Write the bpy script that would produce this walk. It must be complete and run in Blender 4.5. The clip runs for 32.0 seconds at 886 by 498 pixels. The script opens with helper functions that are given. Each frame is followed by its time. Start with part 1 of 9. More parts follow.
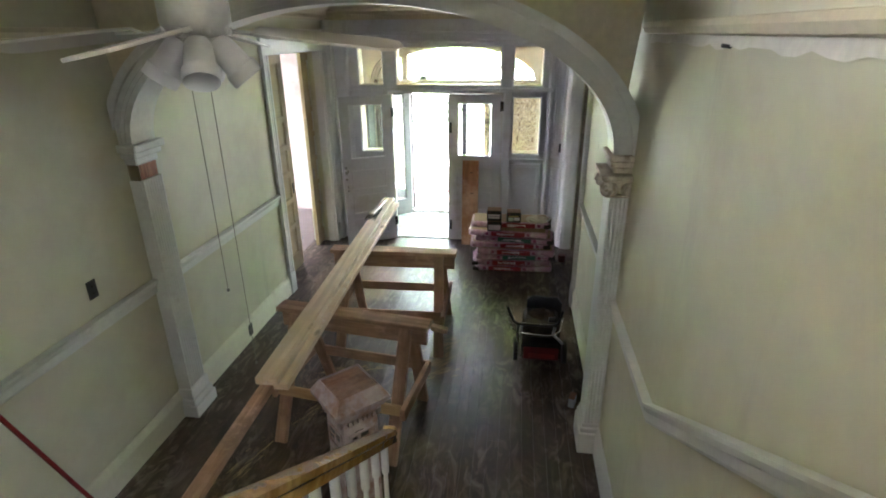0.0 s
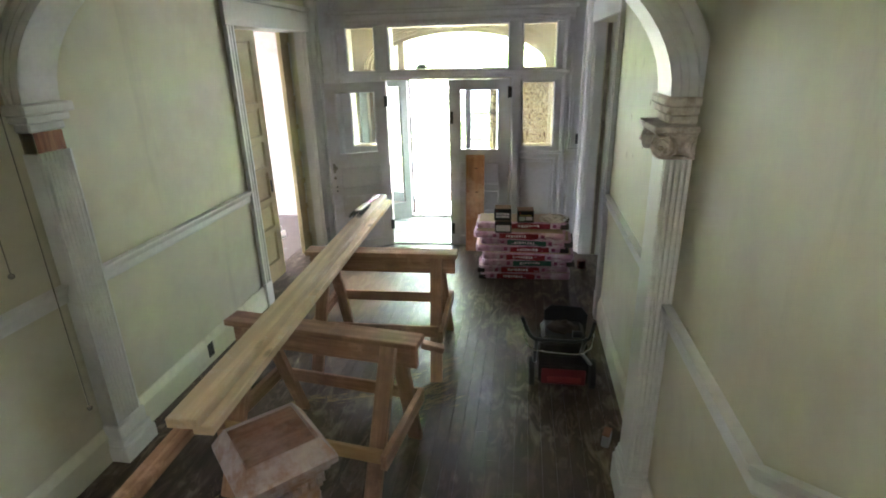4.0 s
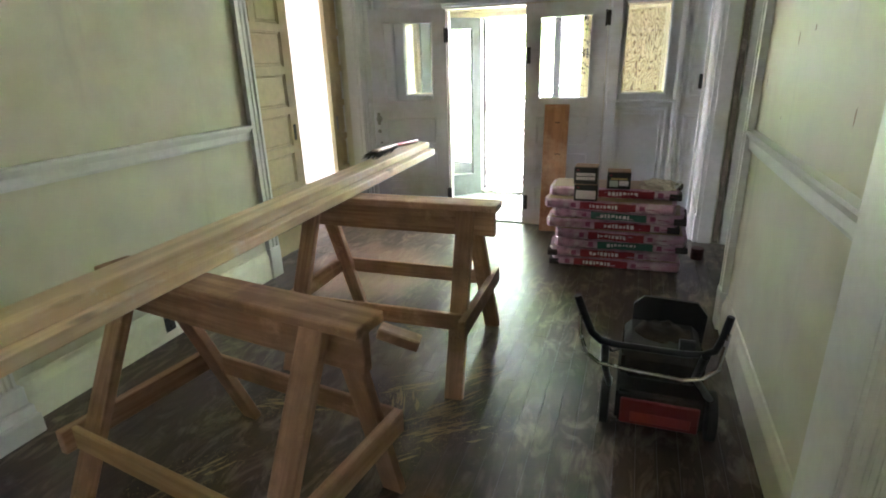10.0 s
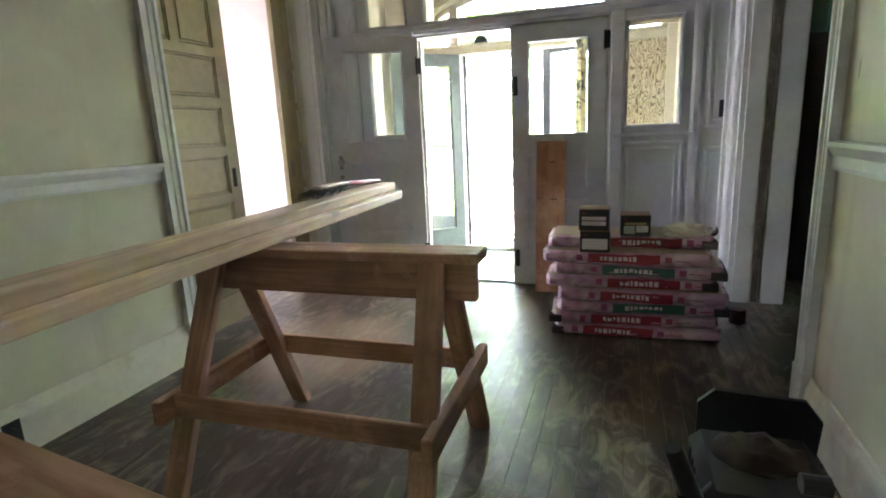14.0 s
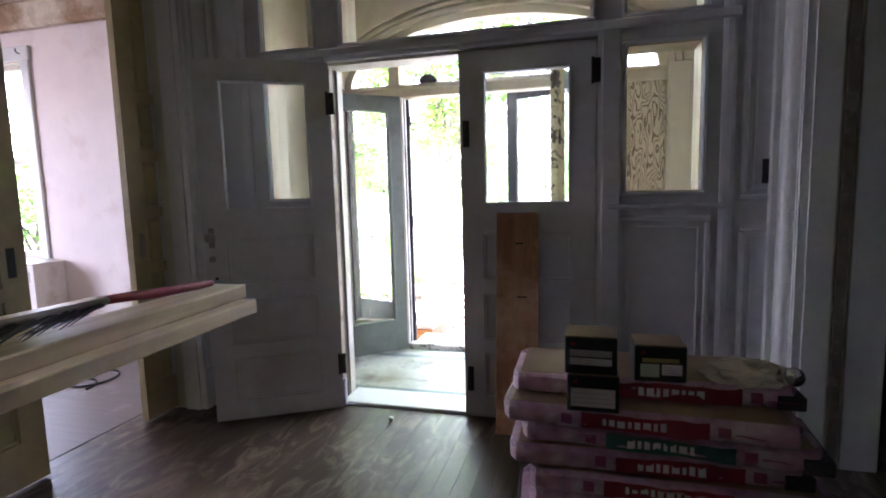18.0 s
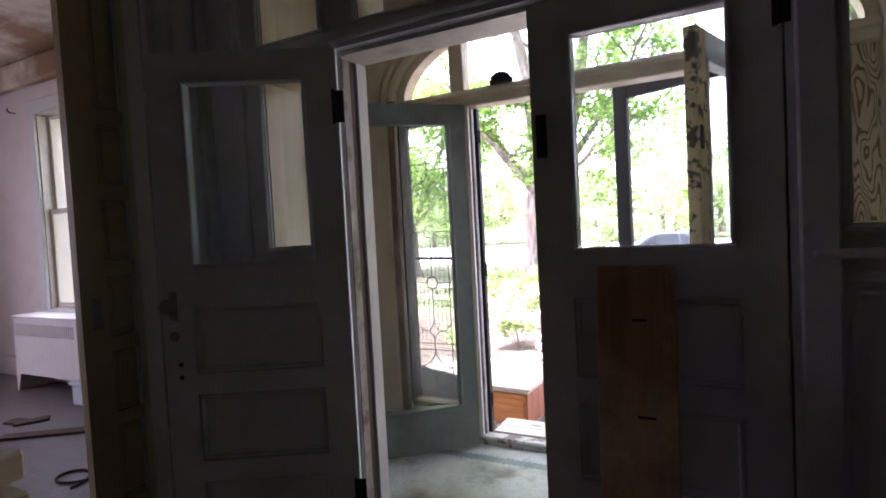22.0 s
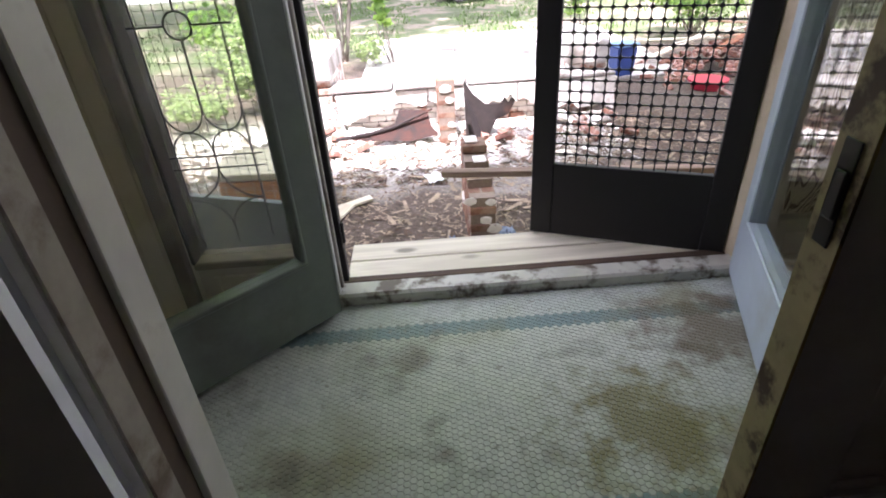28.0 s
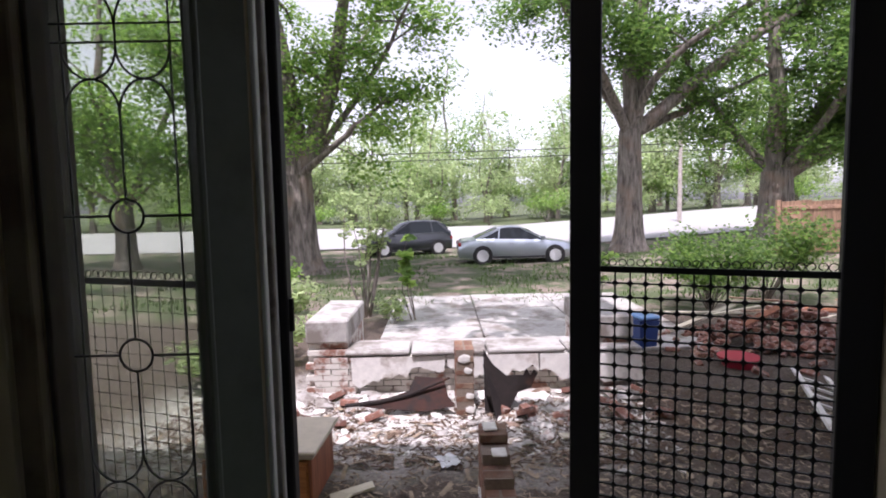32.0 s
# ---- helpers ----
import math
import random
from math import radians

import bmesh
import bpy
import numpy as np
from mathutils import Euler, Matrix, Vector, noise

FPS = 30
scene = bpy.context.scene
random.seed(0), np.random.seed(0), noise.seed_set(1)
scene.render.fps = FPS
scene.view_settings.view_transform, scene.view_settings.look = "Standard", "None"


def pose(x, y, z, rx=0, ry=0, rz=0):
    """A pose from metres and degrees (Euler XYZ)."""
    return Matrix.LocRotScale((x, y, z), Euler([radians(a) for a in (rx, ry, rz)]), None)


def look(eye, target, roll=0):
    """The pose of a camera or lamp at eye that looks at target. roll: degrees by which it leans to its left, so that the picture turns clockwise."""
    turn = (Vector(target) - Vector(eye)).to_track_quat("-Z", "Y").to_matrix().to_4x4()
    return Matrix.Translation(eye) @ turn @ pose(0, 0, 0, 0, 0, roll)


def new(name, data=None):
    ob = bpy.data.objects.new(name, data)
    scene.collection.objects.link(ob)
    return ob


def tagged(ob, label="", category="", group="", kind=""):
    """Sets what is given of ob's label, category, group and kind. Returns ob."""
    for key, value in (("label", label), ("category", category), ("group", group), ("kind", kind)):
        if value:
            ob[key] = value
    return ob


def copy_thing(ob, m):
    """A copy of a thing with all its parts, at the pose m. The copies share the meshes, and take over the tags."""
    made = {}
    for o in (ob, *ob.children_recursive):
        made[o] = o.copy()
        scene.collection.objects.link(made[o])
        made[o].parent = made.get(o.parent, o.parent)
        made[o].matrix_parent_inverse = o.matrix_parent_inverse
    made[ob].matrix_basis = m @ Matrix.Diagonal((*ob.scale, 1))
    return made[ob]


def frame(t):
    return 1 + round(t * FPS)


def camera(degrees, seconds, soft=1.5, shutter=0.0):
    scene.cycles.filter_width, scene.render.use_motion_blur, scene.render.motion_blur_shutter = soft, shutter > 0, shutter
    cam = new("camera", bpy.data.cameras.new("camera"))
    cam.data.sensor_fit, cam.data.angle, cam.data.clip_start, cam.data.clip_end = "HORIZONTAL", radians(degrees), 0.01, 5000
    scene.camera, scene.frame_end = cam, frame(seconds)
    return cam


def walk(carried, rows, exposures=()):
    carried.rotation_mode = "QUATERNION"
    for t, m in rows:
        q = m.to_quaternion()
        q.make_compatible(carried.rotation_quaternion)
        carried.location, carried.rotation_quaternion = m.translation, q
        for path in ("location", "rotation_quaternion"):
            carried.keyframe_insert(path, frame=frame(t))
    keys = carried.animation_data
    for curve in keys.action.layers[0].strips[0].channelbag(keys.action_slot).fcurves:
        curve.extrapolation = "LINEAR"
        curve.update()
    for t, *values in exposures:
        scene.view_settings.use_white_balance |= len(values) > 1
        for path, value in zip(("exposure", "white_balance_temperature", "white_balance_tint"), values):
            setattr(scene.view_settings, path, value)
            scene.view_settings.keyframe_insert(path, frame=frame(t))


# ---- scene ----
cam = camera(79.8, 32.0, soft=1.9)
METRES, EYE, TILT, LEAN, TURN = 8.5, 2.75, 0.0, 0.0, 7.8
ROWS = [
    (0.0, 0.0, 0.0, 0.0, -0.18, -22.26, 0.45),
    (0.5, 0.0016, 0.0111, -0.0052, -0.72, -20.71, 0.74),
    (1.0, -0.0, 0.0216, -0.0129, -1.68, -19.61, 1.07),
    (1.5, -0.0024, 0.0318, -0.0168, -1.94, -19.82, 1.25),
    (2.0, 0.0002, 0.0421, -0.0251, -1.07, -19.54, 0.91),
    (2.5, 0.0064, 0.0548, -0.0328, 0.27, -20.25, 0.42),
    (4.5, 0.0104, 0.0995, -0.0612, 0.6, -20.41, 1.68),
    (5.0, 0.0151, 0.1103, -0.0686, 2.33, -21.24, 1.01),
    (5.5, 0.0169, 0.1219, -0.0745, 3.08, -22.03, 0.98),
    (6.0, 0.0158, 0.1342, -0.0845, 2.37, -21.32, 1.49),
    (6.5, 0.0156, 0.1457, -0.0887, 2.26, -20.78, 1.64),
    (7.0, 0.0198, 0.1564, -0.097, 3.88, -20.31, 1.19),
    (7.5, 0.0274, 0.1668, -0.1045, 6.47, -20.88, 1.1),
    (8.0, 0.0302, 0.1778, -0.1106, 8.33, -21.26, 1.27),
    (8.5, 0.0309, 0.1919, -0.1203, 8.99, -20.5, 1.85),
    (9.0, 0.0328, 0.2058, -0.1273, 8.61, -20.47, 2.11),
    (9.5, 0.0402, 0.2196, -0.1363, 9.96, -19.6, 1.88),
    (10.0, 0.0453, 0.2308, -0.1413, 11.7, -19.46, 1.67),
    (10.5, 0.0462, 0.2404, -0.1457, 11.71, -19.42, 1.68),
    (11.0, 0.0442, 0.2531, -0.1535, 10.42, -18.92, 2.41),
    (11.5, 0.0415, 0.2703, -0.1568, 9.37, -19.8, 2.97),
    (12.0, 0.0444, 0.2835, -0.1596, 11.5, -20.55, 2.74),
    (12.5, 0.048, 0.2925, -0.1608, 14.48, -20.33, 1.9),
    (13.0, 0.0485, 0.3, -0.1645, 13.79, -18.11, 2.04),
    (13.5, 0.0431, 0.3142, -0.171, 11.39, -14.66, 2.57),
    (14.0, 0.0378, 0.3308, -0.1737, 10.44, -12.63, 2.59),
    (14.5, 0.0341, 0.3507, -0.1739, 11.49, -10.56, 2.01),
    (15.0, 0.0318, 0.3704, -0.1723, 11.21, -9.54, 1.34),
    (15.5, 0.0289, 0.3891, -0.1721, 8.67, -8.92, 0.97),
    (17.5, 0.0385, 0.4743, -0.1714, 6.38, -7.53, 1.88),
    (18.0, 0.0421, 0.495, -0.1717, 7.45, -6.48, 1.47),
    (18.5, 0.043, 0.5144, -0.1702, 7.57, -4.84, 1.85),
    (19.0, 0.0449, 0.5312, -0.1687, 8.57, -3.47, 2.18),
    (19.5, 0.049, 0.547, -0.1694, 11.4, -1.79, 1.9),
    (20.0, 0.0557, 0.5636, -0.1673, 15.53, -0.18, 1.06),
    (20.5, 0.0572, 0.5784, -0.1672, 17.92, 0.75, 0.93),
    (21.0, 0.0535, 0.5949, -0.1685, 18.46, 1.73, 1.19),
    (21.5, 0.0474, 0.611, -0.1677, 18.29, 0.97, 1.99),
    (22.0, 0.0425, 0.6281, -0.1708, 18.99, -2.25, 3.02),
    (22.5, 0.0374, 0.6474, -0.1735, 20.76, -5.22, 3.28),
    (23.0, 0.0323, 0.6643, -0.1734, 22.19, -7.39, 2.85),
    (23.5, 0.0244, 0.6764, -0.1756, 20.89, -8.98, 2.78),
    (24.0, 0.0106, 0.6876, -0.1762, 16.54, -11.22, 3.68),
    (24.5, -0.003, 0.699, -0.1784, 11.84, -14.69, 4.25),
    (26.5, -0.0293, 0.7534, -0.1849, 1.76, -23.82, 3.64),
    (27.0, -0.0405, 0.7663, -0.1846, -5.54, -25.51, 3.97),
    (27.5, -0.0455, 0.7794, -0.1867, -10.34, -27.98, 3.54),
    (28.0, -0.0429, 0.7936, -0.1893, -11.01, -30.87, 3.17),
    (28.5, -0.0362, 0.8068, -0.1909, -9.39, -33.82, 3.4),
    (29.0, -0.0308, 0.8182, -0.1913, -7.15, -34.37, 3.85),
    (29.5, -0.0285, 0.8315, -0.1911, -6.79, -33.13, 3.9),
    (30.0, -0.0285, 0.849, -0.1904, -8.85, -30.34, 3.62),
    (30.5, -0.0296, 0.8641, -0.1864, -10.09, -25.44, 3.16),
    (31.0, -0.0306, 0.8687, -0.1802, -9.54, -17.86, 1.57),
    (31.5, -0.0303, 0.8585, -0.1744, -8.73, -10.36, 1.2),
    (32.0, -0.031, 0.8424, -0.1713, -8.19, -4.86, 1.1),
]
EXPOSURES = [(0.0, 6.45, 5600, 23), (5.0, 6.55, 5700, 20), (11.0, 6.75, 5800, 19), (12.0, 6.85, 5800, 20), (13.0, 6.75, 5760, 20), (14.5, 6.0, 5580, 25), (16.0, 5.4, 5480, 29), (18.0, 4.8, 5480, 35), (20.0, 3.85, 5680, 39), (22.0, 3.15, 5680, 42), (23.0, 2.9, 5650, 42), (24.0, 2.85, 5650, 41), (27.0, 2.4, 5850, 33), (29.0, 2.45, 5950, 29), (30.0, 2.15, 5850, 28), (31.0, 1.3, 5620, 33), (32.0, 0.45, 5900, 31)]
walk(cam, [(t, pose(0, 0, EYE, TILT, LEAN, TURN) @ pose(METRES * x, METRES * y, METRES * z, 90 + pitch, roll, yaw)) for t, x, y, z, yaw, pitch, roll in ROWS], EXPOSURES)

# ---- daylight ----
world = bpy.data.worlds.new("sky")
scene.world = world
world.use_nodes = True
wn = world.node_tree.nodes
sky = wn.new("ShaderNodeTexSky")
sky.sky_type, sky.sun_disc = "NISHITA", False
SUN_ELEVATION, SUN_AZIMUTH = radians(68.3), radians(196)  # azimuth clockwise from +y
sky.sun_elevation, sky.sun_rotation = SUN_ELEVATION, SUN_AZIMUTH
sky.dust_density, sky.air_density = 2.5, 1.2
wn["Background"].inputs[1].default_value = 0.29
veil, grey = wn.new("ShaderNodeMix"), wn.new("ShaderNodeRGBToBW")  # thin cloud pales the sky
veil.data_type = "RGBA"
veil.inputs["Factor"].default_value = 0.9
world.node_tree.links.new(sky.outputs[0], grey.inputs[0])
world.node_tree.links.new(sky.outputs[0], veil.inputs["A"])
world.node_tree.links.new(grey.outputs[0], veil.inputs["B"])
world.node_tree.links.new(veil.outputs["Result"], wn["Background"].inputs[0])
sun = new("sun", bpy.data.lights.new("sun", "SUN"))
sun.data.energy, sun.data.angle, sun.data.color = 4.3, radians(0.53), (1.0, 0.95, 0.86)
sun.matrix_world = look((0, 0, 0), (-math.sin(SUN_AZIMUTH) * math.cos(SUN_ELEVATION), -math.cos(SUN_AZIMUTH) * math.cos(SUN_ELEVATION), -math.sin(SUN_ELEVATION)))


def window_light(name, eye, target, width, height, power, colour=(0.86, 0.93, 1.0)):
    """Sky light that enters at a window's opening."""
    lamp = new(name, bpy.data.lights.new(name, "AREA"))
    lamp.data.shape, lamp.data.size, lamp.data.size_y = "RECTANGLE", width, height
    lamp.data.energy, lamp.data.color = power, colour
    lamp.matrix_world = look(eye, target)
    return lamp


# lamp in an unseen stair window, both added to brighten the stair wall
window_light("stair_window_light", (-2.5, -1.45, 3.8), (0.7, 0.9, 1.5), 0.85, 1.5, 3.2, (1.0, 0.97, 0.86))
window_light("parlour_window_light", (-5.8, 8.05, 1.65), (-5.6, 0, 1.4), 0.75, 1.8, 0.9)
# added fill at an unseen side window, aimed through the parlour opening
window_light("parlour_side_light", (-7.35, 5.9, 1.65), (0, 6.4, 0.9), 1.2, 1.8, 2.7, (1.0, 0.98, 0.95))
window_light("entrance_sky_light", (-0.9, 8.26, 1.1), (-0.9, 6.0, 0.5), 1.4, 1.9, 0.12, (1.0, 0.98, 0.94))

# ---- materials ----
def node_mat(name):
    m = bpy.data.materials.new(name)
    m.use_nodes = True
    return m, m.node_tree.nodes, m.node_tree.links, m.node_tree.nodes["Principled BSDF"]


def noise_node(n, l, scale, detail=6, rough=0.6, stretch=(1, 1, 1), seed=0.0, distort=0.0, place="object"):
    """Noise by local place, by world place, or by local place shifted at random from object to object."""
    tc = n.new("ShaderNodeNewGeometry") if place == "world" else n.new("ShaderNodeTexCoord")
    vector = tc.outputs["Position"] if place == "world" else tc.outputs["Object"]
    if place == "shifted":
        info, add = n.new("ShaderNodeObjectInfo"), n.new("ShaderNodeVectorMath")
        mul = n.new("ShaderNodeMath")
        mul.operation, mul.inputs[1].default_value = "MULTIPLY", 31.0
        l.new(info.outputs["Random"], mul.inputs[0])
        l.new(vector, add.inputs[0])
        l.new(mul.outputs[0], add.inputs[1])
        vector = add.outputs[0]
    mp = n.new("ShaderNodeMapping")
    mp.inputs["Scale"].default_value = stretch
    mp.inputs["Location"].default_value = (seed * 3.7, seed * 1.9, seed * 2.3)
    nz = n.new("ShaderNodeTexNoise")
    nz.inputs["Scale"].default_value, nz.inputs["Detail"].default_value, nz.inputs["Roughness"].default_value = scale, detail, rough
    nz.inputs["Distortion"].default_value = distort
    l.new(vector, mp.inputs[0])
    l.new(mp.outputs[0], nz.inputs["Vector"])
    return nz.outputs["Fac"]


def ramp(n, l, fac, stops):
    r = n.new("ShaderNodeValToRGB")
    while len(r.color_ramp.elements) < len(stops):
        r.color_ramp.elements.new(0.5)
    for e, (p, c) in zip(r.color_ramp.elements, stops):
        e.position, e.color = p, (*c, 1) if len(c) == 3 else c
    l.new(fac, r.inputs[0])
    return r.outputs[0]


def mix(n, l, fac, a, b, how="MIX"):
    m = n.new("ShaderNodeMix")
    m.data_type, m.blend_type = "RGBA", how
    for sock, v in ((m.inputs["Factor"], fac), (m.inputs["A"], a), (m.inputs["B"], b)):
        if hasattr(v, "is_linked"):
            l.new(v, sock)
        elif isinstance(v, tuple):
            sock.default_value = (*v, 1)
        else:
            sock.default_value = v
    return m.outputs["Result"]


def bump(n, l, p, height, strength=0.2, distance=0.01):
    b = n.new("ShaderNodeBump")
    b.inputs["Strength"].default_value, b.inputs["Distance"].default_value = strength, distance
    l.new(height, b.inputs["Height"])
    l.new(b.outputs[0], p.inputs["Normal"])


def plain(name, colour, rough=0.5, metal=0.0, vary=0.12, scale=14, bumpy=0.08, stretch=(1, 1, 1), dirt=None, dirt_at=(0.58, 0.72), dirt_scale=2.2, random_amount=0.0, streaks=None):
    """Paint, metal or plastic with two scales of variation and an optional layer of dirt or wear."""
    m, n, l, p = node_mat(name)
    fine = noise_node(n, l, scale, stretch=stretch)
    dark = tuple(c * (1 - vary) for c in colour)
    light = tuple(min(1, c * (1 + vary * 0.7)) for c in colour)
    col = ramp(n, l, fine, [(0.3, dark), (0.7, light)])
    if dirt:
        big = noise_node(n, l, dirt_scale, 8, 0.65, seed=2)
        k = ramp(n, l, big, [(dirt_at[0], (0, 0, 0)), (dirt_at[1], (1, 1, 1))])
        col = mix(n, l, k, col, dirt)
    if streaks:
        run = noise_node(n, l, 3.2, 6, 0.6, (1, 1, 0.12), seed=7)
        col = mix(n, l, ramp(n, l, run, [(0.60, (0, 0, 0)), (0.74, (0.45, 0.45, 0.45))]), col, streaks)
    if random_amount:
        info = n.new("ShaderNodeObjectInfo")
        hsv = n.new("ShaderNodeHueSaturation")
        mr = n.new("ShaderNodeMapRange")
        mr.inputs["To Min"].default_value, mr.inputs["To Max"].default_value = 1 - random_amount, 1 + random_amount
        l.new(info.outputs["Random"], mr.inputs["Value"])
        l.new(mr.outputs[0], hsv.inputs["Value"])
        l.new(col, hsv.inputs["Color"])
        col = hsv.outputs[0]
    l.new(col, p.inputs["Base Color"])
    rr = n.new("ShaderNodeMapRange")
    rr.inputs["To Min"].default_value, rr.inputs["To Max"].default_value = max(0.02, rough - 0.08), min(1, rough + 0.1)
    l.new(fine, rr.inputs["Value"])
    l.new(rr.outputs[0], p.inputs["Roughness"])
    p.inputs["Metallic"].default_value = metal
    if bumpy:
        bump(n, l, p, fine, bumpy, 0.004)
    return m


def lumber(name, light, dark, rough=0.6, along="Y", grain=9.0, knots=True, stain=None):
    """Sawn wood with grain along one local axis, rings, knots and a dirty tone."""
    m, n, l, p = node_mat(name)
    st = {"X": (0.06, 1, 1), "Y": (1, 0.06, 1), "Z": (1, 1, 0.06)}[along]
    g = noise_node(n, l, grain * 5, 4, 0.6, st, distort=0.6, place="shifted")
    g2 = noise_node(n, l, grain, 3, 0.5, st, seed=3, distort=1.5, place="shifted")
    col = ramp(n, l, g, [(0.32, dark), (0.62, light)])
    col = mix(n, l, ramp(n, l, g2, [(0.45, (0, 0, 0)), (0.62, (0.6, 0.6, 0.6))]), col, tuple(c * 0.72 for c in dark))
    if knots:
        v = n.new("ShaderNodeTexVoronoi")
        tc, mp = n.new("ShaderNodeTexCoord"), n.new("ShaderNodeMapping")
        mp.inputs["Scale"].default_value = tuple(6.0 if s == 1 else 2.6 for s in st)
        l.new(tc.outputs["Object"], mp.inputs[0])
        l.new(mp.outputs[0], v.inputs["Vector"])
        v.inputs["Scale"].default_value = 1.0
        k = ramp(n, l, v.outputs["Distance"], [(0.07, (1, 1, 1)), (0.15, (0, 0, 0))])
        col = mix(n, l, k, col, tuple(c * 0.4 for c in dark))
    if stain:
        s = noise_node(n, l, 3.0, 8, 0.7, seed=5, place="shifted")
        col = mix(n, l, ramp(n, l, s, [(0.45, (0, 0, 0)), (0.68, (0.85, 0.85, 0.85))]), col, stain)
        rub = noise_node(n, l, 5.5, 8, 0.75, seed=12, place="shifted")
        col = mix(n, l, ramp(n, l, rub, [(0.56, (0, 0, 0)), (0.70, (0.55, 0.55, 0.55))]), col, tuple(min(0.8, c * 1.5 + 0.04) for c in light))
    info = n.new("ShaderNodeObjectInfo")
    hsv, mr = n.new("ShaderNodeHueSaturation"), n.new("ShaderNodeMapRange")
    mr.inputs["To Min"].default_value, mr.inputs["To Max"].default_value = 0.85, 1.12
    l.new(info.outputs["Random"], mr.inputs["Value"])
    l.new(mr.outputs[0], hsv.inputs["Value"])
    l.new(col, hsv.inputs["Color"])
    l.new(hsv.outputs[0], p.inputs["Base Color"])
    p.inputs["Roughness"].default_value = rough
    bump(n, l, p, g, 0.25, 0.003)
    return m


def glass(name, tint=(0.96, 0.98, 0.97), rough=0.0, film=0.0):
    """Thin glass; film: share of a dusty film that scatters the light."""
    m, n, l, p = node_mat(name)
    out = n["Material Output"]
    tr, gl = n.new("ShaderNodeBsdfTransparent"), n.new("ShaderNodeBsdfGlossy")
    tr.inputs[0].default_value = (*tint, 1)
    gl.inputs["Roughness"].default_value = rough
    lw, pw, fr = n.new("ShaderNodeLayerWeight"), n.new("ShaderNodeMath"), n.new("ShaderNodeMath")
    pw.operation, pw.inputs[1].default_value = "POWER", 4.5
    fr.operation, fr.inputs[1].default_value, fr.inputs[2].default_value = "MULTIPLY_ADD", 0.8, 0.03
    lw.inputs[0].default_value = 0.5
    l.new(lw.outputs["Facing"], pw.inputs[0])
    l.new(pw.outputs[0], fr.inputs[0])
    mx = n.new("ShaderNodeMixShader")
    l.new(fr.outputs[0], mx.inputs[0])
    l.new(tr.outputs[0], mx.inputs[1])
    l.new(gl.outputs[0], mx.inputs[2])
    if film:
        dust, both, sc = n.new("ShaderNodeBsdfTranslucent"), n.new("ShaderNodeMixShader"), noise_node(n, l, 3.0, 8, 0.7)
        k = n.new("ShaderNodeMath")
        k.operation, k.inputs[1].default_value = "MULTIPLY", film * 2
        l.new(sc, k.inputs[0])
        l.new(k.outputs[0], both.inputs[0])
        l.new(mx.outputs[0], both.inputs[1])
        l.new(dust.outputs[0], both.inputs[2])
        l.new(both.outputs[0], out.inputs[0])
        return m
    l.new(mx.outputs[0], out.inputs[0])
    return m


WALL = plain("cream_plaster", (0.58, 0.575, 0.435), 0.55, vary=0.06, scale=5, bumpy=0.05, dirt=(0.50, 0.475, 0.34), dirt_at=(0.50, 0.7), dirt_scale=1.1, streaks=(0.36, 0.355, 0.29))
TRIM = plain("white_gloss_trim", (0.64, 0.655, 0.625), 0.35, vary=0.06, scale=30, bumpy=0.06, dirt=(0.50, 0.49, 0.42), dirt_at=(0.6, 0.78), dirt_scale=2.5)
DOORPAINT = plain("white_door_paint", (0.59, 0.60, 0.64), 0.4, vary=0.06, scale=22, bumpy=0.06, dirt=(0.47, 0.455, 0.43), dirt_at=(0.52, 0.76))
CREAMTRIM = plain("cream_baseboard_paint", (0.66, 0.655, 0.52), 0.4, vary=0.06, scale=20, bumpy=0.06, dirt=(0.46, 0.42, 0.32), dirt_at=(0.56, 0.74), dirt_scale=2.5)
CEILING = plain("buff_ceiling", (0.62, 0.56, 0.42), 0.8, vary=0.1, scale=6, dirt=(0.38, 0.28, 0.17), dirt_at=(0.5, 0.68), dirt_scale=1.6)
STAINED = plain("water_stained_ceiling", (0.62, 0.55, 0.42), 0.85, vary=0.12, scale=9, bumpy=0.3, dirt=(0.27, 0.17, 0.09), dirt_at=(0.44, 0.60), dirt_scale=1.3)
CORNICE = plain("buff_cornice", (0.58, 0.53, 0.38), 0.6, vary=0.1, scale=20)
POCKET = plain("yellowed_door_paint", (0.47, 0.385, 0.21), 0.45, vary=0.1, scale=18, dirt=(0.33, 0.245, 0.12), dirt_at=(0.6, 0.75))
PARLOUR = plain("pinkish_white_plaster", (0.72, 0.64, 0.60), 0.7, vary=0.06, scale=4, dirt=(0.60, 0.48, 0.42), dirt_at=(0.56, 0.75))
VESTIBULE = plain("vestibule_buff_paint", (0.60, 0.51, 0.35), 0.5, vary=0.1, scale=10, dirt=(0.46, 0.36, 0.22), dirt_at=(0.55, 0.72))
SAGE = plain("sage_door_paint", (0.16, 0.185, 0.15), 0.42, vary=0.1, scale=16, dirt=(0.10, 0.105, 0.08), dirt_at=(0.5, 0.7))
PALEBLUE = plain("pale_blue_door_paint", (0.35, 0.415, 0.45), 0.4, vary=0.08, scale=16, dirt=(0.30, 0.32, 0.31))
BLACKWOOD = plain("black_painted_screen_frame", (0.009, 0.0075, 0.0075), 0.62, vary=0.25, scale=30)
BLACKMETAL = plain("black_metal", (0.03, 0.03, 0.03), 0.4, 0.6, vary=0.2)
STEEL = plain("bright_steel", (0.6, 0.6, 0.6), 0.25, 1.0, vary=0.08)
BRASS = plain("aged_brass", (0.45, 0.32, 0.12), 0.35, 1.0, vary=0.25)
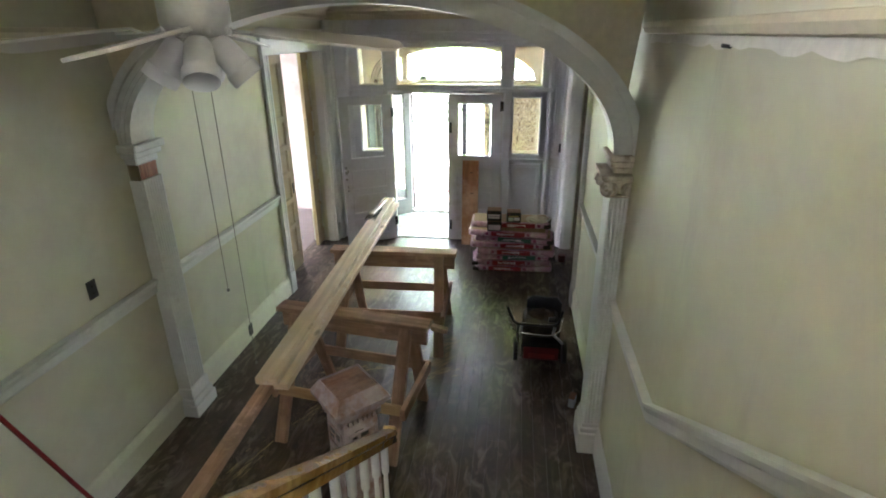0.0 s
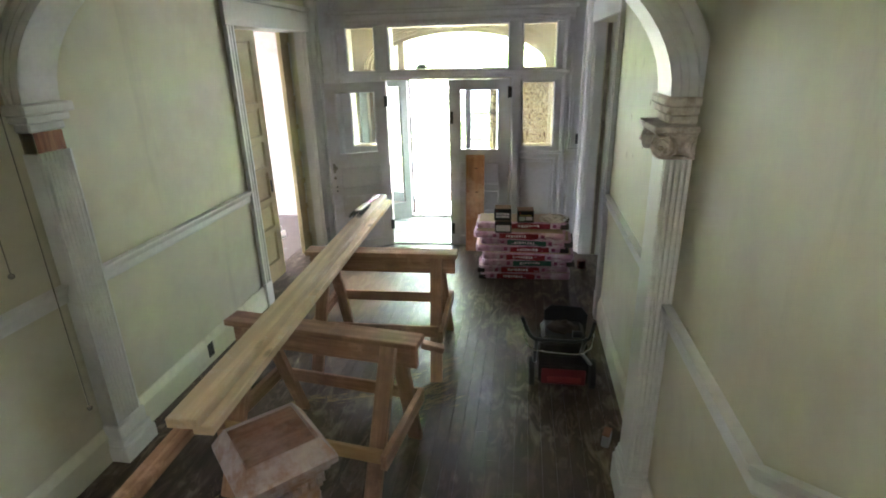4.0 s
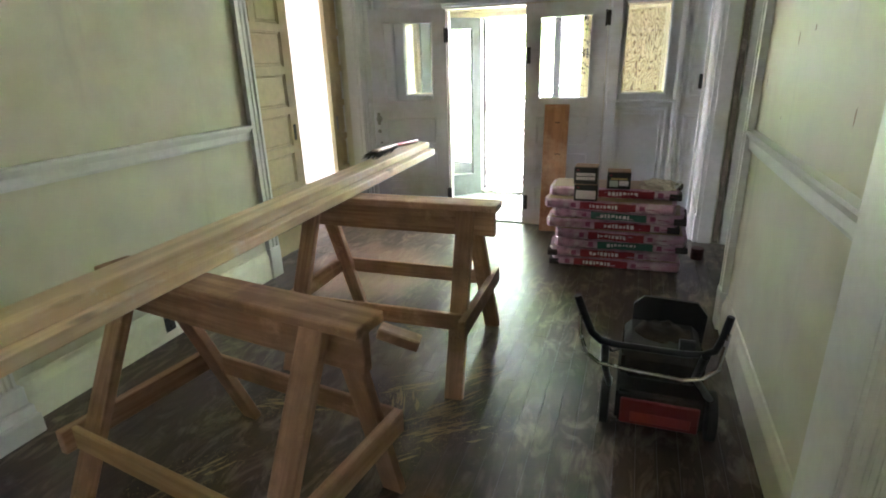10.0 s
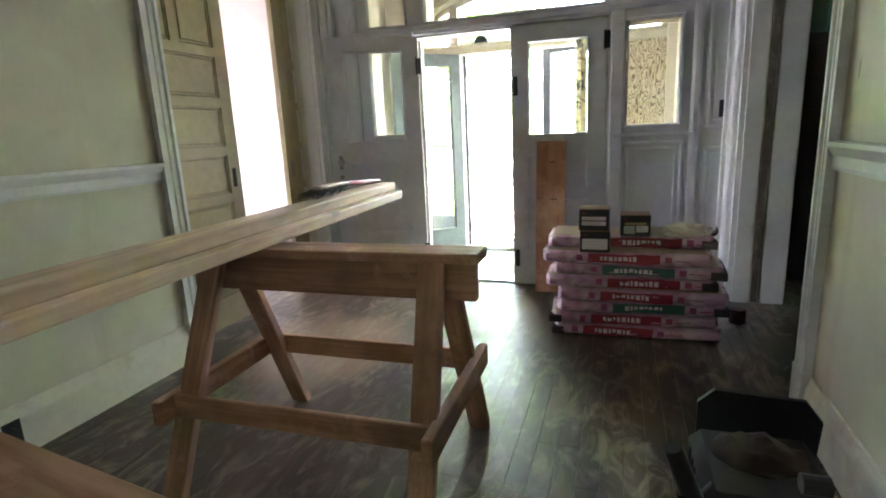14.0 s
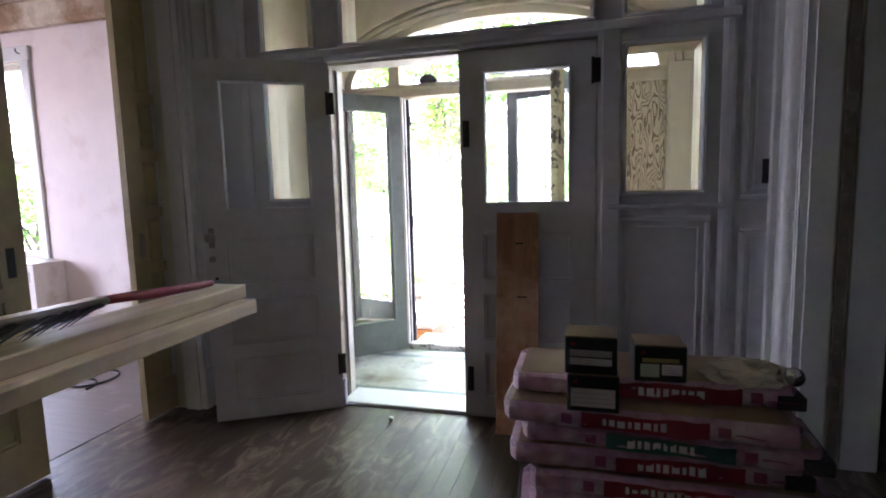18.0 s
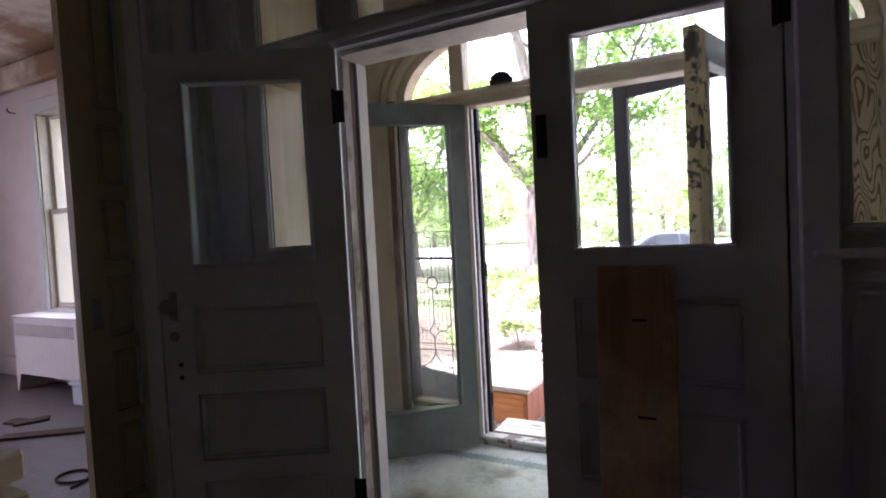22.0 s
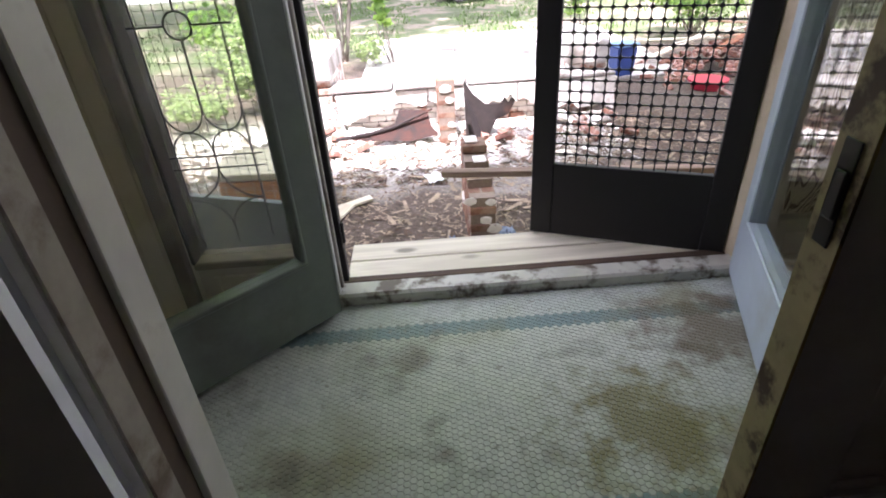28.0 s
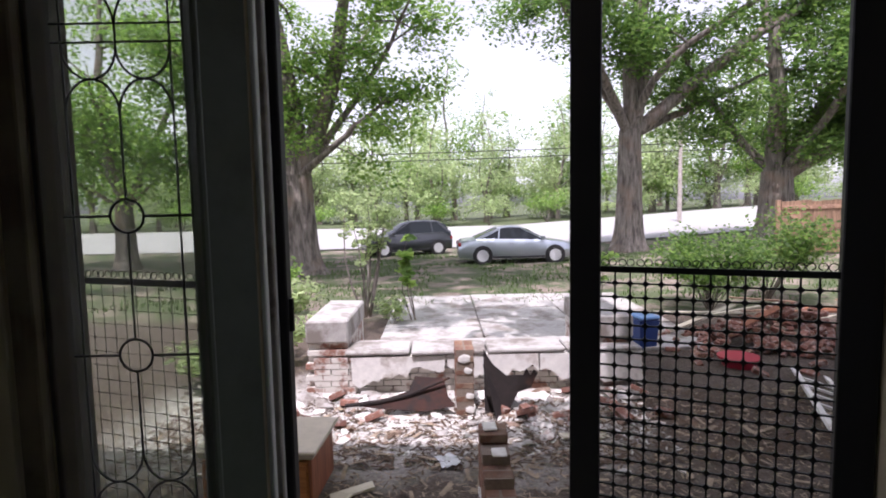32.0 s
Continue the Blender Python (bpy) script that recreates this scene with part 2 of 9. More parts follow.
GLASS = glass("clear_glass", film=0.006)
OLDGLASS = glass("dusty_old_glass", (0.80, 0.82, 0.77), film=0.022)
DARKPLASTIC = plain("black_plastic", (0.018, 0.018, 0.02), 0.4, vary=0.2)

# ---- building blocks ----
def box(bm, x0, x1, y0, y1, z0, z1, bevel=0.0, m=None):
    """One box, its edges rounded by bevel, moved by m."""
    c = ((x0 + x1) / 2, (y0 + y1) / 2, (z0 + z1) / 2)
    made = bmesh.ops.create_cube(bm, size=1, matrix=Matrix.Translation(c) @ Matrix.Diagonal((x1 - x0, y1 - y0, z1 - z0, 1)))
    vs = made["verts"]
    if bevel:
        es = {e for v in vs for e in v.link_edges}
        r = bmesh.ops.bevel(bm, geom=list(es), offset=bevel, segments=1, affect="EDGES")
        vs = list({v for f in r["faces"] for v in f.verts} | {v for v in vs if v.is_valid})
    if m:
        bmesh.ops.transform(bm, matrix=m, verts=vs)
    return vs


def boxes(*items, bevel=0.0):
    bm = bmesh.new()
    for it in items:
        box(bm, *it, bevel=bevel)
    return bm


def rod(bm, a, b, r, seg=12, r2=None):
    """A round bar from a to b."""
    a, b = Vector(a), Vector(b)
    d = b - a
    m = Matrix.Translation((a + b) / 2) @ d.to_track_quat("Z", "Y").to_matrix().to_4x4()
    bmesh.ops.create_cone(bm, cap_ends=True, segments=seg, radius1=r, radius2=r if r2 is None else r2, depth=d.length, matrix=m)


def bar(bm, a, b, w, h, up=(0, 0, 1), bevel=0.003, stretch=0.0):
    """A square-cut timber from a to b, w across and h along up."""
    a, b, up = Vector(a), Vector(b), Vector(up)
    d = (b - a).normalized()
    side = d.cross(up).normalized()
    u = side.cross(d)
    m = Matrix((side, d, u)).transposed().to_4x4()
    m.translation = (a + b) / 2
    L = (b - a).length / 2 + stretch
    box(bm, -w / 2, w / 2, -L, L, -h / 2, h / 2, bevel, m)


def turned(bm, profile, seg=16, m=None):
    """A lathe-turned solid from (radius, height) pairs."""
    rings = []
    for r, z in profile:
        rings.append([bm.verts.new((r * math.cos(2 * math.pi * i / seg), r * math.sin(2 * math.pi * i / seg), z)) for i in range(seg)])
    for a, b in zip(rings, rings[1:]):
        for i in range(seg):
            bm.faces.new((a[i], a[(i + 1) % seg], b[(i + 1) % seg], b[i]))
    bm.faces.new(rings[0][::-1]), bm.faces.new(rings[-1])
    vs = [v for r in rings for v in r]
    if m:
        bmesh.ops.transform(bm, matrix=m, verts=vs)
    return vs


def tube(bm, pts, r, seg=8):
    """A bent round tube along points."""
    pts = [Vector(p) for p in pts]
    rings = []
    side = None
    for i, p in enumerate(pts):
        d = (pts[min(i + 1, len(pts) - 1)] - pts[max(i - 1, 0)]).normalized()
        if side is None:
            side = d.orthogonal().normalized()
        side = (side - d * side.dot(d)).normalized()
        up = d.cross(side)
        rr = r[i] if isinstance(r, (list, tuple)) else r
        rings.append([bm.verts.new(p + rr * (math.cos(2 * math.pi * k / seg) * side + math.sin(2 * math.pi * k / seg) * up)) for k in range(seg)])
    for a, b in zip(rings, rings[1:]):
        for i in range(seg):
            bm.faces.new((a[i], a[(i + 1) % seg], b[(i + 1) % seg], b[i]))
    bm.faces.new(rings[0][::-1]), bm.faces.new(rings[-1])


def prism(bm, outline, axis, lo, hi, m=None):
    """A solid: an outline of (u, v) pairs pushed along an axis. x: (y, z); y: (x, z); z: (x, y)."""
    def at(u, v, w):
        return {"x": (w, u, v), "y": (u, w, v), "z": (u, v, w)}[axis]
    a = [bm.verts.new(at(u, v, lo)) for u, v in outline]
    b = [bm.verts.new(at(u, v, hi)) for u, v in outline]
    k = len(outline)
    fs = [bm.faces.new(a), bm.faces.new(b[::-1])]
    for i in range(k):
        fs.append(bm.faces.new((a[i], b[i], b[(i + 1) % k], a[(i + 1) % k])))
    bmesh.ops.recalc_face_normals(bm, faces=fs)
    if m:
        bmesh.ops.transform(bm, matrix=m, verts=a + b)


def mesh_of(name, bm, material, smooth=False):
    me = bpy.data.meshes.new(name)
    bmesh.ops.recalc_face_normals(bm, faces=bm.faces)
    bm.to_mesh(me)
    bm.free()
    for mt in material if isinstance(material, (list, tuple)) else [material]:
        me.materials.append(mt)
    if smooth:
        me.shade_smooth()
        me.set_sharp_from_angle(angle=radians(38))
    return me


def thing(name, m, label, category, group="", kind=""):
    """An Empty at the thing's base, for its parts."""
    ob = new(name)
    ob.empty_display_size = 0.1
    ob.matrix_basis = m if isinstance(m, Matrix) else pose(*m)
    return tagged(ob, label, category, group, kind)


def part(name, bm, material, parent, label="", smooth=False):
    ob = new(name, mesh_of(name, bm, material, smooth))
    ob.parent = parent
    return tagged(ob, label)


def solid(name, bm, material, label, category, kind="structure", group="", smooth=False):
    """A top-level mesh."""
    return tagged(new(name, mesh_of(name, bm, material, smooth)), label, category, group, kind)


def pierced(bm, axis, lo, hi, u0, u1, z0, z1, holes):
    """A wall across an axis ("x" or "y") from lo to hi, with rectangular holes (u0, u1, z0, z1) through it."""
    us = sorted({u0, u1, *[c for h in holes for c in h[:2] if u0 < c < u1]})
    zs = sorted({z0, z1, *[c for h in holes for c in h[2:] if z0 < c < z1]})

    def at(u, z, w):
        return (w, u, z) if axis == "x" else (u, w, z)

    def full(i, j):
        if not (0 <= i < len(us) - 1 and 0 <= j < len(zs) - 1):
            return False
        u, z = (us[i] + us[i + 1]) / 2, (zs[j] + zs[j + 1]) / 2
        return not any(a < u < b and c < z < d for a, b, c, d in holes)

    def quad(*ps):
        bm.faces.new([bm.verts.new(p) for p in ps])
    for i in range(len(us) - 1):
        for j in range(len(zs) - 1):
            if not full(i, j):
                continue
            a, b, c, d = us[i], us[i + 1], zs[j], zs[j + 1]
            quad(at(a, c, lo), at(b, c, lo), at(b, d, lo), at(a, d, lo))
            quad(at(a, c, hi), at(a, d, hi), at(b, d, hi), at(b, c, hi))
            if not full(i - 1, j):
                quad(at(a, c, lo), at(a, d, lo), at(a, d, hi), at(a, c, hi))
            if not full(i + 1, j):
                quad(at(b, c, lo), at(b, c, hi), at(b, d, hi), at(b, d, lo))
            if not full(i, j - 1):
                quad(at(a, c, lo), at(a, c, hi), at(b, c, hi), at(b, c, lo))
            if not full(i, j + 1):
                quad(at(a, d, lo), at(b, d, lo), at(b, d, hi), at(a, d, hi))
    bmesh.ops.remove_doubles(bm, verts=bm.verts, dist=0.0005)


def frame_strip(bm, axis, w, u0, u1, z0, z1, width=0.02, proud=0.012, bevel=0.004):
    """Four mitre-like strips round a rectangle on a plane, standing proud of it (to the side that proud's sign gives)."""
    lo, hi = min(w, w + proud), max(w, w + proud)
    for a, b, c, d in ((u0, u1, z0, z0 + width), (u0, u1, z1 - width, z1), (u0, u0 + width, z0 + width, z1 - width), (u1 - width, u1, z0 + width, z1 - width)):
        if axis == "y":
            box(bm, a, b, lo, hi, c, d, bevel)
        else:
            box(bm, lo, hi, a, b, c, d, bevel)

# ---- large structure ----
XL, XR, XS = -2.47, 0.70, 0.66      # hall's left and right wall, stair wall
YD, YO = 7.05, 8.20                 # inner door wall, outer door wall
CEIL = 3.13
LOPEN, ROPEN = (5.25, 6.80), (5.30, 6.85)
RISE, RUN, FIRST = 0.182, 0.28, 2.2

bm = bmesh.new()
pierced(bm, "x", XL - 0.32, XL, -3.0, 7.25, 0, 5.6, [(*LOPEN, -0.1, 2.55), (-1.9, -1.0, 3.0, 4.6)])
solid("wall_left", bm, WALL, "cream painted plaster hall wall with a wide pocket door opening and an unseen added stair window", "wall")
bm = bmesh.new()
pierced(bm, "x", XR, XR + 0.32, 3.25, 7.25, 0, 3.4, [(*ROPEN, -0.1, 2.55)])
solid("wall_right", bm, WALL, "cream painted plaster hall wall with a pocket door opening", "wall")
solid("wall_stair", boxes((XS, XS + 0.36, -3.0, 3.245, 0, 5.6)), WALL, "stained cream plaster wall beside the stairs", "wall")
bm = bmesh.new()
box(bm, XL - 0.3, XS + 0.36, -3.2, -3.0, 0, 5.6)
solid("wall_back", bm, WALL, "cream plaster wall behind the stair landing", "wall")

# arch wall between stair hall and hall
AX, AW, ASPRING, ARISE = -0.915, 1.465, 2.11, 0.79


def ellipse(cx, half, spring, rise, steps=40, grow=0.0):
    return [(cx - (half + grow) * math.cos(math.pi * i / steps), spring + (rise + grow) * math.sin(math.pi * i / steps)) for i in range(steps + 1)]


def arch_band(bm, inner, outer, y0, y1):
    """A curved band between two arcs, y0 to y1 deep."""
    k = len(inner)
    rows = [[bm.verts.new((x, y, z)) for x, z in arc] for arc, y in ((inner, y0), (outer, y0), (outer, y1), (inner, y1))]
    for i in range(k - 1):
        for a, b in ((0, 1), (1, 2), (2, 3), (3, 0)):
            bm.faces.new((rows[a][i], rows[a][i + 1], rows[b][i + 1], rows[b][i]))
    for e in (0, k - 1):
        bm.faces.new([r[e] for r in rows])


bm = bmesh.new()
arc = ellipse(AX, AW + 0.012, ASPRING, ARISE + 0.012)
lid = [(XL + (XS - XL) * i / 40, CEIL + 0.1) for i in range(41)]
arch_band(bm, arc, lid, 3.06, 3.24)
box(bm, XL, AX - AW - 0.012, 3.06, 3.24, 0, ASPRING)
box(bm, AX + AW + 0.012, XR, 3.06, 3.24, 0, ASPRING)
solid("wall_arch", bm, CORNICE, "buff plaster wall with a wide elliptical arch", "wall")
arch = thing("hall_arch", (AX, 3.15, 0), "cream painted moulded elliptical arch surround on pilasters", "arch", kind="structure")


def arc0(grow):
    return [(x - AX, z) for x, z in ellipse(AX, AW, ASPRING, ARISE, grow=grow)]


bm = bmesh.new()
arch_band(bm, arc0(0.0), arc0(0.13), -0.115, 0.115)
part("archivolt", bm, TRIM, arch)
for g0, g1, d in ((0.10, 0.15, 0.14), (0.035, 0.05, 0.125), (0.065, 0.075, 0.122)):
    bm = bmesh.new()
    arch_band(bm, arc0(g0), arc0(g1), -d, -0.1)
    part("moulding", bm, TRIM, arch, smooth=True)
    bm = bmesh.new()
    arch_band(bm, arc0(g0), arc0(g1), 0.1, d)
    part("moulding", bm, TRIM, arch, smooth=True)

# inner door wall
TR0, TR1 = 2.115, 2.58
bm = bmesh.new()
pierced(bm, "y", YD, YD + 0.2, XL - 0.3, XR + 0.3, 0, 3.4, [
    (-1.69, -0.175, -0.1, 2.025), (-1.56, -0.21, TR0, TR1), (-2.06, -1.74, TR0, TR1), (-0.04, 0.31, TR0, TR1),
    (-2.06, -1.74, 1.25, 1.965), (-0.037, 0.305, 1.25, 1.965)])
solid("wall_entrance", bm, DOORPAINT, "white painted wooden entrance screen with sidelights and transoms", "wall")

# outer door wall with an arched head
OX, OW, OSPRING, ORISE = -0.90, 1.20, 2.10, 0.50
bm = bmesh.new()
arc = ellipse(OX, OW, OSPRING, ORISE)
lid = [(-2.45 + 3.1 * i / 40, 3.4) for i in range(41)]
arch_band(bm, arc, lid, YO, YO + 0.11)
box(bm, -2.45, OX - OW, YO, YO + 0.11, -0.1, OSPRING)
box(bm, OX + OW, 0.65, YO, YO + 0.11, -0.1, OSPRING)
prism(bm, [(OX + OW, OSPRING), (0.65, OSPRING), (0.65, 3.4)], "y", YO, YO + 0.11)
prism(bm, [(OX - OW, OSPRING), (-2.45, 3.4), (-2.45, OSPRING)], "y", YO, YO + 0.11)
solid("wall_outer_door", bm, VESTIBULE, "buff painted vestibule wall with an arched door opening", "wall")
solid("wall_vestibule_left", boxes((-2.65, -2.40, YD + 0.2, YO, -0.1, 3.4)), VESTIBULE, "buff painted vestibule side wall", "wall")
solid("wall_vestibule_right", boxes((0.60, 0.85, YD + 0.2, YO, -0.1, 3.4)), VESTIBULE, "buff painted vestibule side wall", "wall")
solid("ceiling_vestibule", boxes((-2.40, 0.60, YD + 0.2, YO, 3.2, 3.3)), VESTIBULE, "buff panelled vestibule ceiling", "ceiling")

# rooms at both sides
bm = bmesh.new()
pierced(bm, "y", YO, YO + 0.3, -7.75, -2.65, -0.1, 3.5, [(-6.14, -5.42, 0.72, 2.60)])
solid("wall_parlour_front", bm, PARLOUR, "pinkish white plaster wall with a sash window", "wall")
bm = bmesh.new()
pierced(bm, "x", -7.7, -7.45, 1.5, YO, -0.1, 3.5, [(5.3, 6.5, 0.72, 2.60)])
solid("wall_parlour_side", bm, PARLOUR, "pinkish white plaster side wall", "wall")
solid("wall_parlour_back", boxes((-7.7, XL - 0.32, 1.3, 1.5, -0.1, 3.5)), PARLOUR, "pinkish white plaster back wall", "wall")
solid("ceiling_parlour", boxes((-7.7, XL - 0.32, 1.5, YO, 3.1, 3.3)), STAINED, "heavily water stained buff plaster ceiling", "ceiling")
bm = bmesh.new()
box(bm, 5.1, 5.35, 1.5, YO, -0.1, 3.5)
solid("wall_study_side", bm, SAGE, "grey-green plaster side wall", "wall")
bm = bmesh.new()
pierced(bm, "y", YO, YO + 0.3, 0.85, 5.35, -0.1, 3.5, [(1.6, 2.3, 0.9, 2.6)])
solid("wall_study_front", bm, SAGE, "grey-green plaster wall with a tall window", "wall")
solid("wall_study_back", boxes((1.02, 5.1, 1.3, 1.5, -0.1, 3.5)), SAGE, "grey-green plaster back wall", "wall")
solid("ceiling_study", boxes((1.02, 5.1, 1.5, YO, 3.1, 3.3)), CEILING, "buff plaster ceiling", "ceiling")

# ceilings of hall and stair hall
solid("ceiling_hall", boxes((XL, XR, 3.24, YD, CEIL, CEIL + 0.2)), CEILING, "stained buff plaster ceiling", "ceiling")
solid("ceiling_stair_hall", boxes((XL, -0.55, -3.0, 3.06, CEIL, CEIL + 0.2), (-0.55, XS, 1.3, 3.06, CEIL, CEIL + 0.2)), CEILING, "stained buff plaster ceiling", "ceiling")
solid("ceiling_landing", boxes((XL - 0.3, XS + 0.3, -3.2, 3.3, 5.6, 5.8)), CEILING, "buff plaster ceiling above the stairwell", "ceiling")
solid("floor_upper", boxes((XL, XS, 3.06, 3.3, CEIL + 0.2, 5.6)), WALL, "cream plaster wall above the arch", "wall")


# mouldings: skirting, dado rail, picture rail, cornice
def run_x(bm, face, side, y0, y1, profile):
    """A moulding along y on a wall at x = face; side: +1 stands towards +x. profile: (out, z) pairs."""
    prism(bm, [(face + side * o, z) for o, z in profile], "y", y0, y1)


def run_y(bm, face, side, x0, x1, profile):
    prism(bm, [(face + side * o, z) for o, z in profile], "x", x0, x1)


SKIRT = [(0, 0), (0.024, 0), (0.024, 0.165), (0.018, 0.185), (0.012, 0.2), (0.008, 0.222), (0, 0.225)]
DADO = [(0, 1.065), (0.016, 1.065), (0.02, 1.08), (0.02, 1.118), (0.03, 1.133), (0.042, 1.153), (0.042, 1.168), (0, 1.17)]
STAIRDADO = [(o, z + 0.037) for o, z in DADO]
PICTURE = [(0, 2.735), (0.02, 2.74), (0.035, 2.765), (0.03, 2.785), (0, 2.79)]
CROWN = [(0, 2.90), (0.02, 2.90), (0.03, 2.96), (0.05, 2.965), (0.06, 3.0), (0.11, 3.03), (0.12, 3.06), (0.16, 3.09), (0.17, CEIL), (0, CEIL)]
for name, prof, mat, what in (("baseboard", SKIRT, CREAMTRIM, "cream painted moulded baseboard"), ("dado_rail", DADO, TRIM, "white painted moulded dado rail"),
                              ("picture_rail", PICTURE, CORNICE, "buff painted picture rail")):
    bm = bmesh.new()
    run_x(bm, XL, 1, 3.24, LOPEN[0] - 0.125, prof)
    solid(name, bm, mat, what, "moulding")
    bm = bmesh.new()
    run_x(bm, XL, 1, -3.0, 3.06, prof)
    solid(name, bm, mat, what, "moulding")
    bm = bmesh.new()
    run_x(bm, XR, -1, 3.24, ROPEN[0] - 0.125, prof)
    solid(name, bm, mat, what, "moulding")
KINK = 2.035
SLOPE = 0.626
for name, prof, what in (("dado_rail", STAIRDADO, "white painted dado rail that climbs with the stairs"), ("baseboard", SKIRT, "white painted stair skirting")):
    bm = bmesh.new()
    run_x(bm, XS, -1, KINK, 3.06, prof)
    lean = Matrix.Identity(4)
    lean[2][1] = -SLOPE
    prism(bm, [(XS - o, z) for o, z in prof], "y", KINK - 4.2, KINK, Matrix.Translation((0, 0, SLOPE * KINK)) @ lean)
    solid(name, bm, TRIM, what, "moulding")
bm = bmesh.new()
run_x(bm, XS, -1, 0.2, 3.06, PICTURE)
solid("picture_rail", bm, CORNICE, "peeling buff picture rail", "moulding")
bm = bmesh.new()
run_x(bm, XL, 1, 3.24, YD, CROWN)
run_x(bm, XR, -1, 3.24, YD, CROWN)
run_y(bm, YD, -1, XL, XR, CROWN)
for i in range(80):
    box(bm, XL + 0.04 * i + 0.01, XL + 0.04 * i + 0.03, YD - 0.065, YD - 0.04, 2.925, 2.955)
for i in range(94):
    box(bm, XL + 0.04, XL + 0.065, 3.26 + 0.04 * i, 3.28 + 0.04 * i, 2.925, 2.955)
solid("cornice", bm, CORNICE, "buff plaster cornice with a row of small dentils", "cornice")


# casings of the pocket door openings
def casing(name, x, side, y0, y1, top, label):
    t = thing(name, (x, (y0 + y1) / 2, 0), label, "door frame", kind="structure")
    h = (y1 - y0) / 2
    for s in (-1, 1):
        bm = bmesh.new()
        prof = [(0.0, 0), (0.034, 0), (0.034, 0.02), (0.022, 0.026), (0.022, 0.04), (0.03, 0.046), (0.03, 0.06), (0.022, 0.066), (0.022, 0.085), (0.036, 0.095), (0.036, 0.12), (0, 0.12)]
        prism(bm, [(side * o, s * (h + w)) for o, w in prof], "z", 0.24, top)
        box(bm, min(0, side * 0.042), max(0, side * 0.042), min(s * h, s * (h + 0.125)), max(s * h, s * (h + 0.125)), 0, 0.24, 0.004)
        part("jamb_casing", bm, TRIM, t)
    bm = bmesh.new()
    box(bm, min(0, side * 0.036), max(0, side * 0.036), -h - 0.13, h + 0.13, top, top + 0.2, 0.004)
    box(bm, min(0, side * 0.075), max(0, side * 0.075), -h - 0.17, h + 0.17, top + 0.2, top + 0.245, 0.008)
    part("head_casing", bm, TRIM, t)
    bm = bmesh.new()
    for s in (-1, 1):
        lo, hi = sorted((s * h, s * (h - 0.012)))
        for a, b in ((0.0, 0.1), (0.17, 0.31)):
            box(bm, *sorted((-side * a, -side * b)), lo, hi, 0, top)
    part("jamb_lining", bm, TRIM, t)
    return t


casing("door_frame_left", XL, 1, *LOPEN, 2.55, "white painted fluted casing of the parlour opening")
casing("door_frame_right", XR, -1, *ROPEN, 2.55, "white painted fluted casing of the study opening")


# pocket doors: stiles and rails with many horizontal panels
STEELPULL = plain("dull_steel", (0.34, 0.32, 0.28), 0.45, 0.7, vary=0.2)


def pocket_door(name, y0, y1, x, thick, label, pull_y, top=2.53, paint=None):
    t = thing(name, (x, (y0 + y1) / 2, 0.012), label, "sliding door", kind="structure")
    h = (y1 - y0) / 2
    rails = [0.2, 0.52, 0.58, 0.84, 0.9, 1.16, 1.22, 1.48, 1.54, 1.80, 1.86, top - 0.1]
    cells = [(rails[i], rails[i + 1]) for i in range(0, len(rails), 2)]
    holes = []
    for i, (a, b) in enumerate(cells):
        if i == 5:
            holes += [(-h + 0.11, -0.035, a, b), (0.035, h - 0.11, a, b)]
        else:
            holes.append((-h + 0.11, h - 0.11, a, b))
    bm = bmesh.new()
    pierced(bm, "x", -thick / 2, thick / 2, -h, h, 0, top, holes)
    paint = paint or POCKET
    part("door_body", bm, paint, t)
    for a, b, c, d in holes:
        bm = bmesh.new()
        box(bm, -thick / 2 + 0.019, thick / 2 - 0.019, a, b, c, d)
        for s in (-1, 1):
            frame_strip(bm, "x", s * (thick / 2 - 0.019), a + 0.004, b - 0.004, c + 0.004, d - 0.004, 0.012, s * 0.013, 0.004)
            box(bm, *sorted((s * (thick / 2 - 0.019), s * (thick / 2 - 0.009))), a + 0.024, b - 0.024, c + 0.024, d - 0.024, 0.004)
        part("panel", bm, paint, t)
    bm = bmesh.new()
    for s in (-1, 1):
        box(bm, *sorted((s * (thick / 2 - 0.002), s * (thick / 2 + 0.003))), pull_y - 0.018, pull_y + 0.018, 0.94, 1.07, 0.0015)
    part("flush_pull", bm, BLACKMETAL if y0 < 6.2 else STEELPULL, t, "dark metal flush pull" if y0 < 6.2 else "dull steel flush pull")
    return t


pocket_door("pocket_door", 5.12, 5.99, XL - 0.19, 0.042, "yellowed cream panelled pocket door pulled half out", 0.37)
pocket_door("pocket_door", 6.57, 7.2, XL - 0.19, 0.042, "yellowed cream panelled pocket door barely pulled out", -0.25)


# ---- entrance screen ----
def pane(name, parent, x0, x1, y, z0, z1, m=None):
    p = part(name, boxes((x0, x1, y - 0.002, y + 0.002, z0, z1)), GLASS, parent)
    p.visible_shadow = False
    return p


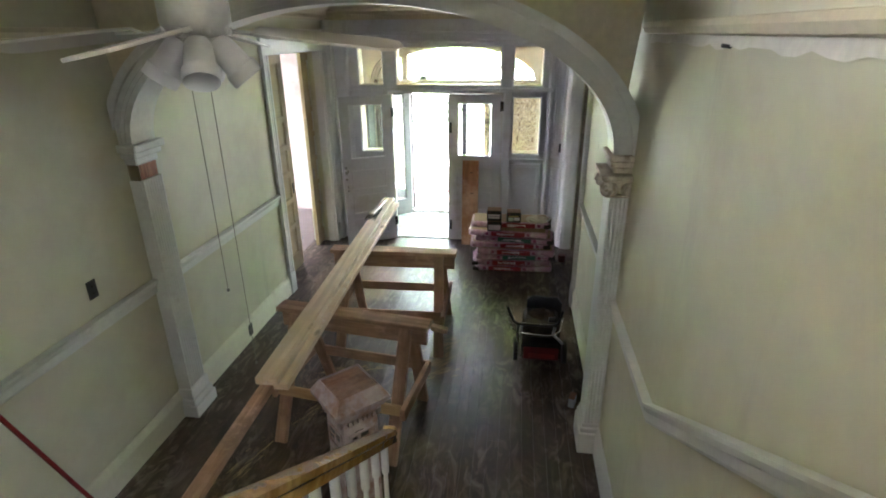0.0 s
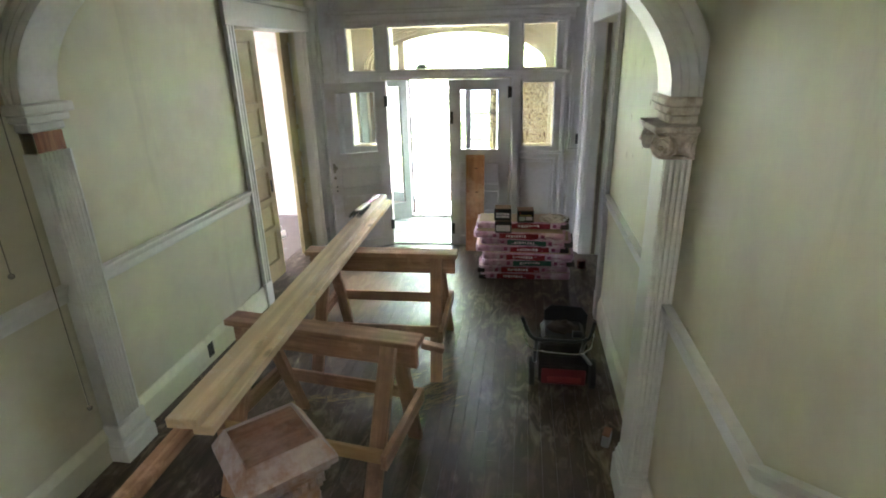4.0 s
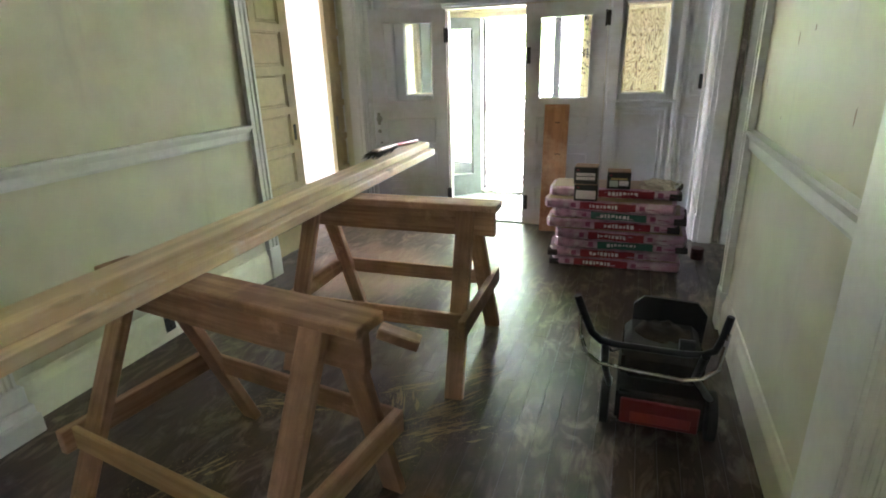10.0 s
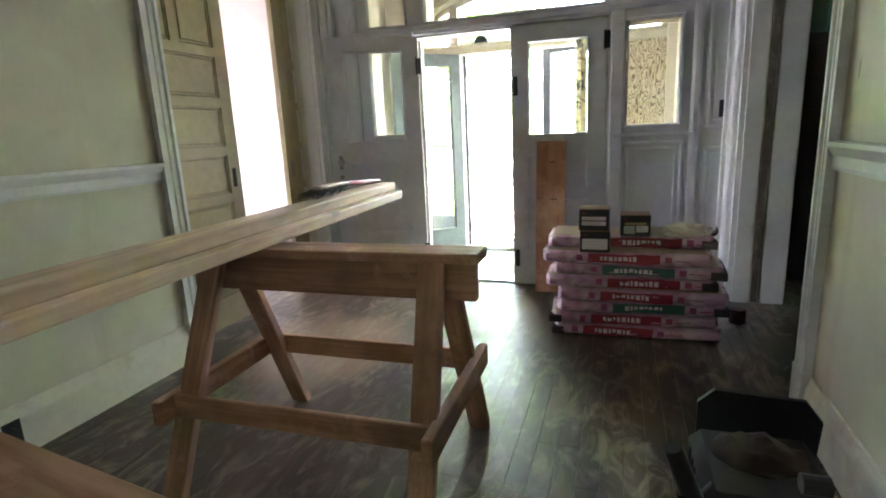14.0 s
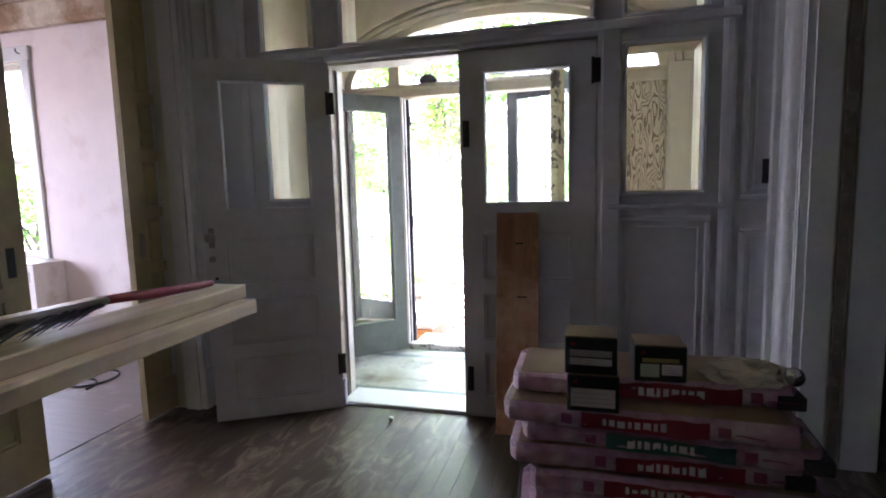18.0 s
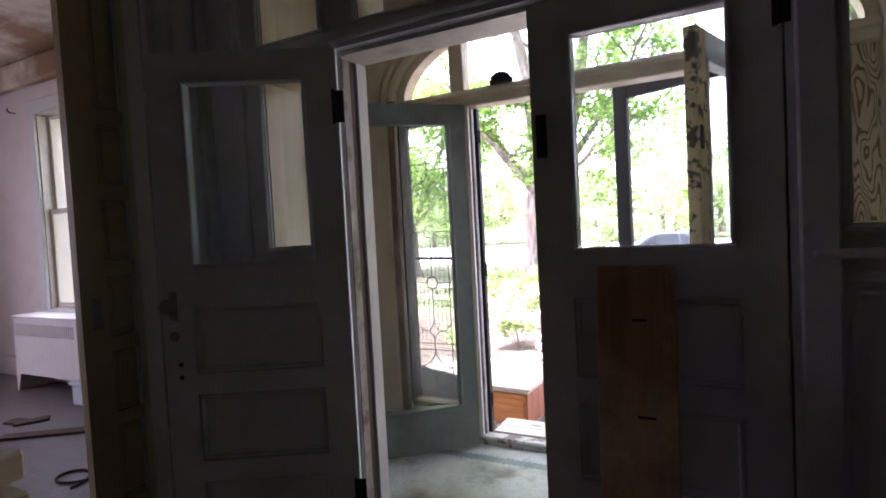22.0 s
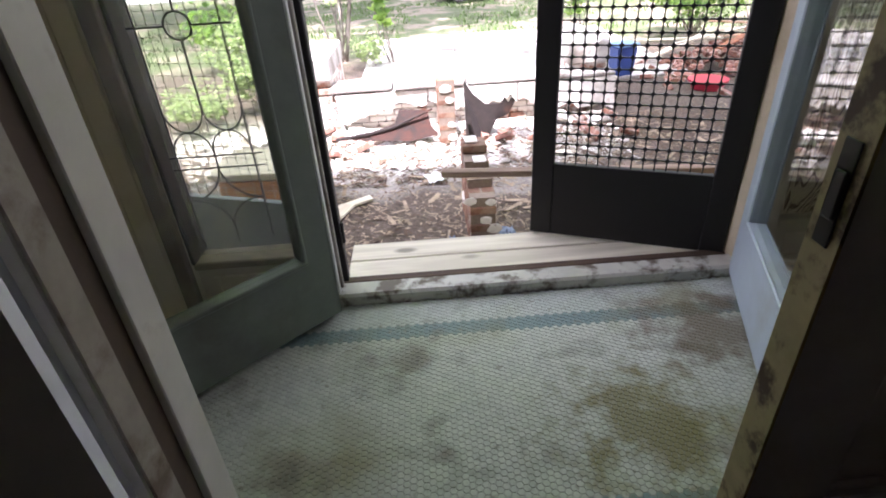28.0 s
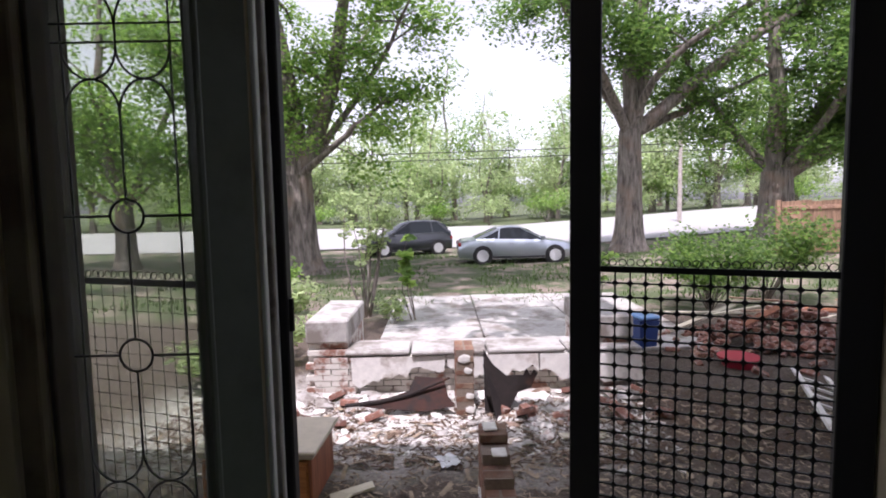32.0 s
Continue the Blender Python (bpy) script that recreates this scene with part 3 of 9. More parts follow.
screen = thing("entrance_screen_trim", (0, YD, 0), "white painted mouldings and panels of the entrance screen", "panelling", kind="structure")
bm = bmesh.new()
for a, b, c, d in ((-1.56, -0.21, TR0, TR1), (-2.06, -1.74, TR0, TR1), (-0.04, 0.31, TR0, TR1), (-0.037, 0.305, 1.25, 1.965), (-2.06, -1.74, 1.25, 1.965)):
    bm = bmesh.new()
    frame_strip(bm, "y", 0.0, a - 0.022, b + 0.022, c - 0.022, d + 0.022, 0.02, -0.014, 0.005)
    part("glazing_moulding", bm, DOORPAINT, screen)
for k, (a, b, c, d) in enumerate(((-0.08, 0.36, 0.2, 1.13), (0.48, 0.77, 0.2, 1.08), (-2.1, -1.7, 0.2, 1.13), (0.48, 0.77, 1.2, 2.5))):
    bm = bmesh.new()
    frame_strip(bm, "y", 0.0, a, b, c, d, 0.028, -0.012, 0.006)
    frame_strip(bm, "y", 0.0, a + 0.05, b - 0.05, c + 0.05, d - 0.05, 0.012, -0.006, 0.003)
    part("wall_panel", bm, DOORPAINT, screen)
for x in (-1.715, -0.11):
    part("post", boxes((x - 0.045, x + 0.045, -0.022, 0.0, 0, 2.06), bevel=0.006), DOORPAINT, screen)
part("transom_rail", boxes((-2.2, 0.46, -0.028, 0.0, 2.045, 2.09), bevel=0.007), DOORPAINT, screen)
part("top_rail", boxes((-2.25, 0.5, -0.03, 0.0, 2.66, 2.72), (-2.28, 0.53, -0.05, 0.0, 2.72, 2.76), (-2.25, 0.5, -0.018, 0, 2.60, 2.64), bevel=0.008), DOORPAINT, screen)
part("sidelight_ledge", boxes((-0.13, 0.42, -0.03, 0.0, 1.165, 1.19), bevel=0.008), DOORPAINT, screen)
part("base", boxes((-0.16, XR, -0.025, 0.0, 0.0, 0.17), (-2.2, -1.62, -0.025, 0.0, 0, 0.17), bevel=0.006), DOORPAINT, screen)
for x in (0.42, -2.2):
    bm = bmesh.new()
    prism(bm, [(x - 0.03, 0), (x - 0.03, -0.012), (x - 0.012, -0.02), (x + 0.012, -0.02), (x + 0.03, -0.012), (x + 0.03, 0)], "z", 0, 2.9)
    part("pilaster_strip", bm, DOORPAINT, screen)
for a, b, c, d in ((-1.56, -0.21, TR0, TR1), (-2.06, -1.74, TR0, TR1), (-0.04, 0.31, TR0, TR1), (-0.037, 0.305, 1.25, 1.965), (-2.06, -1.74, 1.25, 1.965)):
    pane("pane", screen, a, b, 0.1, c, d)
    part("reveal_lining", boxes((a, a + 0.005, 0.012, 0.199, c, d), (b - 0.005, b, 0.012, 0.199, c, d), (a + 0.005, b - 0.005, 0.012, 0.199, c, c + 0.005), (a + 0.005, b - 0.005, 0.012, 0.199, d - 0.005, d)), VESTIBULE, screen, "buff painted reveal")
# corner columns between screen and side walls
for x, s in ((XR, -1), (XL, 1)):
    bm = bmesh.new()
    turned(bm, [(0.062, 0), (0.062, 0.2), (0.05, 0.22), (0.05, 2.6), (0.062, 2.62), (0.062, 2.9)], 20, Matrix.Translation((x + s * 0.03, YD - 0.08, 0)))
    box(bm, *sorted((x, x + s * 0.10)), YD - 0.05, YD, 0, 2.9, 0.004)
    solid("trim", bm, TRIM, "white painted rounded corner column", "moulding", smooth=True)


def glazed_door(name, m, width, height, glass_z, mat, label, panels=((0.12, 0.37), (0.45, 0.71), (0.79, 1.05)), inset=0.135, thick=0.044, edge=None):
    """A door leaf from its hinge along +x, with one pane above panels."""
    t = thing(name, m, label, "door", kind="structure")
    holes = [(inset, width - inset, *glass_z)] + [(inset - 0.02, width - inset + 0.02, a, b) for a, b in panels]
    bm = bmesh.new()
    pierced(bm, "y", -thick / 2, thick / 2, 0.003, width - 0.003, 0.012, height, holes)
    part("door_body", bm, mat, t)
    bm = bmesh.new()
    for s in (-1, 1):
        frame_strip(bm, "y", s * (thick / 2 - 0.004), inset - 0.012, width - inset + 0.012, glass_z[0] - 0.012, glass_z[1] + 0.012, 0.014, s * 0.012, 0.004)
    part("glazing_bead", bm, mat, t)
    for a, b in panels:
        bm = boxes((inset - 0.02, width - inset + 0.02, -thick / 2 + 0.017, thick / 2 - 0.017, a, b))
        for s in (-1, 1):
            frame_strip(bm, "y", s * (thick / 2 - 0.017), inset - 0.017, width - inset + 0.017, a + 0.003, b - 0.003, 0.016, s * 0.012, 0.005)
        part("panel", bm, mat, t)
    pane("pane", t, inset, width - inset, 0.0, *glass_z)
    return t


def hinge(t, x, zs, thick, s=-1):
    for z in zs:
        bm = boxes((x - 0.02, x + 0.02, *sorted((s * thick / 2, s * (thick / 2 + 0.004))), z - 0.06, z + 0.06), bevel=0.001)
        rod(bm, (x + 0.018, s * (thick / 2 + 0.006), z - 0.065), (x + 0.018, s * (thick / 2 + 0.006), z + 0.065), 0.007, 8)
        part("hinge", bm, BLACKMETAL, t, "dark metal hinge")


left_leaf = glazed_door("door_1", pose(-1.625, YD - 0.045, 0, 0, 0, 180 + 29.3), 0.712, 2.005, (1.21, 1.89), DOORPAINT, "white painted half-glazed entrance door standing open into the hall")
bm = boxes((0.653, 0.683, 0.022, 0.025, 1.0, 1.11), bevel=0.001)
turned(bm, [(0.012, 0), (0.012, 0.03), (0.026, 0.04), (0.03, 0.055), (0.024, 0.068), (0.006, 0.072)], 14, pose(0.668, 0.024, 1.06, -90))
turned(bm, [(0.018, 0), (0.018, 0.012), (0.008, 0.014)], 12, pose(0.668, 0.024, 0.94, -90))
part("lock_set", bm, plain("tarnished_lock_metal", (0.30, 0.29, 0.27), 0.38, 0.8, vary=0.3), left_leaf, "tarnished grey knob and keyhole plate", True)
for z in (0.83, 0.78):
    bm = bmesh.new()
    rod(bm, (0.655, 0.0215, z), (0.655, 0.0235, z), 0.009, 12)
    part("screw_hole", bm, DARKPLASTIC, left_leaf, "empty dark screw hole")
right_leaf = glazed_door("door_2", pose(-0.180, YD + 0.025, 0, 0, 0, 180), 0.705, 2.005, (1.21, 1.89), DOORPAINT, "white painted half-glazed entrance door standing closed")
hinge(right_leaf, 0.0, (1.86,), 0.044, 1)
hinge(left_leaf, 0.0, (1.78, 0.28), 0.044, 1)
for z in (1.58, 0.22):
    bm = boxes((0.655, 0.69, 0.022, 0.034, z - 0.07, z + 0.07), bevel=0.003)
    rod(bm, (0.672, 0.038, z - 0.05), (0.672, 0.038, z + 0.06), 0.006, 8)
    part("bolt", bm, BLACKMETAL, right_leaf, "black surface bolt")
EDGEPAINT = plain("peeling_yellow_edge", (0.42, 0.35, 0.19), 0.6, vary=0.2, scale=20, dirt=(0.08, 0.05, 0.03), dirt_at=(0.5, 0.58), dirt_scale=9, bumpy=0.3)
part("door_edge", boxes((0.702, 0.706, -0.0225, 0.0225, 0.012, 2.005)), EDGEPAINT, right_leaf, "bare yellowed meeting edge")
part("edge_plate", boxes((0.706, 0.7085, -0.011, 0.011, 0.85, 0.96), bevel=0.001), BLACKMETAL, right_leaf, "worn mortise lock plate")
part("latch_hole", boxes((0.7085, 0.711, -0.008, 0.008, 0.88, 0.93), bevel=0.002), DARKPLASTIC, right_leaf, "dark latch hole")

JAMBPAINT = plain("dirty_cream_jamb_paint", (0.56, 0.53, 0.46), 0.5, vary=0.08, scale=14, dirt=(0.33, 0.28, 0.21), dirt_at=(0.55, 0.72), dirt_scale=4, bumpy=0.12)
lining = thing("entrance_door_lining", (-0.8875, YD + 0.1, 0), "white painted lining of the entrance doorway", "door frame", kind="structure")
part("jamb", boxes((-0.8025, -0.786, -0.06, 0.098, 0, 2.02)), JAMBPAINT, lining)
part("stop", boxes((-0.786, -0.772, 0.03, 0.098, 0, 2.0), bevel=0.002), JAMBPAINT, lining)
WORNJAMB = plain("worn_jamb_paint", (0.36, 0.31, 0.25), 0.6, vary=0.2, scale=18, dirt=(0.16, 0.11, 0.07), dirt_at=(0.5, 0.66), dirt_scale=7, bumpy=0.2)
part("rabbet", boxes((-0.786, -0.781, -0.055, -0.01, 0, 2.0)), WORNJAMB, lining, "worn tan strip of the jamb")
part("rabbet_edge", boxes((-0.786, -0.783, -0.01, 0.029, 0, 2.0)), plain("dark_brown_jamb", (0.10, 0.065, 0.04), 0.7, vary=0.25, scale=20), lining, "thin dark brown strip of the jamb")
part("jamb", boxes((0.695, 0.7125, -0.06, 0.098, 0, 2.02)), JAMBPAINT, lining)
part("stop", boxes((0.681, 0.695, 0.03, 0.098, 0, 2.0), bevel=0.002), JAMBPAINT, lining)
part("head", boxes((-0.786, 0.695, -0.06, 0.098, 2.008, 2.024)), JAMBPAINT, lining)
solid("door_sill", boxes((-1.665, -0.16, YD + 0.0, YD + 0.24, -0.02, 0.018), bevel=0.006), TRIM, "worn painted wooden threshold", "threshold")

# ---- floors ----
def floor_material():
    m, n, l, p = node_mat("dark_varnished_boards")
    g = noise_node(n, l, 30, 5, 0.6, (1, 0.06, 1), distort=0.5, place="shifted")
    col = ramp(n, l, g, [(0.3, (0.022, 0.013, 0.008)), (0.7, (0.040, 0.025, 0.015))])
    info = n.new("ShaderNodeObjectInfo")
    hsv, mr = n.new("ShaderNodeHueSaturation"), n.new("ShaderNodeMapRange")
    mr.inputs["To Min"].default_value, mr.inputs["To Max"].default_value = 0.92, 1.08
    l.new(info.outputs["Random"], mr.inputs["Value"])
    l.new(mr.outputs[0], hsv.inputs["Value"])
    l.new(col, hsv.inputs["Color"])
    wear = ramp(n, l, noise_node(n, l, 1.7, 9, 0.7, seed=1, distort=0.4, place="world"), [(0.42, (0, 0, 0)), (0.72, (0.8, 0.8, 0.8))])
    col = mix(n, l, wear, hsv.outputs[0], (0.052, 0.035, 0.021))
    film = ramp(n, l, noise_node(n, l, 0.9, 6, 0.6, seed=8, place="world"), [(0.45, (0, 0, 0)), (0.65, (0.3, 0.3, 0.3))])
    col = mix(n, l, film, col, (0.056, 0.043, 0.027))
    # Worn paler boards, brightened further to stand for light from the parlour
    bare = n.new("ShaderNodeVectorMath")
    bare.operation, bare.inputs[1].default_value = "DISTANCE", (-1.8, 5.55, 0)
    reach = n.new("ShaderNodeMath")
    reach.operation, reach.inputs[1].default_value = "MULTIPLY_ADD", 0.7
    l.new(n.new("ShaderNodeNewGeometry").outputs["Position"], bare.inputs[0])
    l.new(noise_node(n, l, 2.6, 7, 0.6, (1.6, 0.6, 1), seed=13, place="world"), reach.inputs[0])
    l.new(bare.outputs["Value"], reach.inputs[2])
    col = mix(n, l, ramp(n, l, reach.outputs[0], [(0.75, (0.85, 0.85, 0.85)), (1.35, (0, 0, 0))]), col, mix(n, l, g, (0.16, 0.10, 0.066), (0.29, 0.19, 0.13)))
    # Olive spots: greenish doorway light on the floor, put into the board colour
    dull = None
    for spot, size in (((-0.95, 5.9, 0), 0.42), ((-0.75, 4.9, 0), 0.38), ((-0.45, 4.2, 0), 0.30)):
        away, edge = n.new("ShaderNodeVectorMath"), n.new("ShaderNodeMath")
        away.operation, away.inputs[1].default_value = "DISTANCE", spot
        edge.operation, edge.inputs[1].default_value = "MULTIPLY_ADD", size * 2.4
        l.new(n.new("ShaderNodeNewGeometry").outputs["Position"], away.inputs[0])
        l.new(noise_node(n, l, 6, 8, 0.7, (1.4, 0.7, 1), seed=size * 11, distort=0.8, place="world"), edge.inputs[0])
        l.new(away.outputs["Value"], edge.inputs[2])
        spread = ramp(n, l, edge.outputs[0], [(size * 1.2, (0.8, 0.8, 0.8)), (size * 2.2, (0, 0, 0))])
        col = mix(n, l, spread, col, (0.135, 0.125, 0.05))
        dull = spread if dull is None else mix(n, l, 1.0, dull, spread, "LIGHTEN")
    dust = ramp(n, l, noise_node(n, l, 4.2, 6, 0.58, (2.0, 0.42, 1), seed=4, distort=0.7, place="world"), [(0.38, (0, 0, 0)), (0.56, (0.13, 0.13, 0.13)), (0.78, (0.42, 0.42, 0.42))])
    col = mix(n, l, dust, col, (0.19, 0.145, 0.10))
    scuff = ramp(n, l, noise_node(n, l, 6.5, 7, 0.62, (1.5, 0.6, 1), seed=11, distort=1.6, place="world"), [(0.48, (0, 0, 0)), (0.66, (0.65, 0.65, 0.65))])
    patch = ramp(n, l, noise_node(n, l, 1.3, 4, 0.5, seed=5, place="world"), [(0.32, (0, 0, 0)), (0.54, (1, 1, 1))])
    col = mix(n, l, mix(n, l, 1.0, scuff, patch, "MULTIPLY"), col, (0.27, 0.215, 0.155))
    l.new(col, p.inputs["Base Color"])
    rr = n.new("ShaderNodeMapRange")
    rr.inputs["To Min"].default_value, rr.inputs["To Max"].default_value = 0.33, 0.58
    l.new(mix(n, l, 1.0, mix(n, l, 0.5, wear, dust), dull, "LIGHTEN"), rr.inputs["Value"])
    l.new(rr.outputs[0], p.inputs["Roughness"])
    p.inputs["Specular IOR Level"].default_value = 0.34
    bump(n, l, p, g, 0.05, 0.002)
    return m


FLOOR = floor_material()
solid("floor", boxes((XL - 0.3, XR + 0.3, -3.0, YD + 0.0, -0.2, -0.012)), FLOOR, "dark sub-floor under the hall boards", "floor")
solid("floor_parlour", boxes((-7.7, XL - 0.32, 1.5, YO, -0.2, 0.0)), plain("grey_dusty_boards", (0.15, 0.125, 0.12), 0.45, vary=0.25, scale=12, stretch=(0.2, 3, 1), dirt=(0.24, 0.22, 0.215)), "dusty grey wooden floor", "floor")
solid("floor_study", boxes((XR + 0.22, 5.1, 1.5, YO, -0.2, -0.003)), FLOOR, "dark wooden floor", "floor")

# ---- stairs ----
STAIRWOOD = lumber("stair_tread_wood", (0.16, 0.085, 0.045), (0.07, 0.035, 0.02), 0.45, "X")
stairs = thing("staircase", (0.03, FIRST, 0), "dark wooden staircase with white risers", "staircase", kind="structure")
for i in range(12):
    y = -RUN * i
    part("tread", boxes((-0.6, 0.606, y - RUN - 0.005, y + 0.03, RISE * (i + 1) - 0.03, RISE * (i + 1)), bevel=0.006), STAIRWOOD, stairs)
    part("riser", boxes((-0.59, 0.606, y - 0.015, y, RISE * i, RISE * (i + 1) - 0.03)), TRIM, stairs)
part("landing", boxes((-0.6, 0.606, -5.1, -RUN * 12, RISE * 12 - 0.03, RISE * 12)), STAIRWOOD, stairs)
bm = bmesh.new()
prism(bm, [(0.02, 0), (0.02, 0.1), (-RUN * 12, RISE * 12 - 0.03), (-5.1, RISE * 12 - 0.03), (-5.1, 0)], "x", -0.62, -0.6)
part("string", bm, TRIM, stairs)

balustrade = thing("balustrade", (-0.50, 1.83, 0.18), "polished brown wooden handrail on white turned balusters", "balustrade")
RAILWOOD = lumber("polished_handrail", (0.36, 0.22, 0.06), (0.22, 0.12, 0.03), 0.22, "Y", knots=False)
bm = bmesh.new()
prof = [(-0.035, -0.03), (-0.03, 0.0), (-0.038, 0.012), (-0.03, 0.032), (0.0, 0.04), (0.03, 0.032), (0.038, 0.012), (0.03, 0.0), (0.035, -0.03)]
lean = Matrix.Identity(4)
lean[2][1] = -0.72
prism(bm, prof, "y", -3.2, 0.0, Matrix.Translation((0, 0, 0.90)) @ lean)
part("handrail", bm, RAILWOOD, balustrade, smooth=True)
part("end_bracket", boxes((-0.03, 0.03, 0.0, 0.018, 0.855, 0.945), bevel=0.008), BRASS, balustrade, "brass end bracket")
for i in range(18):
    y = -0.10 - 0.14 * i
    bm = bmesh.new()
    foot = RISE * (int((FIRST - (1.83 + y)) / RUN + 1)) - 0.18
    top = 0.88 - 0.72 * y - 0.01
    H = top - foot
    turned(bm, [(0.017, 0), (0.017, 0.14 * H), (0.011, 0.16 * H), (0.02, 0.26 * H), (0.022, 0.34 * H), (0.012, 0.5 * H), (0.010, 0.78 * H), (0.017, 0.8 * H), (0.017, H)], 10, Matrix.Translation((0, y, foot)))
    part("baluster", bm, TRIM, balustrade, smooth=True)

NEWELWOOD = lumber("worn_newel_wood", (0.26, 0.13, 0.085), (0.14, 0.06, 0.038), 0.5, "X", stain=(0.44, 0.35, 0.32))
NEWELPAINT = plain("half_stripped_paint", (0.39, 0.325, 0.325), 0.6, vary=0.2, scale=30, dirt=(0.28, 0.17, 0.13), dirt_at=(0.48, 0.6), dirt_scale=9)
newel = thing("newel_post", (-0.668, 1.835, 0, 0, 0, 45), "half-stripped square newel post with a moulded cap", "newel post")
part("shaft", boxes((-0.085, 0.085, -0.085, 0.085, 0.3, 1.2), (-0.1, 0.1, -0.1, 0.1, 0, 0.3), bevel=0.006), NEWELPAINT, newel)
for r in range(4):
    bm = bmesh.new()
    m = pose(0, 0, 0, 0, 0, 90 * r)
    for z0, z1 in ((0.42, 1.0), (1.04, 1.15)):
        frame_strip(bm, "y", -0.085, -0.065, 0.065, z0, z1, 0.014, -0.008, 0.003)
    bmesh.ops.transform(bm, matrix=m, verts=bm.verts)
    part("panel_moulding", bm, NEWELPAINT, newel)
    for i in range(8):
        bm = bmesh.new()
        box(bm, -0.088 + i * 0.0232, -0.088 + i * 0.0232 + 0.013, -0.1, -0.085, 1.2, 1.226)
        bmesh.ops.transform(bm, matrix=m, verts=bm.verts)
        part("dentil", bm, NEWELPAINT, newel)
bm = bmesh.new()
for (h, z0, z1) in ((0.098, 1.226, 1.25), (0.112, 1.25, 1.275)):
    box(bm, -h, h, -h, h, z0, z1, 0.005)
box(bm, -0.130, 0.130, -0.130, 0.130, 1.275, 1.302, 0.005)
slope = [[bm.verts.new((sx * a, sy * a, z)) for sx, sy in ((-1, -1), (1, -1), (1, 1), (-1, 1))] for a, z in ((0.126, 1.3), (0.096, 1.352), (0.093, 1.352), (0.093, 1.33))]
for a, b in zip(slope, slope[1:]):
    for i in range(4):
        bm.faces.new((a[i], a[(i + 1) % 4], b[(i + 1) % 4], b[i]))
part("cap_moulding", bm, NEWELPAINT, newel, "sloping worn lilac-white border of the cap")
bm = boxes((-0.091, 0.091, -0.091, 0.091, 1.302, 1.348), bevel=0.004)
part("cap", bm, NEWELWOOD, newel, "bare wood cap with worn paint")
r6 = random.Random(6)
for turn in (-90, 0):
    bm = bmesh.new()
    for k in range(9):
        x, z, w, h = r6.uniform(-0.045, 0.045), r6.uniform(1.06, 1.15), r6.uniform(0.006, 0.022), r6.uniform(0.004, 0.012)
        box(bm, x - w, x + w, -0.0865, -0.0845, z - h, z + h)
    bmesh.ops.transform(bm, matrix=pose(0, 0, 0, 0, 0, turn), verts=bm.verts)
    part("stain_mark", bm, DARKPLASTIC, newel, "black blotches left on the paint")

# ---- pilasters under the arch ----
def fluted(bm, w, d, z0, z1, flutes, axis):
    """A strip with half-round flutes on its face; outline in plan, pushed up."""
    pts = [(-w / 2, 0.0), (-w / 2, -d)]
    pitch = (w - 0.02) / flutes
    for i in range(flutes):
        a = -w / 2 + 0.01 + i * pitch
        r = pitch * 0.36
        for k in range(6):
            t = math.pi * k / 5
            pts.append((a + pitch / 2 - r * math.cos(t), -d + r * 0.9 * math.sin(t)))
    pts += [(w / 2, -d), (w / 2, 0.0)]
    prism(bm, pts, "z", z0, z1)


def volute(bm, x, y, z, r, depth):
    """A scroll seen from the front (facing -y)."""
    pts = []
    for k in range(44):
        a = k / 43 * 2.6 * 2 * math.pi
        rr = r * (1 - 0.82 * k / 43)
        pts.append((x + rr * math.cos(a), y, z + rr * math.sin(a)))
    tube(bm, pts, [r * 0.17 * (1 - 0.5 * k / 43) for k in range(44)], 6)
    rod(bm, (x, y + 0.003, z), (x, y + depth, z), r * 0.86, 18)
    bmesh.ops.create_uvsphere(bm, u_segments=10, v_segments=6, radius=r * 0.24, matrix=Matrix.Translation((x, y - r * 0.1, z)))


RUSTWOOD = lumber("bare_red_wood_block", (0.33, 0.12, 0.05), (0.17, 0.05, 0.02), 0.6, "Z", knots=False)
pil = thing("pilaster", (0.625, 3.15, 0), "white painted fluted pilaster with a scrolled capital", "pilaster", kind="structure")
part("shaft", boxes((-0.07, 0.07, -0.1, 0.1, 0.24, 1.86)), TRIM, pil)
bm = bmesh.new()
fluted(bm, 0.135, 0.02, 0.24, 1.86, 5, "y")
bmesh.ops.transform(bm, matrix=pose(0, -0.1, 0), verts=bm.verts)
part("fluting", bm, TRIM, pil)
part("plinth", boxes((-0.1, 0.07, -0.145, 0.12, 0, 0.17), (-0.09, 0.07, -0.135, 0.115, 0.17, 0.21), (-0.08, 0.07, -0.125, 0.11, 0.21, 0.245), bevel=0.006), TRIM, pil)
bm = boxes((-0.08, 0.07, -0.125, 0.108, 1.862, 1.876), (-0.078, 0.07, -0.12, 0.105, 1.885, 1.962), (-0.118, 0.07, -0.162, 0.14, 1.962, 1.975), (-0.132, 0.07, -0.176, 0.154, 1.975, 2.0), bevel=0.004)
for x, y, turn in ((-0.095, -0.14, -45), (-0.095, 0.122, -135), (0.045, -0.14, 30)):
    one = bmesh.new()
    volute(one, 0, 0, 0, 0.05, 0.05)
    rod(one, (0.03, 0.012, 0.045), (-0.03, 0.012, 0.045), 0.012, 8)
    bmesh.ops.transform(one, matrix=pose(x, y, 1.912, 0, 0, turn), verts=one.verts)
    me = bpy.data.meshes.new("scroll")
    one.to_mesh(me)
    one.free()
    bm.from_mesh(me)
    bpy.data.meshes.remove(me)
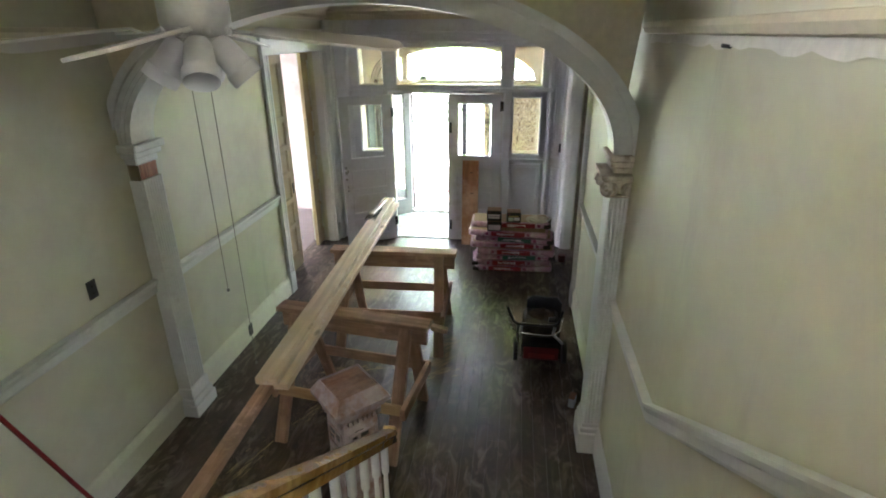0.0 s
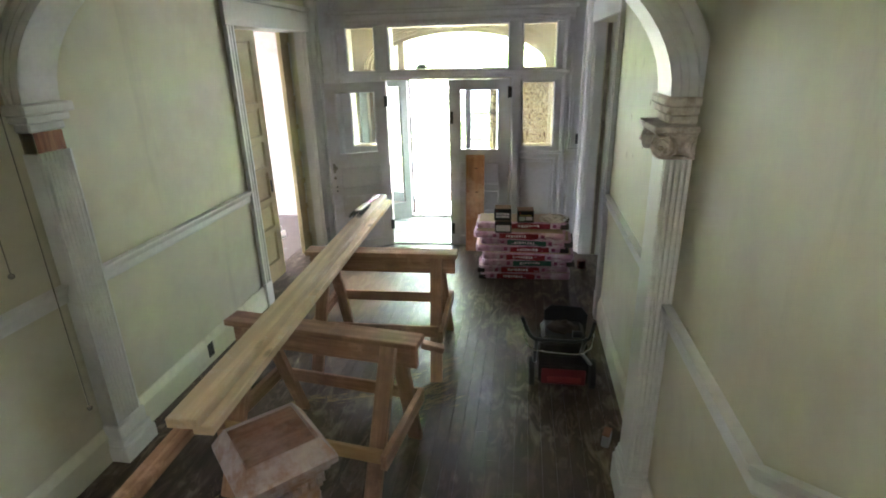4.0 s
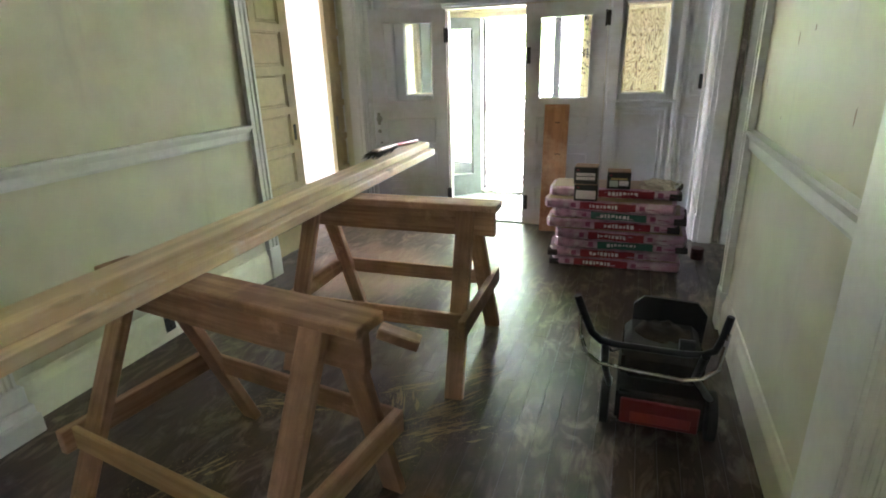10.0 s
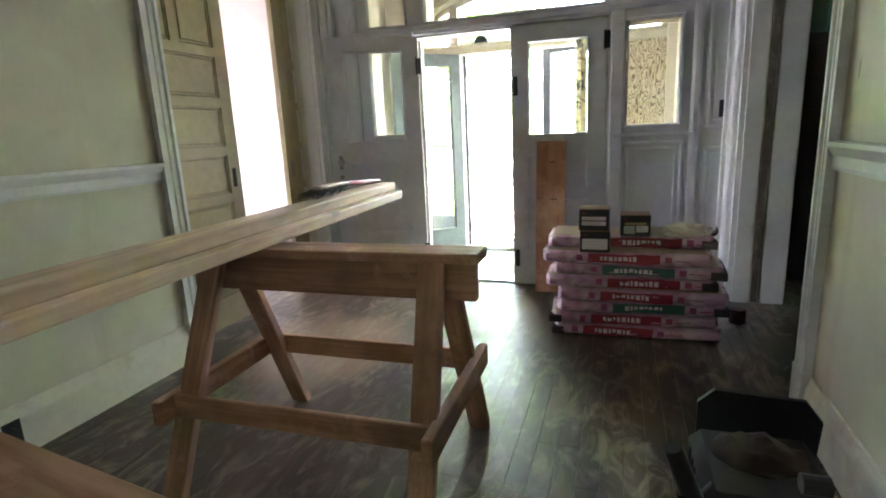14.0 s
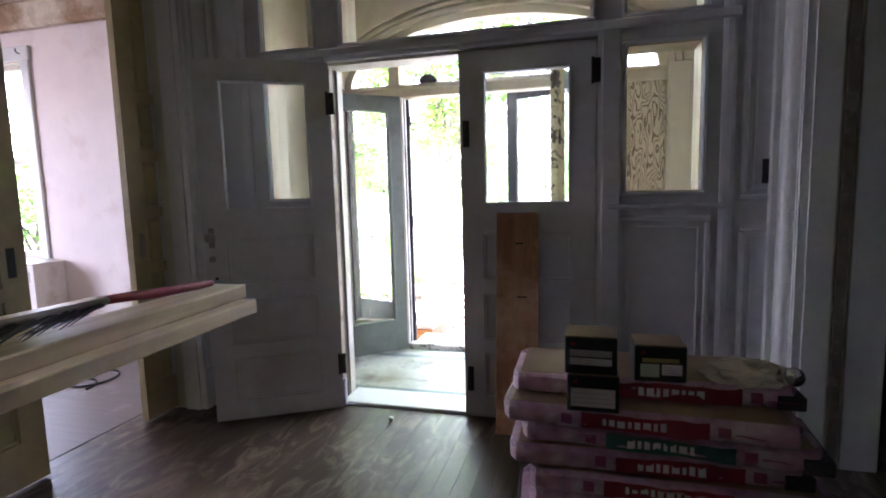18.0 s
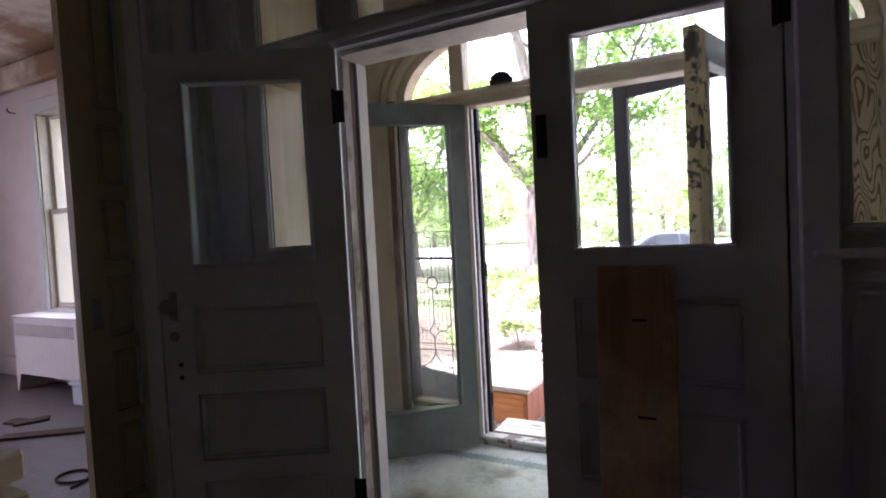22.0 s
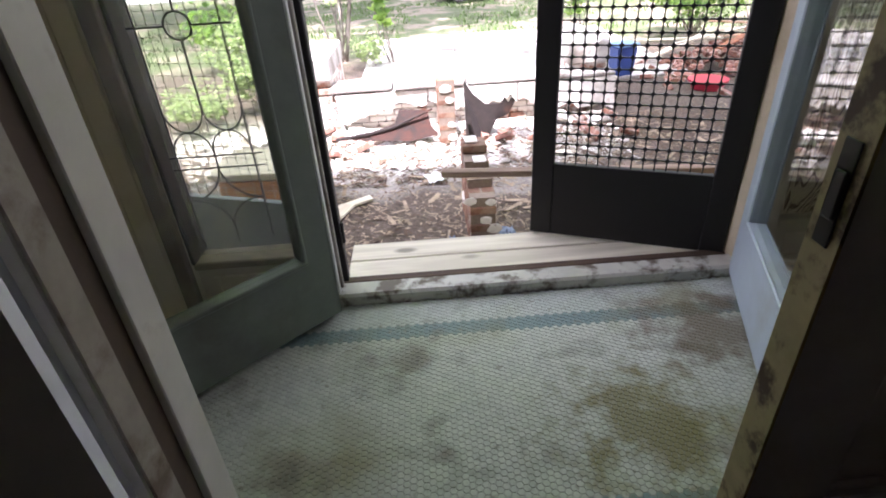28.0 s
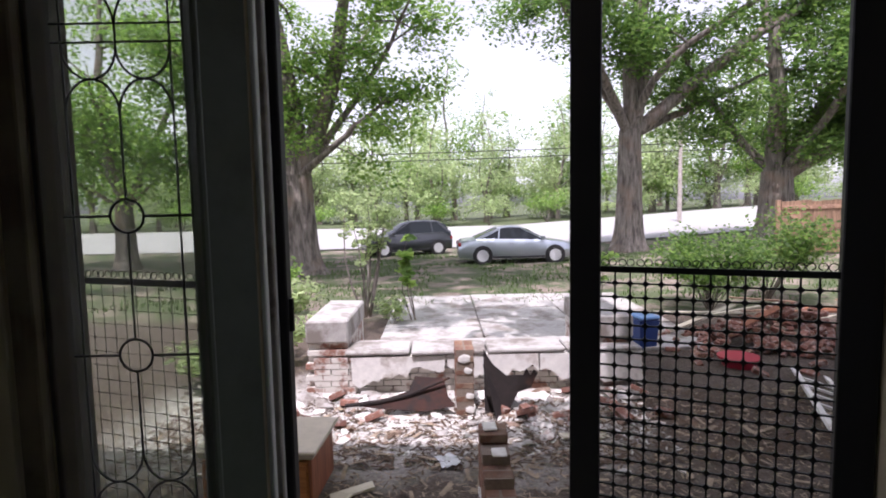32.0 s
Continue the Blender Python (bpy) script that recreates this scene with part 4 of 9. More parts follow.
GRIMY = plain("grimy_chipped_paint", (0.62, 0.56, 0.49), 0.6, vary=0.2, scale=40, bumpy=0.25, dirt=(0.36, 0.29, 0.24), dirt_at=(0.5, 0.64), dirt_scale=12)
part("capital", bm, GRIMY, pil, "grimy chipped scrolled capital")
part("impost", boxes((-0.07, 0.07, -0.12, 0.11, 2.002, 2.04), (-0.085, 0.07, -0.135, 0.115, 2.04, 2.075), (-0.1, 0.07, -0.15, 0.12, 2.075, 2.11), bevel=0.008), GRIMY, pil)

pil = thing("pilaster", (-2.425, 3.15, 0), "white painted fluted pilaster missing its scrolled capital", "pilaster", kind="structure")
part("shaft", boxes((-0.045, 0.035, -0.1, 0.1, 0.24, 1.87)), TRIM, pil)
bm = bmesh.new()
fluted(bm, 0.195, 0.018, 0.24, 1.87, 7, "y")
bmesh.ops.transform(bm, matrix=pose(0.035, 0, 0, 0, 0, 90), verts=bm.verts)
part("fluting", bm, TRIM, pil)
part("plinth", boxes((-0.045, 0.1, -0.135, 0.135, 0, 0.1), (-0.045, 0.085, -0.125, 0.125, 0.1, 0.15), (-0.045, 0.07, -0.115, 0.115, 0.15, 0.245), bevel=0.006), TRIM, pil)
part("core_block", boxes((-0.04, 0.035, -0.09, 0.09, 1.87, 1.975), bevel=0.004), RUSTWOOD, pil, "bare reddish wood block where the capital is missing")
part("impost", boxes((-0.045, 0.045, -0.11, 0.11, 1.975, 2.02), (-0.045, 0.065, -0.135, 0.135, 2.02, 2.06), (-0.045, 0.085, -0.155, 0.155, 2.06, 2.11), bevel=0.008), TRIM, pil)

# ---- sawhorses and the timber on them ----
OLDWOOD = lumber("weathered_lumber", (0.53, 0.33, 0.215), (0.34, 0.185, 0.115), 0.65, "Y", stain=(0.20, 0.12, 0.08))
NEWWOOD = lumber("fresh_pine", (0.86, 0.72, 0.52), (0.75, 0.58, 0.38), 0.45, "Y", stain=(0.68, 0.51, 0.32))

GREYWOOD = lumber("silvered_wood", (0.44, 0.40, 0.35), (0.29, 0.25, 0.22), 0.8, "Y", knots=False)
PALERAIL = lumber("yellowed_pine", (0.60, 0.41, 0.22), (0.46, 0.28, 0.13), 0.6, "Y")


def timber(name, a, b, w, h, mat, parent, up=(0, 0, 1), label=""):
    """A timber as a part of its own axes, so that the grain runs along it."""
    a, b, up = Vector(a), Vector(b), Vector(up)
    d = (b - a).normalized()
    side = d.cross(up).normalized()
    u = side.cross(d)
    bm = bmesh.new()
    L = (b - a).length / 2
    box(bm, -w / 2, w / 2, -L, L, -h / 2, h / 2, 0.004)
    ob = part(name, bm, mat, parent, label)
    m = Matrix((side, d, u)).transposed().to_4x4()
    m.translation = (a + b) / 2
    ob.matrix_basis = m
    return ob


def sawhorse(m, length, feet, top_y, brace, extra):
    """feet: distance out of the feet, (front left, front right, back left, back right); brace: reach of the end braces, front and back."""
    t = thing("sawhorse", m, "weathered brown wooden sawhorse on splayed legs", "sawhorse", "sawhorses in the hall")
    h = length / 2
    timber("top_board", (-h, 0, 0.869), (h, 0, 0.869), 0.132, 0.036, OLDWOOD, t)
    timber("header", (-h + 0.02, 0, 0.782), (h - 0.02, 0, 0.782), 0.04, 0.136, OLDWOOD, t)
    legs = iter(feet)
    for sy in (-1, 1):
        for sx in (-1, 1):
            x, reach = sx * (h - 0.16), next(legs)
            timber("leg", (x + sx * (0.0 if extra else 0.03), sy * reach, 0.0), (x, sy * top_y, 0.85), 0.088, 0.038, OLDWOOD, t, up=(0, sy, 0.38))
    for sx in (-1, 1):
        timber("end_brace", (sx * (h - 0.095), -brace[0], 0.36), (sx * (h - 0.095), brace[1], 0.36), 0.036, 0.09, OLDWOOD, t)
    for sy in (-1, 1):
        out = (feet[0] + feet[1] if sy < 0 else feet[2] + feet[3]) / 2
        y = top_y + (out - top_y) * 0.58 + 0.033
        timber("side_rail", (-h + 0.10, sy * y, 0.36), (h - 0.115, sy * y, 0.36), 0.02, 0.088, PALERAIL if extra and sy < 0 else OLDWOOD, t)
    if extra:
        timber("scrap_block", (h - 0.01, 0.05, 0.83), (h + 0.1, 0.09, 0.79), 0.05, 0.035, OLDWOOD, t)
    return t


sawhorse(pose(-1.107, 3.236, 0, 0, 0, -8.0), 1.17, (0.45, 0.45, 0.37, 0.28), 0.05, (0.36, 0.25), True)
sawhorse(pose(-1.075, 4.455, 0, 0, 0, 1.0), 1.18, (0.40, 0.40, 0.44, 0.40), 0.05, (0.365, 0.365), False)
beam = thing("timber_beam", (0, 0, 0), "pale doubled pine beam lying across two sawhorses", "beam")
beam.matrix_basis = pose(-1.338, 4.035, 0.889, 0, 0, 1.6)
timber("board", (0.012, -1.72, 0.0235), (0.012, 1.715, 0.0235), 0.150, 0.045, NEWWOOD, beam)
timber("board", (-0.022, -1.745, 0.0705), (-0.03, 1.735, 0.0705), 0.132, 0.046, NEWWOOD, beam)
timber("board_extension", (-0.035, -3.1, 0.0235), (-0.03, -1.722, 0.0235), 0.075, 0.044, OLDWOOD, beam, label="darker narrow board running on from the beam")

# ---- shingle bundles ----
WRAP = plain("pink_plastic_wrap", (0.52, 0.30, 0.41), 0.28, vary=0.22, scale=16, bumpy=0.35, dirt=(0.60, 0.48, 0.54), dirt_at=(0.5, 0.62), dirt_scale=7, random_amount=0.12)
REDLABEL = plain("red_label", (0.27, 0.02, 0.04), 0.35, vary=0.12)
GREENLABEL = plain("dark_green_label", (0.04, 0.13, 0.11), 0.35, vary=0.12)
WHITEPRINT = plain("white_print", (0.8, 0.76, 0.76), 0.5, vary=0.05)
PURPLEPRINT = plain("plum_print", (0.30, 0.07, 0.16), 0.4, vary=0.1)
KRAFT = plain("tan_paper_under_film", (0.34, 0.23, 0.14), 0.4, vary=0.2, scale=9, dirt=(0.46, 0.33, 0.24), bumpy=0.25)
SHINGLE = plain("dark_shingle_ends", (0.06, 0.05, 0.05), 0.9, vary=0.4, scale=60)


def bundle(z, dx, dy, turn, seed, label_mat, shift):
    """Soft-edged wrapped pack: a rounded section pushed along x and crumpled, with its label lying on the front."""
    t = thing("shingle_bundle", (0.015 + dx, 6.19 + dy, z, 0, 0, turn), "pink plastic-wrapped bundle of roof shingles in a low pile", "shingle bundle", "pile of shingle bundles")
    L, W, H = 0.475, 0.172, 0.0745
    section = [(-W, 0.012), (-W - 0.004, 0.024), (-W - 0.005, 0.036), (-W - 0.004, 0.048), (-W, 0.062), (-W + 0.02, H), (-0.06, H), (0.06, H), (W - 0.02, H), (W, 0.062), (W, 0.012), (W - 0.02, 0), (-W + 0.02, 0)]

    def crumple(x, y, zz, lift=0.0):
        q = Vector((x * 9, y * 14, zz * 40 + seed * 5))
        k = noise.noise(q) * 0.008 + noise.noise(q * 2.7) * 0.005
        droop = 0.008 * (abs(x) / L) ** 6
        end = 1 - 0.25 * max(0, (abs(x) - L + 0.02) / 0.02)
        return (x, y * end + (k - lift) * (1 if y > 0 else 1) - (0.004 * noise.noise((x * 3, seed, 0)) if y < 0 else 0), max(0.0, min(H, zz + 0.4 * k * (1 if 0.005 < zz < H - 0.005 else 0)) - droop * (zz / H)))

    bm = bmesh.new()
    nx = 40
    rings = [[bm.verts.new(crumple(-L + 2 * L * i / nx + 0.008 * noise.noise((y * 20, zz * 30, seed)) * (i in (0, nx)), y, zz)) for y, zz in section] for i in range(nx + 1)]
    m = len(section)
    for a, b in zip(rings, rings[1:]):
        for k in range(m):
            bm.faces.new((a[k], b[k], b[(k + 1) % m], a[(k + 1) % m]))
    bm.faces.new(rings[0]), bm.faces.new(rings[-1][::-1])
    part("wrapping", bm, WRAP, t, smooth=True)
    part("top_sheet", boxes((-L + 0.03, L - 0.03, -W + 0.022, W - 0.022, H - 0.001, H + 0.0007)), KRAFT, t, "tan paper showing through the top of the wrap")

    def decal(name, x0, x1, z0, z1, mat, lift, label="", owner=t):
        d = bmesh.new()
        k = max(2, int((x1 - x0) / 0.012))
        rows = [[d.verts.new(crumple(x0 + (x1 - x0) * i / k, -W - 0.0045, zz, lift)) for zz in (z0, (z0 + z1) / 2, z1)] for i in range(k + 1)]
        for a, b in zip(rows, rows[1:]):
            for c in range(2):
                d.faces.new((a[c], b[c], b[c + 1], a[c + 1]))
        return part(name, d, mat, owner, label)

    band = decal("label_band", shift - 0.2, shift + 0.2, 0.009, 0.066, label_mat, 0.003, "printed label band")
    x = shift - 0.13
    for k in range(8):
        w = 0.012 + 0.012 * ((k * 7 + seed) % 3) / 2
        decal("print_mark", x, x + w, 0.024, 0.052, WHITEPRINT, 0.0045, "pale printed mark", band)
        x += w + 0.009
    decal("side_mark", shift + 0.225, shift + 0.262, 0.02, 0.056, PURPLEPRINT, 0.003)
    decal("side_mark", shift - 0.268, shift - 0.232, 0.02, 0.056, PURPLEPRINT, 0.003)
    decal("fold", shift + 0.275, min(L - 0.02, shift + 0.36), 0.03, 0.036, PURPLEPRINT, 0.003, "dark crease in the wrap")
    if shift > 0.015:
        part("shingle_end", boxes((L - 0.07, L + 0.016, -W - 0.010, W - 0.02, 0.004, H - 0.022), bevel=0.004), SHINGLE, t, "dark shingle ends showing through the torn wrap")
    elif shift < -0.03:
        part("shingle_end", boxes((-L - 0.016, -L + 0.06, -W - 0.010, W - 0.02, 0.004, H - 0.024), bevel=0.004), SHINGLE, t, "dark shingle ends showing through the torn wrap")
    return t


rng = random.Random(5)
for k in range(8):
    bundle(0.0755 * k, (0.02, 0.0, 0.035, 0.045, -0.03, 0.02, -0.045, -0.03)[k], (rng.random() - 0.5) * 0.035 + (0.115 if k == 7 else 0), (rng.random() - 0.5) * 8, k,
           GREENLABEL if k in (2, 5) else REDLABEL, (-0.10, -0.04, 0.05, -0.02, 0.09, 0.02, 0.0, 0.1)[k])
PILE_TOP = 0.0755 * 8


def nail_box(x, y, z, turn, stickers, strip=None):
    """stickers: x0, x1, z0, z1 and material of each label on the front."""
    t = thing("nail_box", (x, y, z, 0, 0, turn), "black cardboard nail box with white labels on its front", "box", "nail boxes on the shingles")
    part("carton", boxes((-0.085, 0.085, -0.075, 0.075, 0, 0.125), bevel=0.003), DARKPLASTIC, t)
    for x0, x1, z0, z1, mat in stickers:
        sticker = part("label", boxes((x0, x1, -0.0785, -0.0755, z0, z1), bevel=0.0008), mat, t, "pale paper label")
        bm = bmesh.new()
        for k in range(3):
            zz = z0 + (z1 - z0) * (0.22 + 0.26 * k)
            box(bm, x0 + 0.008, x1 - 0.008 - 0.012 * k, -0.0795, -0.0788, zz, zz + 0.0018)
        part("print_bar", bm, GREYPRINT, sticker, "lines of small grey print")
    if strip:
        part("colour_strip", boxes((-0.06, 0.06, -0.0775, -0.0755, *strip)), STRIPYELLOW, t, "dull yellow strip")
    part("emblem", boxes((-0.065, -0.05, -0.0775, -0.0755, 0.098, 0.108)), REDLABEL, t, "small red mark")
    part("lid_flap", boxes((-0.083, 0.083, -0.073, 0.073, 0.125, 0.129)), BROWNCARD, t, "brown card lid")


GREYPRINT = plain("grey_print", (0.42, 0.42, 0.44), 0.6, vary=0.05)
STRIPYELLOW = plain("dull_yellow_print", (0.45, 0.36, 0.14), 0.5, vary=0.1)
BROWNCARD = plain("brown_card", (0.25, 0.16, 0.09), 0.8)
PALEGREEN = plain("pale_green_print", (0.52, 0.60, 0.50), 0.5, vary=0.05)
nail_box(-0.20, 6.075, PILE_TOP - 0.0755, 1, ((-0.072, 0.072, 0.018, 0.082, WHITEPRINT),))
nail_box(-0.205, 6.08, PILE_TOP + 0.054, -1, ((-0.068, 0.068, 0.062, 0.083, WHITEPRINT), (-0.068, 0.068, 0.032, 0.055, WHITEPRINT)))
nail_box(0.025, 6.20, PILE_TOP, 2, ((-0.066, -0.004, 0.018, 0.064, PALEGREEN), (0.004, 0.07, 0.026, 0.064, WHITEPRINT)), (0.07, 0.084))

# ---- plywood board leaning on the closed door ----
PLYBOARD = lumber("orange_plywood", (0.40, 0.19, 0.085), (0.28, 0.12, 0.05), 0.55, "Z", knots=False, stain=(0.58, 0.40, 0.25))
plank = thing("leaning_board", (-0.57, 6.86, 0, -7.0, 0, 1.5), "orange-brown plywood board leaning against the closed door", "board")
part("sheet", boxes((-0.11, 0.11, -0.009, 0.009, 0, 1.165), bevel=0.003), PLYBOARD, plank)
for a, b, z in ((-0.01, 0.03, 1.0), (0.0, 0.05, 0.72)):
    part("slot", boxes((a, b, -0.0105, -0.0095, z, z + 0.008)), BLACKMETAL, plank, "dark slot in the board")

# ---- vestibule ----
outer = thing("outer_door_frame", (OX, YO + 0.07, 0), "buff painted arched door frame with leaded side and fan lights", "door frame", kind="structure")
FR = VESTIBULE
STAINEDSILL = plain("stained_tan_sill", (0.27, 0.21, 0.135), 0.6, vary=0.2, scale=9, dirt=(0.10, 0.065, 0.04), dirt_at=(0.5, 0.64), dirt_scale=6)
GREYSTOP = plain("worn_grey_bead", (0.30, 0.28, 0.24), 0.6, vary=0.2, scale=18, dirt=(0.14, 0.11, 0.08), dirt_at=(0.5, 0.66), dirt_scale=7)
BARECASING = lumber("brown_bare_casing", (0.16, 0.10, 0.055), (0.09, 0.055, 0.03), 0.7, "Z", knots=False, stain=(0.26, 0.21, 0.14))
for x in (-0.785, 0.785):
    part("mullion", boxes((x - 0.055, x + 0.055, -0.06, 0.06, 0.0, 2.0), (x - 0.03, x + 0.03, -0.075, -0.06, 0, 2.0), bevel=0.006), FR, outer)
    h = math.sqrt(1 - (0.785 / OW) ** 2) * ORISE
    part("fan_mullion", boxes((x - 0.045, x + 0.045, -0.05, 0.05, 2.1, 2.1 + h), bevel=0.006), FR, outer)
for k, (y0, y1, d) in enumerate(((-0.055, -0.03, 0.012), (-0.022, -0.004, 0.02), (0.004, 0.03, 0.014))):
    part("stop_bead", boxes((-0.731, -0.731 + d, y0, y1, 0.0, 2.0), bevel=0.003), (TRIM, GREYSTOP, TRIM)[k], outer, "worn greyish stop bead")
part("transom_bar", boxes((-1.2, 1.2, -0.06, 0.06, 2.0, 2.1), (-1.2, 1.2, -0.085, -0.06, 2.055, 2.085), bevel=0.008), FR, outer)
bm = bmesh.new()
arch_band(bm, [(x - OX, z) for x, z in ellipse(OX, OW, OSPRING, ORISE, grow=-0.055)], [(x - OX, z) for x, z in ellipse(OX, OW, OSPRING, ORISE, grow=-0.001)], -0.05, 0.05)
part("arch_frame", bm, FR, outer, smooth=True)
for g0, g1, d in ((0.0, 0.03, 0.1), (0.045, 0.075, 0.115), (0.09, 0.15, 0.13)):
    bm = bmesh.new()
    arch_band(bm, [(x - OX, z) for x, z in ellipse(OX, OW, OSPRING, ORISE, grow=g0)], [(x - OX, z) for x, z in ellipse(OX, OW, OSPRING, ORISE, grow=g1)], -d, -0.07)
    part("arch_moulding", bm, FR, outer, smooth=True)
part("side_casing", boxes((-OW - 0.15, -OW - 0.05, -0.088, -0.07, 0, 2.1), (-OW - 0.13, -OW - 0.062, -0.096, -0.088, 0, 2.1), bevel=0.004), FR, outer)
part("side_strip", boxes((-OW - 0.05, -OW + 0.002, -0.1, -0.07, 0, 2.1), bevel=0.004), BARECASING, outer, "brown bare wood strip beside the leaded light")
part("side_casing", boxes((OW, OW + 0.15, -0.088, -0.07, 0, 2.1), (OW + 0.012, OW + 0.13, -0.096, -0.088, 0, 2.1), bevel=0.004), FR, outer)
part("sidelight_reveal", boxes((-1.199, -1.185, -0.069, 0.055, 0.215, 2.0), bevel=0.003), lumber("dark_bare_reveal", (0.06, 0.035, 0.02), (0.03, 0.018, 0.01), 0.75, "Z", knots=False), outer, "brown bare wood reveal")
for s in (-1, 1):
    a, b = sorted((s * 0.84, s * 1.2))
    bm = boxes((a, b, -0.04, 0.04, 0.0, 0.185), bevel=0.004)
    frame_strip(bm, "y", -0.04, a + 0.05, b - 0.05, 0.04, 0.15, 0.018, -0.01, 0.003)
    part("sidelight_base", bm, FR, outer)
    part("sidelight_sill", boxes((a, b, -0.06, 0.04, 0.185, 0.215), bevel=0.005), FR if s > 0 else STAINEDSILL, outer)


def fan_glass(x0, x1, name):
    """A pane under the arch between two uprights."""
    bm = bmesh.new()
    k = 14
    pts = [(x0, 2.1), (x1, 2.1)]
    for i in range(k + 1):
        x = x1 + (x0 - x1) * i / k
        u = min(1, abs(x) / (OW - 0.055))
        pts.append((x, 2.1 + max(0.002, (ORISE - 0.055) * math.sqrt(max(0, 1 - u * u)))))
    prism(bm, pts, "y", -0.002, 0.002)
    p = part(name, bm, GLASS, outer)
    p.visible_shadow = False


fan_glass(-1.14, -0.83, "fan_pane")
fan_glass(-0.74, 0.74, "fan_pane")
fan_glass(0.83, 1.14, "fan_pane")
LEAD = plain("lead_came", (0.10, 0.10, 0.10), 0.45, 0.7, vary=0.2)


def came(bm, pts, r=0.0032):
    tube(bm, [(x, -0.003, z) for x, z in pts], r, 5)


def arc_pts(cx, cz, rx, rz, a0, a1, k=14):
    return [(cx + rx * math.cos(radians(a0 + (a1 - a0) * i / k)), cz + rz * math.sin(radians(a0 + (a1 - a0) * i / k))) for i in range(k + 1)]


pane("leaded_pane", outer, -1.2, -0.84, 0.0, 0.215, 2.0).data.materials[0] = OLDGLASS
sx, hw, mid = -1.942 - OX, 0.15, 1.119
cames = thing("leaded_sidelight", (OX + sx, YO + 0.07, mid), "leaded sidelight with lancet loops and two small rings", "leaded light", kind="structure")
for z in (-0.161, 0.161):
    bm = bmesh.new()
    came(bm, arc_pts(0, z, 0.038, 0.038, 0, 360, 24))
    part("ring", bm, LEAD, cames)
    for s in (-1, 1):
        bm = bmesh.new()
        came(bm, [(s * 0.036, z), (s * hw, z)])
        part("bar", bm, LEAD, cames)
for s in (-1, 1):
    bm = bmesh.new()
    came(bm, [(s * (hw - 0.03), -0.84), (s * (hw - 0.03), 0.84)], 0.0026)
    part("border", bm, LEAD, cames)
hb = hw - 0.03
for zz in ((-0.123, 0.123), (0.199, 0.39), (-0.39, -0.199), (0.535, 0.575), (-0.575, -0.535), (0.80, 0.86), (-0.86, -0.80)):
    bm = bmesh.new()
    came(bm, [(0, zz[0]), (0, zz[1])], 0.0028)
    part("stem", bm, LEAD, cames)
for v in (-1, 1):
    for s in (-1, 1):
        for cx, cz, rx, rz, a0, a1 in ((hb / 2, 0.39, hb / 2, 0.075, 0, 180), (hb / 2, 0.535, hb / 2, 0.07, 180, 360), (hb, 0.575, hb, 0.12, 90, 180), (hb, 0.80, hb, 0.105, 180, 270)):
            bm = bmesh.new()
            came(bm, [(s * x, v * z) for x, z in arc_pts(cx, cz, rx, rz, a0, a1)], 0.0028)
            part("loop", bm, LEAD, cames)
    for z in (0.545, 0.585):
        bm = bmesh.new()
        came(bm, [(-hw, v * z), (hw, v * z)], 0.0026)
        part("bar", bm, LEAD, cames)
fan_cames = thing("leaded_fanlight", (OX, YO + 0.07, 2.1), "curved lead bars of the fanlight", "leaded light", kind="structure")
for cx in (-0.6, -0.2, 0.2, 0.6):
    for s in (-1, 1):
        bm = bmesh.new()
        top = ORISE * math.sqrt(1 - (cx / OW) ** 2) - 0.06
        came(bm, [(cx + s * 0.2 * math.sin(t * math.pi / 2), top * t) for t in [i / 10 for i in range(11)] if abs(cx + s * 0.2 * math.sin(t * math.pi / 2)) < 0.74], 0.003)
        part("bar", bm, LEAD, fan_cames)
for cx in (-0.98, 0.98):
    for a in (35, 62):
        bm = bmesh.new()
        s = 1 if cx < 0 else -1
        came(bm, [(cx + s * 0.15 - s * 0.26 * t * math.cos(radians(a)), 0.26 * t * math.sin(radians(a))) for t in (0, 0.4, 0.8)], 0.003)
        part("bar", bm, LEAD, fan_cames)
# plywood filling the other sidelight


def plywood_material():
    m, n, l, p = node_mat("wild_grain_plywood")
    tc, mp = n.new("ShaderNodeTexCoord"), n.new("ShaderNodeMapping")
    mp.inputs["Scale"].default_value = (5.2, 1, 1.25)
    nz = n.new("ShaderNodeTexNoise")
    nz.inputs["Scale"].default_value, nz.inputs["Detail"].default_value = 1.6, 2.5
    l.new(tc.outputs["Object"], mp.inputs[0])
    l.new(mp.outputs[0], nz.inputs["Vector"])
    mul = n.new("ShaderNodeMath")
    mul.operation = "MULTIPLY"
    mul.inputs[1].default_value = 150
    sn = n.new("ShaderNodeMath")
    sn.operation = "SINE"
    l.new(nz.outputs["Fac"], mul.inputs[0])
    l.new(mul.outputs[0], sn.inputs[0])
    l.new(ramp(n, l, sn.outputs[0], [(0.0, (0.62, 0.50, 0.31)), (0.40, (0.55, 0.43, 0.25)), (0.68, (0.20, 0.13, 0.07))]), p.inputs["Base Color"])
    p.inputs["Roughness"].default_value = 0.7
    bump(n, l, p, sn.outputs[0], 0.15, 0.002)
    return m


PLYWILD = plywood_material()
solid("boarded_sidelight", boxes((OX + 0.84, OX + 1.2, YO + 0.05, YO + 0.062, 0.215, 2.0)), PLYWILD, "plywood sheet with bold wavy grain boarding up a sidelight", "plywood sheet", kind="")

